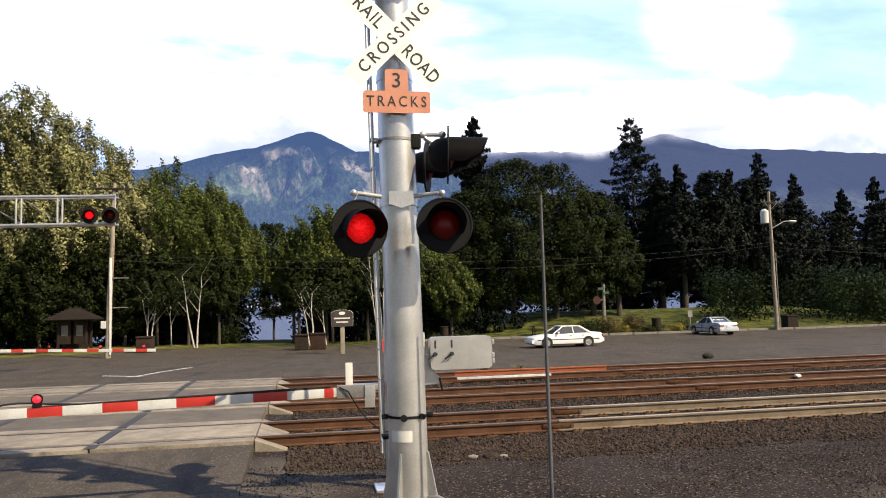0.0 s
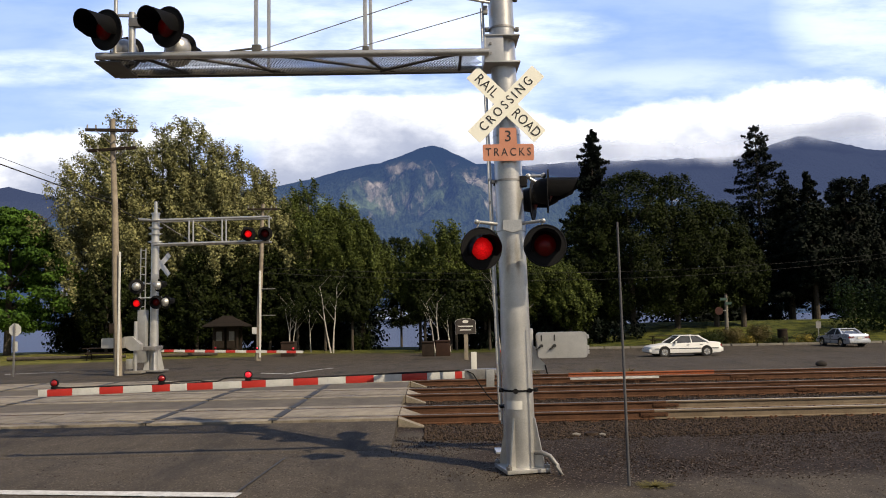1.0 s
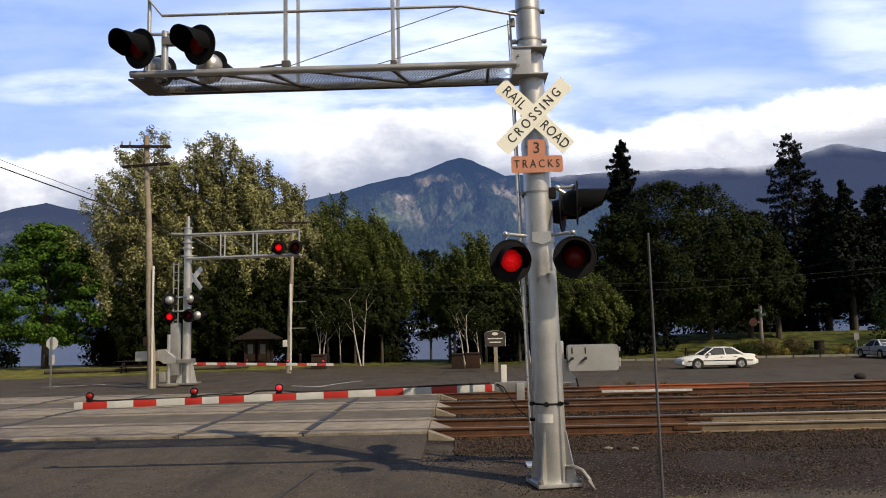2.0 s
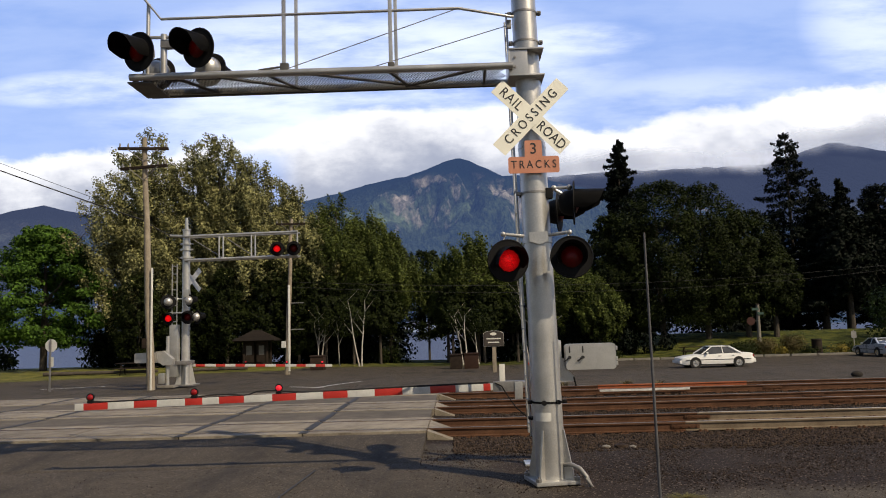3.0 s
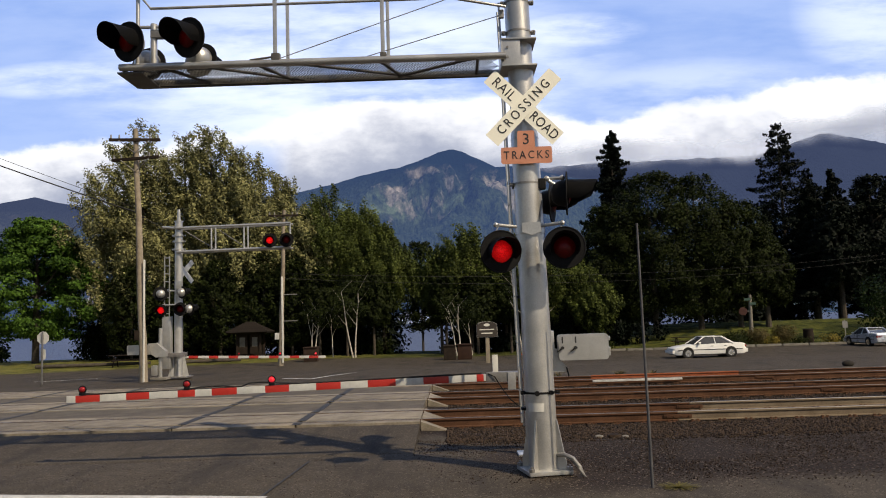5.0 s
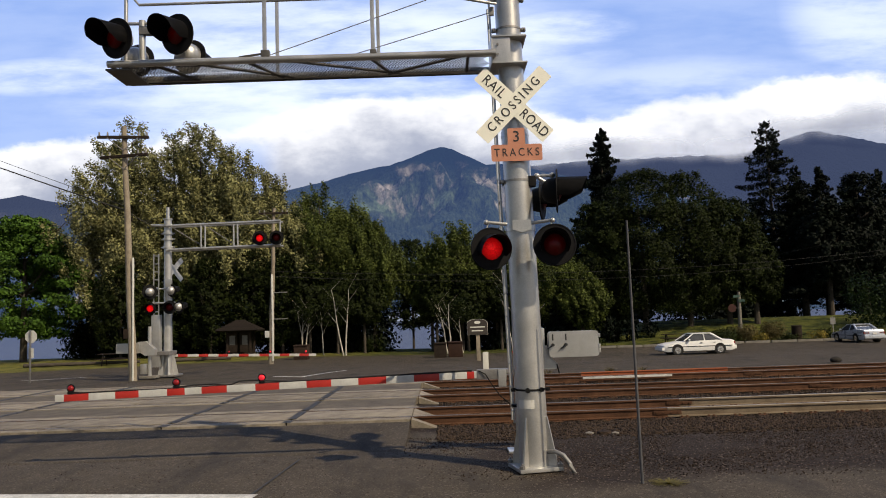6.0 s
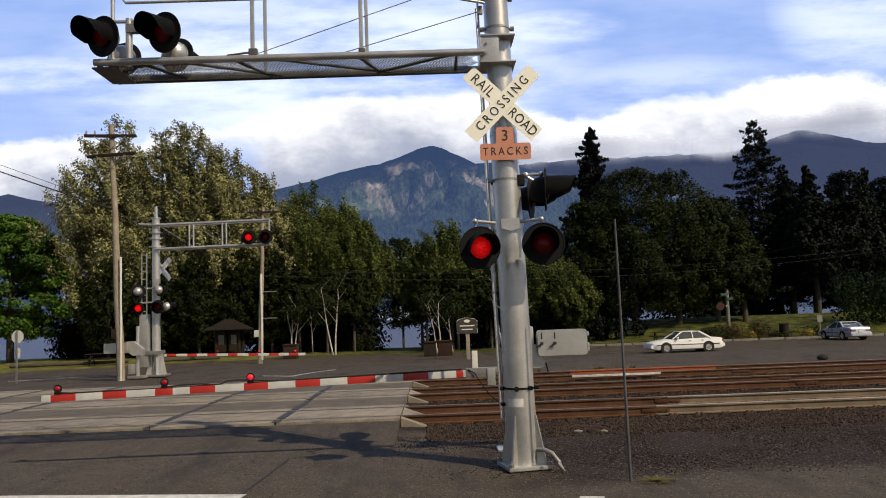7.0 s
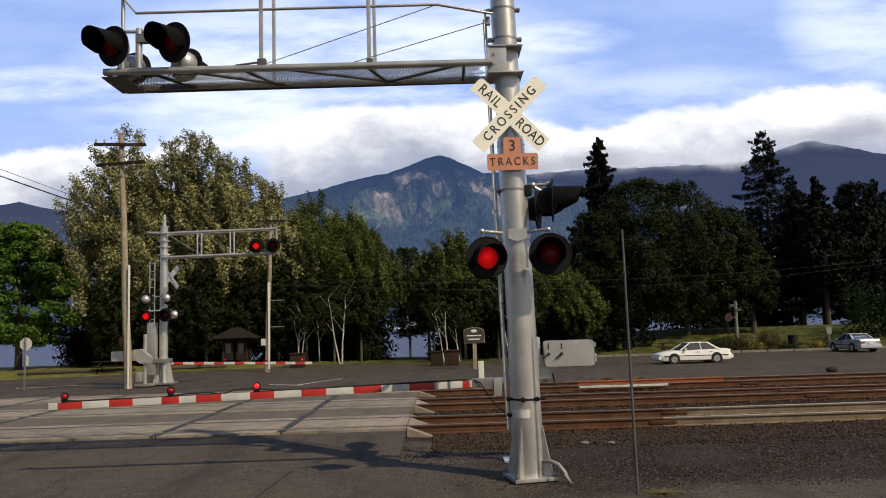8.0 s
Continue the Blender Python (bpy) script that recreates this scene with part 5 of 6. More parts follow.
def far_gate():
    G = thing("crossing_gate", (-12.24, 31.5, 0.05), "lowered striped gate with silver mechanism beyond the tracks", "crossing gate")
    o = lambda x: x + 12.24
    reds = [(o(a), o(a + 0.41)) for a in (-11.59, -10.7, -9.84, -8.95, -8.07, -7.18, -6.34)]
    striped_arm(G, o(-11.9), o(-5.62), 0.84, 0.66, 1.5, reds, 0.11, [(o(-9.4), True, ARM_LIT), (o(-7.6), True, ARM_GLOW), (o(-6.05), True, ARM_GLOW)])
    part("mast", rod(bmesh.new(), (0, 0, 0), (0, 0, 2.12), 0.075, seg=16), GALV, G)
    part("mast_base", box(bmesh.new(), (0, 0, 0.05), (0.7, 0.5, 0.1), bevel=0.02), KERB, G)
    part("foot_box", box(bmesh.new(), (-0.22, -0.05, 0.38), (0.24, 0.2, 0.42), bevel=0.03), GALV, G)
    bm = slab(bmesh.new(), [(-0.55, 1.35), (-0.42, 1.58), (-0.1, 1.60), (0.05, 1.45), (0.28, 1.25), (0.26, 1.02), (-0.12, 1.0), (-0.40, 1.18)], 0.30, Matrix.Translation((0, -0.2, -0.08)))
    part("mechanism_housing", bm, GALV, G, "silver-painted gate mechanism housing")
    part("counterweight", slab(bmesh.new(), rounded(0.95, 0.40, 0.04), 0.06, Matrix.Translation((-0.80, -0.30, 1.25))), GALV, G, "flat grey counterweight plate")
    part("counterweight", slab(bmesh.new(), rounded(0.80, 0.42, 0.04), 0.06, Matrix.Translation((-0.85, 0.1, 1.24))), GALV, G)
    part("arm_mount", box(bmesh.new(), (0.35, 1.0, 0.98), (0.5, 1.0, 0.16), bevel=0.02), STEEL, G)


far_signal()
far_gate()


def utility_pole(at, height, lean, arms, label, extra=None):
    P = thing("utility_pole", at, label, "utility pole", "wooden utility poles")
    bm = bmesh.new()
    top = Vector((lean[0], lean[1], height))
    pipe(bm, [Vector((0, 0, -0.2)).lerp(top, i / 6) + Vector((0.02 * math.sin(i * 2.1), 0, 0)) for i in range(7)], 0.165, 14, 0.10)
    part("shaft", bm, POLE_WOOD, P, "weathered grey-brown timber shaft")
    for z, w, yaw in arms:
        c = top * (z / height)
        part("crossarm", box(bmesh.new(), (c.x, c.y - 0.14, z), (w, 0.10, 0.12), radians(yaw), bevel=0.01), DARK_WOOD, P)
        for s in (-1, 1):
            part("arm_brace", rod(bmesh.new(), (c.x + s * w * 0.3 * math.cos(radians(yaw)), c.y - 0.2 + s * w * 0.3 * math.sin(radians(yaw)), z - 0.03), (c.x, c.y - 0.14, z - 0.55), 0.018, seg=6), STEEL, P)
            for t in (0.46, 0.30):
                q = (c.x + s * w * t * math.cos(radians(yaw)), c.y - 0.14 + s * w * t * math.sin(radians(yaw)), z)
                part("insulator", rod(bmesh.new(), (q[0], q[1], z + 0.05), (q[0], q[1], z + 0.22), 0.045, 0.03, 8), STEEL, P)
    return P, top


P1, top1 = utility_pole((-12.72, 31.0, 0.0), 10.55, (-0.42, 0), ((10.05, 2.05, 8), (9.25, 2.2, -12)), "weathered timber utility pole beside the crossing with double crossarms")
bm = box(bmesh.new(), (0.05, -0.165, 2.5), (0.07, 0.05, 5.0), bevel=0.01)
part("cable_guard", bm, CREAM, P1, "pale cable guard strip")
part("meter_box", box(bmesh.new(), (-0.26, -0.05, 1.9), (0.2, 0.16, 0.4), bevel=0.01), DARK_WOOD, P1)
P2, top2 = utility_pole((-10.56, 46.0, -0.1), 9.3, (0.3, 0), ((8.95, 1.8, 5),), "timber utility pole in front of the park trees")
part("cable_guard", box(bmesh.new(), (0.17, -0.16, 2.6), (0.10, 0.08, 5.2), bevel=0.01), CREAM, P2, "pale conduit")
part("meter_box", box(bmesh.new(), (-0.15, -0.25, 1.6), (0.24, 0.2, 0.4), bevel=0.02), GATE_WHITE, P2)
for z in (2.5, 4.1):
    part("step_bracket", box(bmesh.new(), (0.62, -0.1, z), (0.9, 0.04, 0.05)), STEEL, P2)
P3, top3 = utility_pole((35.8, 56.0, -0.5), 10.8, (-0.1, 0), ((9.9, 2.4, 20),), "timber utility pole with transformer and street lamp")
bm = rod(bmesh.new(), (-0.62, -0.1, 8.3), (-0.62, -0.1, 9.25), 0.30, 0.30, 20)
rod(bm, (-0.62, -0.1, 9.25), (-0.62, -0.1, 9.4), 0.3, 0.12, 20)
part("transformer", bm, GATE_WHITE, P3, "pale grey drum transformer")
bm = pipe(bmesh.new(), [(0, -0.1, 7.9), (0.9, -0.2, 8.4), (1.4, -0.25, 8.45)], 0.035)
part("lamp_arm", bm, STEEL, P3)
part("lamp_head", ball(bmesh.new(), (1.65, -0.27, 8.42), 0.3, 2, (1.2, 0.5, 0.35)), GATE_WHITE, P3, "white street lamp head")
part("cable_guard", rod(bmesh.new(), (0.19, -0.1, 0), (0.15, -0.1, 6.0), 0.035, seg=8), STEEL, P3)


WIRE = surface("wire_sheath", (0.03, 0.03, 0.03), (0.06, 0.06, 0.06), 8.0, 1.0)
WIRE.node_tree.nodes["Principled BSDF"].inputs["Specular IOR Level"].default_value = 0.03


def wire(a, b, sag, r, label):
    a, b = Vector(a), Vector(b)
    pts = []
    for i in range(17):
        t = i / 16
        p = a.lerp(b, t)
        p.z -= sag * 4 * t * (1 - t)
        pts.append(p)
    solid("overhead_wire", pipe(bmesh.new(), pts, r, 6), WIRE, label=label, category="wire", group="overhead wires")


wire((-30, 29.5, 13.9), (-13.05, 31.0, 7.0), 0.2, 0.028, "thick black service cable sagging to the timber pole")
wire((-30, 29.8, 14.2), (-13.0, 31.0, 7.15), 0.1, 0.012, "thin black overhead wire")
wire((-13.0, 31.0, 6.95), (-12.5, 32.4, 6.5), 0.03, 0.02, "black service cable from pole to signal mast")
for z0, z1, s in ((5.3, 6.0, 0.9), (5.0, 5.75, 1.1)):
    wire((-10.4, 46.0, z0), (35.7, 55.9, z1 + 0.3), s, 0.010, "thin black overhead wire across the park trees")
wire((35.7, 55.9, 6.3), (80, 58, 6.0), 0.7, 0.009, "thin black overhead wire beside the trees")
wire((35.7, 55.9, 5.9), (80, 58, 5.6), 0.7, 0.014, "thick black overhead wire beside the trees")
wire((14, 78, 5.0), (35.7, 56.1, 8.0), 0.5, 0.008, "thin black overhead wire across the dark firs")


# ---- trees ----
def leaf_quads(pos, out, size, rng, lift=0.25, turn=0.5):
    """Small bent-free leaf sprays at pos, facing roughly along out."""
    k = len(pos)
    nrm = out + rng.normal(scale=turn, size=(k, 3)) + np.array([0, 0, lift])
    nrm /= np.linalg.norm(nrm, axis=1)[:, None]
    t = rng.normal(size=(k, 3))
    u = np.cross(nrm, t)
    u /= np.linalg.norm(u, axis=1)[:, None]
    v = np.cross(nrm, u)
    s = (size * rng.uniform(0.55, 1.3, k))[:, None]
    asp = rng.uniform(0.55, 0.9, k)[:, None]
    return np.stack([pos - u * s * 0.5, pos + v * s * 0.42 * asp, pos + u * s * 0.5, pos - v * s * 0.42 * asp], 1).reshape(-1, 3)


def crown_points(clumps, count, rng, own=0.45):
    c = np.array(clumps)
    wgt = (c[:, 3] * c[:, 4]) ** 1.0
    which = rng.choice(len(c), count, p=wgt / wgt.sum())
    d = rng.normal(size=(count, 3))
    d /= np.linalg.norm(d, axis=1)[:, None]
    r = rng.uniform(0.02, 1.25, count) ** 0.5
    p = c[which, :3] + d * r[:, None] * c[which][:, [3, 3, 4]]
    # leaves face outwards from the clump and from the crown as a whole
    whole = p - np.array([c[:, 0].mean(), c[:, 1].mean(), np.quantile(c[:, 2], 0.3)])
    whole /= np.linalg.norm(whole, axis=1)[:, None] + 1e-6
    return p, d * own + whole * (1.2 - own)


def limbs(bm, rng, base, height, r, spread, n):
    rod(bm, (0, 0, -0.3), (0, 0, height * 0.45), r, r * 0.7, 9)
    rod(bm, (0, 0, height * 0.45), (rng.uniform(-0.3, 0.3), 0, height * 0.9), r * 0.7, r * 0.15, 8)
    for _ in range(n):
        z = rng.uniform(base, height * 0.7)
        a = rng.uniform(0, math.tau)
        ln = spread * rng.uniform(0.5, 0.95)
        mid = (ln * 0.5 * math.cos(a), ln * 0.5 * math.sin(a), z + ln * 0.35)
        end = (ln * math.cos(a), ln * math.sin(a), z + ln * 0.8)
        rod(bm, (0, 0, z), mid, r * 0.4, r * 0.25, 6)
        rod(bm, mid, end, r * 0.25, r * 0.06, 6)


def broad_tree(at, height, width, base, material, leaf, count, seed, label, group="", bark=None, lean=0.0, shape="round", trunk_r=0.22, name="tree"):
    rng = np.random.default_rng(seed)
    x, y = at
    T = thing(name, (x, y, float(ground_z(x, y))), label, "tree", group)
    bm = bmesh.new()
    limbs(bm, random.Random(seed), base * 0.9 + 0.3, height, trunk_r, width * 0.4, 9)
    part("trunk", bm, bark or BARK, T)
    clumps = []
    lead = [(0, 0, 1.0)]
    for i in range(8):
        a, d = rng.uniform(0, math.tau), rng.uniform(0.12, 0.36)
        lead.append((d * width * math.cos(a), d * width * math.sin(a) * 0.8, 1.0 - 1.9 * d * d - rng.uniform(0, 0.07)))
    # wind-swept plumes: each a chain of tufts that rises outwards from a leader and bends over to one side
    for k in range(300 if shape == "tall" else 0):
        ox, oy, f = lead[k % 9]
        t = rng.uniform(0, 1) ** 0.7
        grow = min(1, 0.45 + t)
        r = width * 0.30 * min(1, (1.06 - t) * 2.2) ** 0.75 * min(1, 0.5 + 2 * t)
        a, rr = rng.uniform(0, math.tau), r * math.sqrt(rng.uniform(0.1, 1))
        z = base + 1.0 + (height * f - base - 1.0) * t
        reach = rng.uniform(0.8, 1.7) * (1.15 - 0.4 * t)
        for j in range(5):
            g = j / 4
            s = width * rng.uniform(0.040, 0.062) * (1.15 - 0.75 * g)
            clumps.append((ox * grow + (rr + 0.45 * reach * g) * math.cos(a) + lean * t - 0.35 * reach * g * g, oy * grow + (rr + 0.45 * reach * g) * math.sin(a), min(z + reach * (g - 0.75), height - s), s, s * rng.uniform(1.0, 1.5)))
    # flattened sprays, one above another, with shade between them
    for k in range(330 if shape == "tiered" else 0):
        t = (rng.integers(0, 12) + 0.5 + rng.uniform(-0.33, 0.33)) / 12
        env = min(1.0, 0.66 + 1.2 * t) * min(1, (1.05 - t) * 1.55) ** 0.65
        a, rr = rng.uniform(0, math.tau), width / 2 * env * math.sqrt(rng.uniform(0.05, 1)) * 0.92
        s = width * rng.uniform(0.040, 0.085) * (1.0 if t < 0.8 else 0.75)
        clumps.append((rr * math.cos(a), rr * math.sin(a), min(base + (height - base) * t - 0.10 * rr + 0.3, height - s * 0.6), s, s * rng.uniform(0.5, 0.8)))
    for k in range(0 if shape in ("tall", "tiered") else 620):
        t = rng.uniform(0, 1) if k < 470 else rng.uniform(0.68, 1.0)
        z = base + (height - base) * t
        env = math.sin(math.pi * min(1, 0.18 + 0.78 * t)) ** 0.55
        a, rr = rng.uniform(0, math.tau), width / 2 * env * math.sqrt(rng.uniform(0.05, 1)) * 0.86
        s = width * rng.uniform(0.022, 0.075) * (1.0 if t < 0.72 else 0.6)
        clumps.append((rr * math.cos(a) + lean * t, rr * math.sin(a) * 0.8, min(z, height - s * 0.8), s, s * rng.uniform(0.8, 1.5)))
    p, d = crown_points(clumps, int(count * 2.1), rng, 0.85 if shape in ("tall", "tiered") else 0.5)
    me = raw_mesh("crown", leaf_quads(p, d, leaf, rng, turn=0.42 if shape == "tall" else 0.5), 4, material)
    c = new("crown", me)
    c.parent = T
    return T


def fir_tree(at, height, width, count, seed, label, material=None, base=0.12, group="conifers", gap=0.0):
    rng = np.random.default_rng(seed)
    x, y = at
    T = thing("fir_tree", (x, y, float(ground_z(x, y))), label, "tree", group)
    part("trunk", rod(bmesh.new(), (0, 0, -0.3), (0, 0, height * 0.97), 0.34, 0.03, 9), BARK, T)
    pos, out = [], []
    z = height * base
    while z < height * 0.992:
        t = (z / height - base) / (1 - base)
        reach = width / 2 * (1 - t) ** 0.72 + 0.12
        for i in range(4):
            if rng.uniform() < gap:
                continue
            a = rng.uniform(0, math.tau)
            r = reach * rng.uniform(0.35, 1.25)
            m = max(8, int(count * r / width / 22))
            s = np.sqrt(rng.uniform(0.02, 1, m))
            side = rng.normal(scale=0.20, size=m) * r * (1.2 - s)
            tilt = rng.uniform(-0.55, 0.12)
            droop = tilt * r * s + 0.12 * r * s ** 3
            px = np.cos(a) * s * r - np.sin(a) * side
            py = np.sin(a) * s * r + np.cos(a) * side
            pos.append(np.stack([px, py, z + droop + rng.normal(scale=0.10, size=m) - abs(side) * 0.3], -1))
            out.append(np.tile([np.cos(a) * 0.5, np.sin(a) * 0.5, 0.4], (m, 1)))
        z += height * rng.uniform(0.006, 0.013)
    p, d = np.concatenate(pos), np.concatenate(out)
    c = new("crown", raw_mesh("crown", leaf_quads(p, d, 0.24, rng, turn=0.8), 4, material or LEAF_FIR_SHADE))
    c.parent = T
    return T


def birch(at, height, seed, label, stems=3):
    rng = random.Random(seed)
    x, y = at
    T = thing("birch_tree", (x, y, float(ground_z(x, y))), label, "tree", "white-stemmed birches")
    for i in range(stems):
        bm = bmesh.new()
        lean = rng.uniform(-0.10, 0.10) + (i - (stems - 1) / 2) * 0.10
        p = Vector((i * 0.12, rng.uniform(-0.1, 0.1), -0.2))
        r = rng.uniform(0.05, 0.08)
        for k in range(6):
            q = p + Vector((lean * height / 6 + rng.uniform(-0.08, 0.08), rng.uniform(-0.06, 0.06), height / 6))
            rod(bm, p, q, r, r * 0.84, 8)
            if k > 1:
                w = rng.choice((-1, 1))
                rod(bm, q, q + Vector((w * rng.uniform(0.4, 1.0), rng.uniform(-0.3, 0.3), rng.uniform(0.7, 1.4))), r * 0.4, r * 0.1, 6)
            p, r = q, r * 0.84
        part("stem", bm, BIRCH, T, "slim white birch stem")
    g = np.random.default_rng(seed)
    cl = [(g.uniform(-1.5, 1.8), g.uniform(-0.8, 0.8), height * g.uniform(0.7, 1.1), 0.6, 0.6) for _ in range(12)]
    p, d = crown_points(cl, 800, g)
    c = new("crown", raw_mesh("crown", leaf_quads(p, d, 0.17, g), 4, LEAF_OAK))
    c.parent = T


def plant_trees():
    broad_tree((-33.3, 60), 11.5, 11.8, 1.9, LEAF_MAPLE, 0.27, 24000, 11, "dense bright green maple on the riverside lawn", shape="tiered", trunk_r=0.3, name="maple_tree")
    pop = "tall cottonwood with pale wind-turned leaves"
    for i, (x, y, h, w, b) in enumerate(((-25.6, 62, 19.3, 10.5, 1.5), (-22.6, 64, 18.8, 9.5, 2), (-19.7, 62, 18.9, 9.0, 2), (-16.9, 62.5, 16.9, 9.6, 1.5), (-13.9, 62, 14.6, 8.6, 1.5), (-28.2, 65, 14.5, 7.5, 2.0), (-12.0, 64, 13.0, 7.6, 2.0))):
        broad_tree((x, y), h + 0.5, w, b, LEAF_POPLAR, 0.21, 24000, 30 + i, pop, "cottonwoods", shape="tall", name="cottonwood_tree")
    grn = "leafy green park tree with a dense crown"
    for i, (x, y, h, w, b) in enumerate(((-9.9, 61, 13.9, 7.0, 4.2), (-7.6, 61.5, 12.7, 7.0, 4.2), (-5.6, 61, 10.6, 5.8, 3.8), (-11.6, 61, 9.0, 5.0, 4.0))):
        broad_tree((x, y), h, w, b, LEAF_BIRCH, 0.18, 20000, 50 + i, grn, "park trees", shape="tall")
    # Dark-leaved trees; their leaf colour also carries the shade under the tall crowns.
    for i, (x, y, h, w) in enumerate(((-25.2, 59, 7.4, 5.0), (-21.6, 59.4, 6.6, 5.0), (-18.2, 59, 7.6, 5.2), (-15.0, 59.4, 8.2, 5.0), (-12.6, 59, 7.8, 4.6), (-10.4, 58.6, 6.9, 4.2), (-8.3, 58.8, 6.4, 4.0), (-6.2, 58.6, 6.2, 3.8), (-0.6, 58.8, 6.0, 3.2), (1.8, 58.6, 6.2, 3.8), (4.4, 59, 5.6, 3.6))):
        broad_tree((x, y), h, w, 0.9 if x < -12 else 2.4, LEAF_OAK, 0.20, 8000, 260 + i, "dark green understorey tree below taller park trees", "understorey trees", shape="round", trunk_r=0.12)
    for i, (x, y, h, w, b) in enumerate(((-1.0, 60.5, 8.6, 4.6, 3.2), (1.4, 60, 10.3, 6.2, 3.4), (4.2, 61, 9.8, 6.0, 3.2), (6.8, 61, 8.6, 5.2, 2.8), (9.2, 62, 8.8, 5.6, 2.0), (10.9, 60, 6.4, 3.8, 1.8))):
        broad_tree((x, y), h, w, b, LEAF_BIRCH, 0.19, 14000, 70 + i, grn, "park trees", shape="tall", trunk_r=0.14)
    broad_tree((-2.9, 70), 10.5, 5.4, 2.5, LEAF_OAK, 0.22, 9000, 69, "dark green tree over the river path", "park trees", shape="round", trunk_r=0.12)
    oak = "broad spreading dark green maple above the parking lot"
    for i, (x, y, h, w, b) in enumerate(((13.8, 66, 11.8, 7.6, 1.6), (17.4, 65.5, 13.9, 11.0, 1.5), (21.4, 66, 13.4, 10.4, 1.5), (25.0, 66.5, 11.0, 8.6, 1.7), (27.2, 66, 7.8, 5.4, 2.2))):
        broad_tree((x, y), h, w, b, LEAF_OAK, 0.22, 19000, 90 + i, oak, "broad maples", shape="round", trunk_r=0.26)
    fir = "tall dark fir rising above the park trees"
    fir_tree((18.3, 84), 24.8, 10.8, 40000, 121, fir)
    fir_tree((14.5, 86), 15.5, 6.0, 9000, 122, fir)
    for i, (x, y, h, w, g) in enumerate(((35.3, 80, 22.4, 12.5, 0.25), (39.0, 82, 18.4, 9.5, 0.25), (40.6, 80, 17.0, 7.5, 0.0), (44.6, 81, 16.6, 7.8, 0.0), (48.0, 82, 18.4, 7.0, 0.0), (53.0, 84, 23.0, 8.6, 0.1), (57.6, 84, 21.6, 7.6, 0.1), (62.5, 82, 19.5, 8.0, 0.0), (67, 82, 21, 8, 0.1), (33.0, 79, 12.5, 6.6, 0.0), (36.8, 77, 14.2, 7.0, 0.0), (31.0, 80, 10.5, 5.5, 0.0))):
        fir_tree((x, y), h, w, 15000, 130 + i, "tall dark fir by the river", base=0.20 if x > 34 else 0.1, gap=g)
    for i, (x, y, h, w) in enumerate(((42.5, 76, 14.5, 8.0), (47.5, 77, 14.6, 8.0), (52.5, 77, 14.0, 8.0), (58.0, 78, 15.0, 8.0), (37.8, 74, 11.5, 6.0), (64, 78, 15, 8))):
        broad_tree((x, y), h, w, 3.2, LEAF_FIR_SHADE, 0.30, 9000, 160 + i, "dark evergreen with a dense crown by the river", "dark evergreens", shape="round", trunk_r=0.3)
    white = "white-stemmed birch at the edge of the park"
    for i, (x, y, h, n) in enumerate(((-7.4, 55.5, 5.0, 2), (-9.0, 56.5, 3.4, 1), (-10.6, 56.5, 3.4, 3), (0.2, 55.0, 3.8, 2), (1.3, 56.5, 3.0, 1), (4.9, 55.0, 6.2, 3), (6.4, 56, 5.6, 2))):
        birch((x, y), h, 200 + i, white, n)


plant_trees()


def hedge(name, spans, leaf, count, material, label, seed, kind="stuff"):
    """Undergrowth in clumps: spans of (x0, x1, y, height, depth)."""
    rng = np.random.default_rng(seed)
    cl = []
    for x0, x1, y, h, dep in spans:
        k = max(3, int((x1 - x0) * 1.1))
        for _ in range(k):
            s = h * rng.uniform(0.26, 0.42)
            x, yy = rng.uniform(x0, x1), y + rng.uniform(-dep, dep)
            for zz in (0.35, 0.9):
                cl.append((x, yy, float(ground_z(x, yy)) + h * zz * rng.uniform(0.5, 0.8), s, s))
    p, d = crown_points(cl, count, rng)
    ob = new(name, raw_mesh(name, leaf_quads(p, d, leaf, rng), 4, material))
    tagged(ob, label, "undergrowth", kind=kind)


# Leaf banks whose near-black colour stands in for shade between the trunks.
hedge("undergrowth", ((-27.0, -13, 69, 5.5, 1.5), (-14, -6.2, 66, 5.5, 1.5), (0.2, 12, 67, 3.6, 1.5), (10, 31, 74, 5.0, 1.2), (30, 34, 84, 6, 1), (44, 75, 82, 7.5, 2)), 0.42, 50000, LEAF_FIR_SHADE, "tangled undergrowth darkened to stand for shade beneath the park trees", 7)
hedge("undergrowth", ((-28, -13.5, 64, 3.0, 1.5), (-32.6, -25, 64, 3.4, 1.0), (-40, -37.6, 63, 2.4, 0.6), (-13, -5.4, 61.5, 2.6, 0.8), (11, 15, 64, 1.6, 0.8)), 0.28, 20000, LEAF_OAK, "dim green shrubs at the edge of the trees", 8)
# Further leaf sheets; their colour draws the shade under the crowns.
hedge("undergrowth", ((-13.5, -5.0, 61.6, 4.6, 0.5), (-13.5, -4.6, 60.4, 2.2, 0.5), (0.2, 11.5, 62.0, 4.2, 0.5), (-0.2, 11.5, 60.4, 1.6, 0.4), (-26, -13, 60.0, 2.6, 0.6), (12, 17, 62.5, 2.0, 0.6)), 0.30, 42000, LEAF_FIR_SHADE, "undergrowth darkened to stand for shade below the crowns", 17)
hedge("shrubs", ((33.5, 40, 63, 4.4, 1.6), (40, 56, 62, 4.8, 1.8), (56, 75, 62, 5, 2)), 0.26, 26000, LEAF_SHRUB, "rounded green shrubs beside the utility pole", 9)
hedge("shrubs", ((-7.0, -4.4, 60, 1.1, 0.5), (-0.4, 0.8, 61, 1.0, 0.5)), 0.2, 2600, LEAF_OAK, "low green shrubs by the river path", 10)


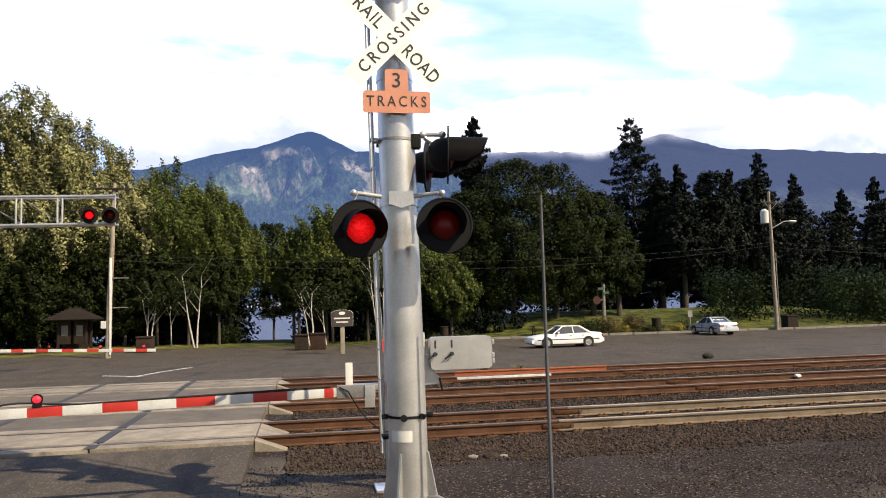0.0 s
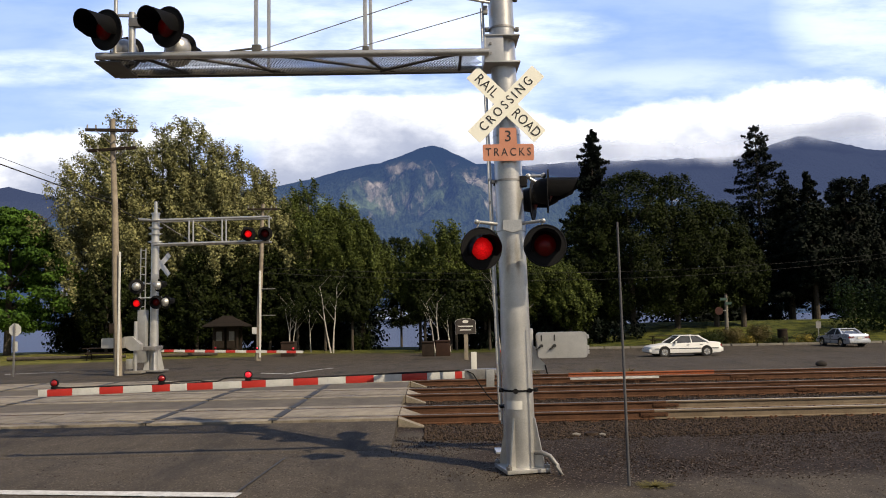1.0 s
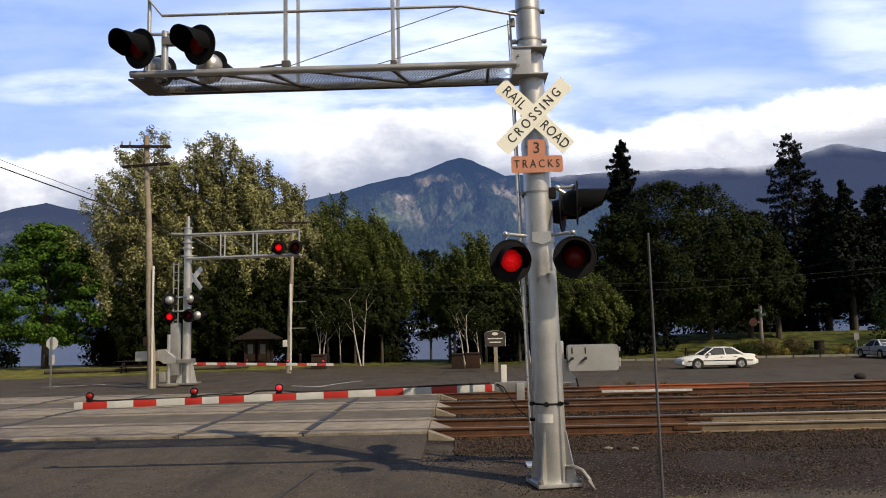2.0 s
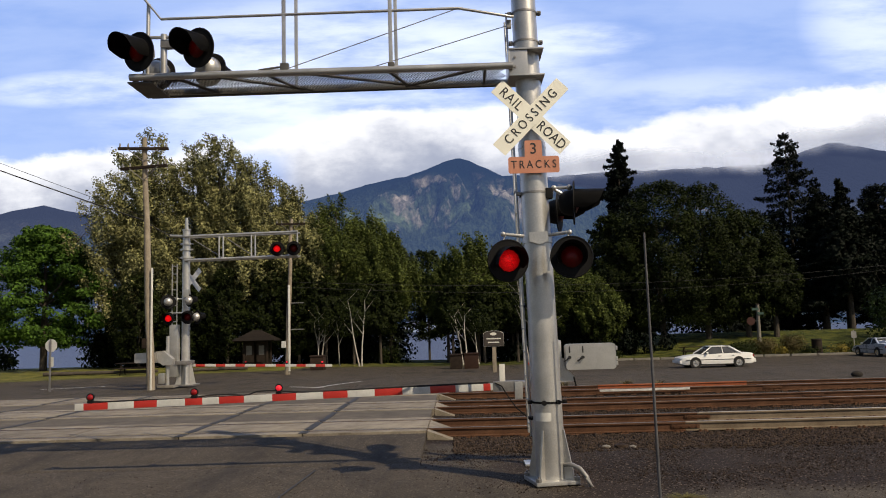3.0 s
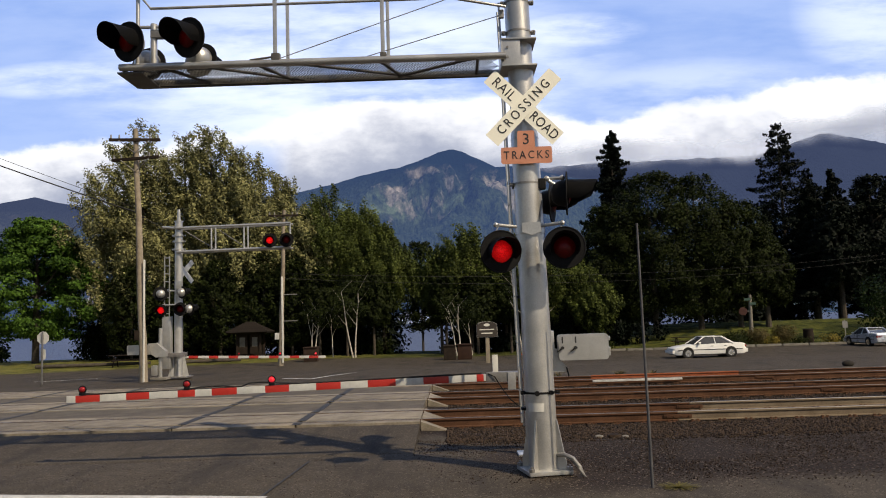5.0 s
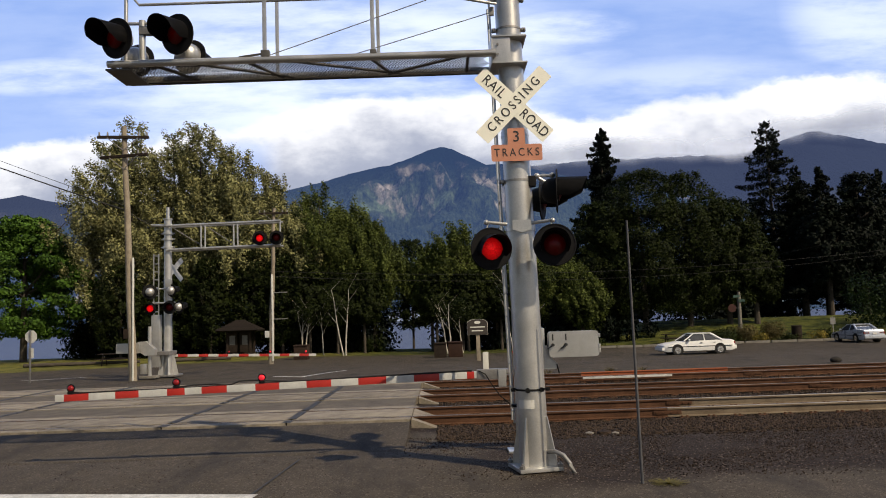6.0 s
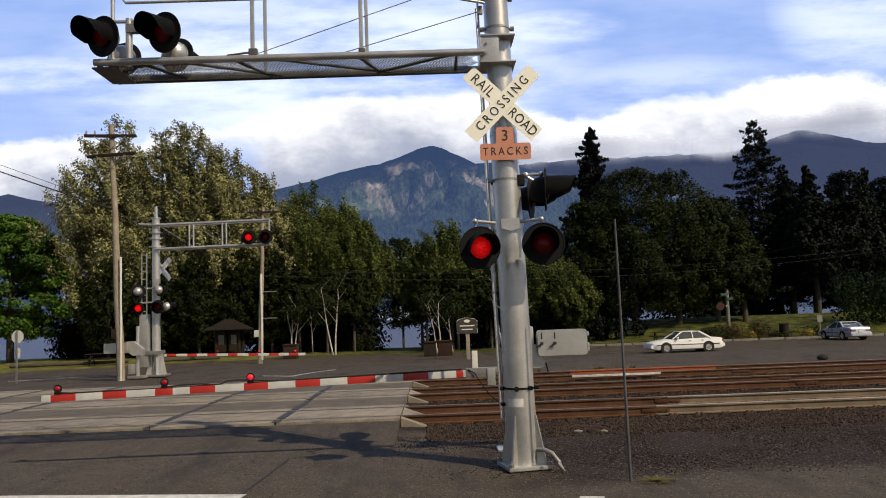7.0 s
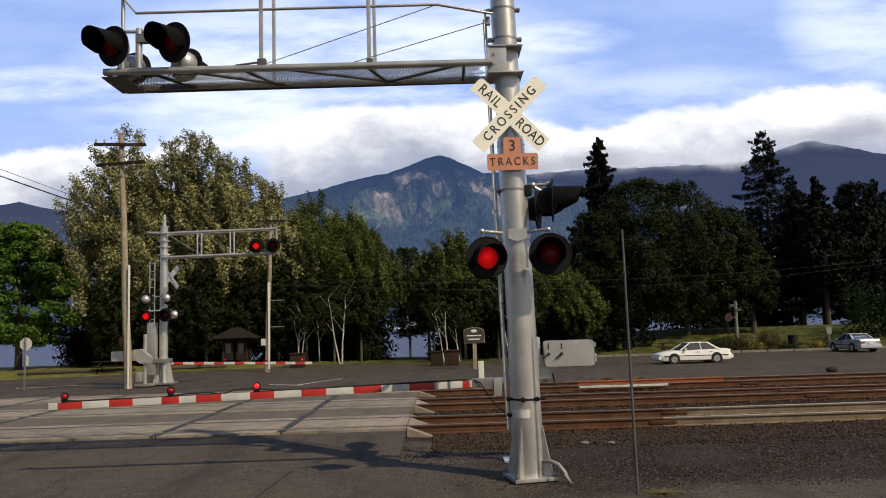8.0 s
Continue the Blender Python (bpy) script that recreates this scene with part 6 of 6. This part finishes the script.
def tuft(at, h, w, count, material, label, seed, name="ornamental_grass", category="plant", blade=0.03):
    """A tussock of arching blades."""
    rng = np.random.default_rng(seed)
    x, y = at
    a = rng.uniform(0, math.tau, count)
    out = np.stack([np.cos(a), np.sin(a), np.zeros(count)], -1)
    side = np.stack([-np.sin(a), np.cos(a), np.zeros(count)], -1) * blade
    r = rng.uniform(0.1, 1, count)[:, None] * w / 2
    up = np.array([0, 0, 1.0])
    hh = h * rng.uniform(0.6, 1.0, count)[:, None]
    p0 = out * r * 0.25
    p1 = out * r * 0.65 + up * hh * 0.7
    p2 = out * r * 1.15 + up * hh
    v = np.stack([p0 - side, p0 + side, p1 + side, p1 - side, p1 - side, p1 + side, p2 + side * 0.3, p2 - side * 0.3], 1).reshape(-1, 3)
    ob = new(name, raw_mesh(name, v, 4, material))
    ob.location = (x, y, float(ground_z(x, y)))
    tagged(ob, label, category, "parking lot planting")


def mound(at, h, w, count, material, label, seed):
    rng = np.random.default_rng(seed)
    cl = [(rng.uniform(-w / 3, w / 3), rng.uniform(-w / 4, w / 4), h * 0.5, w * 0.25, h * 0.5) for _ in range(6)]
    p, d = crown_points(cl, count, rng)
    p[:, 2] = np.maximum(p[:, 2], 0.02)
    ob = new("low_bush", raw_mesh("low_bush", leaf_quads(p, d, 0.13, rng), 4, material))
    ob.location = (*at, float(ground_z(*at)))
    tagged(ob, label, "bush", "parking lot planting")


mound((23.1, 58.8), 1.25, 2.4, 2600, REED, "tall dry ornamental grass beside the parking lot", 1)
mound((25.3, 58.9), 1.45, 2.2, 2600, REED, "tall dry ornamental grass beside the parking lot", 2)
mound((21.6, 58.6), 1.1, 2.4, 1500, LEAF_OAK, "green ornamental grass beside the parking lot", 3)
mound((20.8, 58.2), 0.9, 2.6, 900, LEAF_OAK, "low dark green bush beside the parking lot", 4)
mound((24.0, 57.6), 0.7, 1.2, 500, LEAF_GOLD, "small golden bush beside the parking lot", 5)
mound((28.3, 57.8), 0.75, 1.5, 600, LEAF_GOLD, "small golden bush beside the parking lot", 6)
mound((29.4, 58.4), 0.9, 1.4, 500, LEAF_OAK, "low dark green bush beside the parking lot", 7)
mound((26.4, 58.0), 0.6, 1.8, 500, LEAF_OAK, "low dark green bush beside the parking lot", 8)
mound((11.2, 57.4), 0.7, 1.8, 500, LEAF_OAK, "low dark green bush beside the parking lot", 9)
mound((8.8, 57.2), 0.6, 1.4, 400, LEAF_OAK, "low dark green bush beside the parking lot", 10)
for i, (x, y, n) in enumerate(((3.6, 27.0, 20), (5.8, 27.1, 26), (6.9, 26.9, 16))):
    tuft((x, y), 0.22, 0.9, 3 * n, DRY_WEED, "sparse dry weeds beside the rails", 40 + i, "dry_weed", "weed", 0.008)
tuft((2.66, 9.42), 0.03, 0.5, 170, leafy("yellow_weed", (0.07, 0.06, 0.015), (0.20, 0.17, 0.05)), "small yellowish weed in the gravel", 60, "small_weed", "weed", 0.008)


# ---- vehicles ----
def sedan(at, rz, paint, label, long=4.7, boot=0.92):
    """A four-door saloon, nose towards -x: lower body, cabin, glazing, wheels and lamps."""
    C = thing("car", at, label, "car", rz=rz)
    C.scale = (0.91, 0.91, 0.91)
    h = long / 2

    def loft(sections):
        bm = bmesh.new()
        last = None
        for x, pts in sections:
            row = [bm.verts.new((x, y, z)) for y, z in pts]
            if last:
                for i in range(len(row)):
                    bm.faces.new((last[i], last[(i + 1) % len(row)], row[(i + 1) % len(row)], row[i]))
            else:
                bm.faces.new(row[::-1])
            last = row
        bm.faces.new(last)
        bmesh.ops.recalc_face_normals(bm, faces=bm.faces)
        return bm

    def shell(w, lo, mid, hi):
        a = w / 2
        return [(-a * 0.96, lo), (-a, lo + 0.08), (-a, mid), (-a * 0.95, hi - 0.03), (-a * 0.80, hi), (a * 0.80, hi), (a * 0.95, hi - 0.03), (a, mid), (a, lo + 0.08), (a * 0.96, lo)]

    body = [(-h, shell(1.42, 0.30, 0.5, 0.62)), (-h + 0.10, shell(1.60, 0.22, 0.5, 0.68)), (-h + 0.55, shell(1.70, 0.20, 0.55, 0.76)), (-h + 1.35, shell(1.72, 0.20, 0.58, 0.86)),
            (0.0, shell(1.73, 0.20, 0.60, 0.90)), (h - 1.15, shell(1.72, 0.20, 0.60, boot)), (h - 0.30, shell(1.68, 0.22, 0.60, boot - 0.01)), (h - 0.06, shell(1.60, 0.26, 0.55, boot - 0.06)), (h, shell(1.50, 0.32, 0.52, boot - 0.16))]
    part("body", loft(body), paint, C)
    # glazed cabin, then roof skin and pillars over it
    wb, wt = 0.80, 0.60
    x1, x2, x3, x4 = -h + 1.30, -h + 2.0, h - 1.55, h - 0.86
    zt = 1.31
    glass = bmesh.new()
    v = [glass.verts.new(p) for p in ((x1, -wb, 0.86), (x2, -wt, zt), (x3, -wt, zt), (x4, -wb, 0.88), (x1, wb, 0.86), (x2, wt, zt), (x3, wt, zt), (x4, wb, 0.88))]
    for f in ((0, 1, 2, 3), (7, 6, 5, 4), (0, 4, 5, 1), (1, 5, 6, 2), (2, 6, 7, 3), (0, 3, 7, 4)):
        glass.faces.new([v[i] for i in f])
    bmesh.ops.recalc_face_normals(glass, faces=glass.faces)
    part("glazing", glass, CAR_GLASS, C, "dark tinted windows")
    part("roof", box(bmesh.new(), ((x2 + x3) / 2, 0, zt + 0.012), (x3 - x2 + 0.16, 2 * wt + 0.08, 0.05), bevel=0.02), paint, C)
    for s in (-1, 1):
        for a, b, r in (((x1, 0.86), (x2, zt), 0.035), ((x3, zt), (x4, 0.88), 0.075), (((x1 + x4) / 2 + 0.12, 0.88), ((x2 + x3) / 2 + 0.1, zt), 0.032)):
            part("pillar", rod(bmesh.new(), (a[0], s * (wb if a[1] < 1 else wt), a[1]), (b[0], s * (wb if b[1] < 1 else wt), b[1]), r, seg=8), paint, C)
        part("trim_strip", box(bmesh.new(), (0, s * 0.868, 0.52), (long - 0.5, 0.012, 0.045)), RUBBER, C)
        part("sill", box(bmesh.new(), (0, s * 0.84, 0.215), (long - 1.9, 0.06, 0.06)), RUBBER, C)
        part("wing_mirror", box(bmesh.new(), (x1 + 0.32, s * 0.93, 0.95), (0.10, 0.16, 0.11), bevel=0.02), paint, C)
        part("headlamp", box(bmesh.new(), (-h + 0.07, s * 0.56, 0.58), (0.08, 0.40, 0.12), bevel=0.015), HEADLAMP, C)
        part("tail_lamp", box(bmesh.new(), (h - 0.05, s * 0.58, 0.70), (0.10, 0.42, 0.15), bevel=0.015), TAIL, C)
        for i, z in enumerate((0.70,)):
            part("door_handle", box(bmesh.new(), (0.1, s * 0.868, 0.74), (0.16, 0.02, 0.03)), RUBBER, C)
            part("door_handle", box(bmesh.new(), (0.95, s * 0.866, 0.75), (0.16, 0.02, 0.03)), RUBBER, C)
        for x in (-h + 0.88, h - 1.02):
            part("wheel_arch", rod(bmesh.new(), (x, s * 0.60, 0.33), (x, s * 0.869, 0.33), 0.365, seg=28), RUBBER, C)
            w = part("wheel", rod(bmesh.new(), (x, s * 0.66, 0.305), (x, s * 0.872, 0.305), 0.305, seg=28), RUBBER, C)
            bm = rod(bmesh.new(), (x, s * 0.80, 0.305), (x, s * 0.884, 0.305), 0.205, seg=24)
            part("rim", bm, CHROME, w)
            part("hub_cap", rod(bmesh.new(), (x, s * 0.86, 0.305), (x, s * 0.892, 0.305), 0.06, seg=12), STEEL, w)
    part("front_bumper", box(bmesh.new(), (-h - 0.02, 0, 0.40), (0.16, 1.56, 0.20), bevel=0.04), paint, C)
    part("rear_bumper", box(bmesh.new(), (h + 0.01, 0, 0.42), (0.16, 1.60, 0.24), bevel=0.04), paint, C)
    part("number_plate", box(bmesh.new(), (h + 0.045, 0, 0.66), (0.02, 0.32, 0.15)), CREAM, C, "plain pale plate")
    return C


sedan((14.75, 45.0, float(ground_z(14.75, 45.0))), 2, CAR_WHITE, "white four-door saloon car on the parking lot", 4.65)
sedan((28.7, 53.0, float(ground_z(28.7, 53.0)) + 0.01), -88, CAR_SILVER, "silver-blue saloon car parked beside the lawn", 4.45, 0.98)


# ---- park things ----
def kiosk():
    K = thing("information_kiosk", (-15.2, 56.5, float(ground_z(-15.2, 56.5))), "small dark wooden kiosk with a shingled hip roof", "kiosk")
    K.scale = (1.0, 1.0, 1.13)
    for x in (-0.85, 0.85):
        for y in (-0.6, 0.6):
            part("post", box(bmesh.new(), (x, y, 0.95), (0.14, 0.14, 1.9), bevel=0.01), DARK_WOOD, K)
    for x in (-0.46, 0.46):
        part("notice_panel", box(bmesh.new(), (x, -0.58, 1.0), (0.72, 0.06, 1.35), bevel=0.01), DARK_WOOD, K)
        part("notice_sheet", box(bmesh.new(), (x, -0.616, 1.1), (0.40, 0.008, 0.6)), KERB, K, "faded notice")
    part("wall", box(bmesh.new(), (0, 0.1, 0.95), (1.6, 0.12, 1.8)), DARK_WOOD, K)
    bm = bmesh.new()
    v = [bm.verts.new(p) for p in ((-1.55, -1.2, 1.75), (1.55, -1.2, 1.75), (1.55, 1.2, 1.75), (-1.55, 1.2, 1.75), (-0.25, 0, 2.42), (0.25, 0, 2.42), (-1.5, -1.15, 1.66), (1.5, -1.15, 1.66), (1.5, 1.15, 1.66), (-1.5, 1.15, 1.66))]
    for f in ((0, 1, 5, 4), (1, 2, 5), (2, 3, 4, 5), (3, 0, 4), (6, 7, 1, 0), (7, 8, 2, 1), (8, 9, 3, 2), (9, 6, 0, 3), (9, 8, 7, 6)):
        bm.faces.new([v[i] for i in f])
    roof = part("roof", bm, SHINGLE, K, "brown shingled hip roof", smooth=False)
    for i in range(7):
        t = i / 7
        w = 3.1 * (1 - t) + 0.5 * t
        part("shingle_course", box(bmesh.new(), (0, -1.2 * (1 - t) - 0.02, 1.785 + 0.67 * t), (w - 0.1, 0.22, 0.02), rx=radians(29)), SHINGLE, roof)


def park_sign():
    P = thing("park_sign", (1.95, 45.6, float(ground_z(1.95, 45.6))), "dark brown park name sign on a timber post", "sign")
    P.scale = (0.84, 0.84, 0.90)
    part("post", box(bmesh.new(), (0.02, 0.05, 0.85), (0.28, 0.2, 1.9), bevel=0.02), POLE_WOOD, P)
    top = [(-0.72, 0), (0.72, 0), (0.72, 0.80)] + [(0.72 * math.cos(radians(a)) * 0.98, 0.80 + 0.22 * math.sin(radians(a))) for a in range(20, 161, 20)] + [(-0.72, 0.80)]
    b = part("board", slab(bmesh.new(), top, 0.08, Matrix.Translation((0, -0.1, 1.72))), PLAQUE, P)
    rim = [(x * 1.025, z * 1.025 - 0.012) for x, z in top]
    part("rim", slab(bmesh.new(), rim, 0.05, Matrix.Translation((0, -0.08, 1.72))), CREAM, b, "pale edge")
    bm = rod(bmesh.new(), (0, -0.106, 2.53), (0, -0.1, 2.53), 0.1, seg=20)
    bm.transform(Matrix.Translation((0, 0, 2.53)) @ Matrix.Diagonal((2.2, 1, 1.0, 1)) @ Matrix.Translation((0, 0, -2.53)))
    part("emblem", bm, CREAM, b, "pale oval emblem")
    for z, w in ((2.22, 1.05), (1.98, 0.80)):
        part("text_bar", box(bmesh.new(), (0, -0.104, z), (w, 0.008, 0.075)), CREAM, b, "illegible line of pale lettering")


def picnic_table(at, rz, label):
    T = thing("picnic_table", (*at, float(ground_z(*at))), label, "picnic table", "picnic tables", rz=rz)
    for i in range(5):
        part("top_plank", box(bmesh.new(), (0, -0.32 + i * 0.16, 0.75), (2.4, 0.145, 0.045), bevel=0.006), DARK_WOOD, T)
    for s in (-1, 1):
        for k in (0.0, 0.15):
            part("bench_plank", box(bmesh.new(), (0, s * (0.68 + k), 0.44), (2.4, 0.14, 0.045), bevel=0.006), DARK_WOOD, T)
        part("bench_bearer", box(bmesh.new(), (s * 0.85, 0, 0.40), (0.06, 1.6, 0.09)), DARK_WOOD, T)
        for e in (-1, 1):
            part("leg", box(bmesh.new(), (s * 0.85, e * 0.4, 0.37), (0.06, 0.09, 0.86), rx=radians(28 * e)), DARK_WOOD, T)


def bin_box(at, w, h, material, label, name="waste_bin", round_=False):
    B = thing(name, (*at, float(ground_z(*at))), label, "bin")
    if round_:
        part("drum", rod(bmesh.new(), (0, 0, 0), (0, 0, h), w * 0.5, w * 0.48, 20), material, B)
        part("lid", rod(bmesh.new(), (0, 0, h), (0, 0, h + 0.06), w * 0.54, w * 0.5, 20), DARK_WOOD, B)
    else:
        part("body", box(bmesh.new(), (0, 0, h / 2), (w, 0.9, h), bevel=0.02), material, B)
        part("lid", box(bmesh.new(), (0, -0.02, h + 0.03), (w + 0.06, 0.98, 0.08), bevel=0.02), material, B)


def road_sign(at, height, shape, label, material, face_rz=0.0, r=0.38):
    P = thing("road_sign", (*at, float(ground_z(*at))), label, "road sign", rz=face_rz)
    part("post", box(bmesh.new(), (0, 0, height / 2), (0.06, 0.05, height), bevel=0.004), STEEL, P)
    pts = [(r * math.cos(radians(22.5 + 45 * i)), r * math.sin(radians(22.5 + 45 * i))) for i in range(8)] if shape == "octagon" else rounded(r * 1.2, r * 1.6, 0.04)
    b = part("plate", slab(bmesh.new(), pts, 0.004, Matrix.Translation((0, -0.04, height - r))), material, P)
    return P


kiosk()
park_sign()
picnic_table((-21.3, 49.5), 8, "weathered brown picnic table on the lawn")
picnic_table((17.9, 58.6), -6, "weathered brown picnic table beside the parking lot")
bin_box((-0.35, 50.5), 0.8, 0.9, DARK_WOOD, "dark brown bin enclosure behind the park sign", "bin_enclosure")
bin_box((0.65, 50.8), 0.95, 0.95, surface("brown_steel", (0.022, 0.010, 0.007), (0.038, 0.019, 0.012), 4.0, 0.7), "rusty brown waste container behind the park sign", "waste_container")
bin_box((27.0, 58.4), 0.75, 1.05, DARK_WOOD, "brown park litter bin", round_=True)
bin_box((9.8, 57.0), 0.6, 0.95, DARK_WOOD, "brown park litter bin", round_=True)
bin_box((37.6, 57.0), 0.9, 1.0, DARK_WOOD, "brown utility box beside the pole", "utility_box")
bin_box((-9.6, 50.8), 0.9, 0.9, surface("faded_brown", (0.022, 0.013, 0.009), (0.042, 0.026, 0.018), 4.0, 0.8), "low brown cabinet behind the gate", "utility_box")
BARE_ALU = surface("bare_aluminium", (0.42, 0.42, 0.40), (0.58, 0.58, 0.56), 5.0, 0.55)
back = road_sign((-17.25, 31.6), 2.2, "octagon", "octagonal road sign seen from its bare grey back", BARE_ALU, 175, 0.28)
part("plate_below", slab(bmesh.new(), rounded(0.24, 0.42, 0.03), 0.004, Matrix.Translation((0, -0.05, 1.24))), BARE_ALU, back)
road_sign((28.9, 56.6), 1.75, "square", "small square parking sign on a post", STEEL, 0, 0.32)
post = thing("sign_post", (23.9, 61.5, float(ground_z(23.9, 61.5))), "pale weathered timber post with small faded green plates", "sign post")
part("post", rod(bmesh.new(), (0, 0, -0.2), (0.05, 0, 3.55), 0.17, 0.13, 12), KERB, post, "pale weathered timber post")
part("post_cap", rod(bmesh.new(), (0.05, 0, 3.55), (0.05, 0, 3.63), 0.15, 0.09, 12), DARK_WOOD, post)
FADED_GREEN = surface("faded_green_plate", (0.025, 0.055, 0.045), (0.06, 0.10, 0.085), 5.0, 0.6)
for x, z, w in ((-0.22, 3.2, 0.55), (0.18, 2.85, 0.5)):
    part("name_plate", slab(bmesh.new(), rounded(w, 0.20, 0.02, 2), 0.02, Matrix.Translation((x, -0.20, z))), FADED_GREEN, post, "faded green plate")
part("round_plate", rod(bmesh.new(), (-0.62, -0.19, 2.25), (-0.62, -0.17, 2.25), 0.33, seg=24), surface("dull_red_plate", (0.035, 0.015, 0.012), (0.06, 0.025, 0.02), 5.0, 0.6), post, "dull red round plate")
part("plate_bracket", rod(bmesh.new(), (-0.62, -0.16, 2.25), (0.0, -0.1, 2.25), 0.025, seg=8), STEEL, post)
hyd = thing("fire_hydrant", (4.2, 46.0, float(ground_z(4.2, 46.0))), "red fire hydrant beside the park entrance", "fire hydrant")
bm = rod(bmesh.new(), (0, 0, 0), (0, 0, 0.62), 0.13, 0.12, 16)
ball(bm, (0, 0, 0.64), 0.13, 2)
rod(bm, (-0.2, 0, 0.45), (0.2, 0, 0.45), 0.06, seg=10)
part("barrel", bm, HYDRANT, hyd)

# driftwood logs that edge the lawn, and the kerb of the parking lot
for a, b in (((-27.5, 49.6), (-20.2, 50.3)), ((-19.6, 50.2), (-14.5, 51.4))):
    L0, L1 = Vector((*a, float(ground_z(*a)) + 0.16)), Vector((*b, float(ground_z(*b)) + 0.16))
    solid("edging_log", rod(bmesh.new(), L0, L1, 0.13, 0.10, 10), BARK, label="long weathered log edging the lawn", category="log", group="lawn logs")
for i in range(26):
    x = 6.0 + i * 1.9
    bm = box(bmesh.new(), (0, 0, 0.05), (1.84, 0.18, 0.22), bevel=0.02)
    solid("kerb", bm, KERB, (x, 56.3 + 0.15 * math.sin(i), float(ground_z(x, 56.3))), "pale concrete kerb of the parking lot", "kerb", "parking lot kerbs", "structure")
bm = ball(bmesh.new(), (0, 0, 0.09), 0.17, 2, (1.3, 0.8, 0.75))
solid("boulder", bm, surface("dark_boulder", (0.015, 0.013, 0.012), (0.04, 0.035, 0.03), 6.0, 0.9, 0.0, 0.4), (14.3, 28.0, 0), "dark rounded boulder beside the tracks", "boulder")
for x, y, s, m in ((2.75, 13.6, 0.11, STONE), (2.5, 13.65, 0.07, KERB), (2.95, 13.6, 0.06, KERB), (12.9, 20.9, 0.09, CREAM)):
    bm = ball(bmesh.new(), (0, 0, s * 0.25), s, 1, (1.3, 0.9, 0.6))
    solid("broken_rubble", bm, m, (x, y, float(ground_z(x, y)) + (0.1 if m is CREAM else 0)), "pale lump of broken concrete beside the rails", "rubble")
# a loose length of freshly rusted rail by the siding; an added white strip stands for paint on a rail
bm = rail_mesh(-2.3, 2.5, False)
solid("loose_rail", bm, RED_RUST, (6.7, 24.98, 0.01), "loose length of bright orange rusted rail", "rail", rz=0.4)
bm = box(bmesh.new(), (0, 0, 0), (2.75, 0.05, 0.065), bevel=0.01)
solid("rail_paint_strip", bm, PAINT_LINE, (5.58, 23.58, 0.115), "white strip added against the rail to stand for paint on it", "board", rz=0.3)
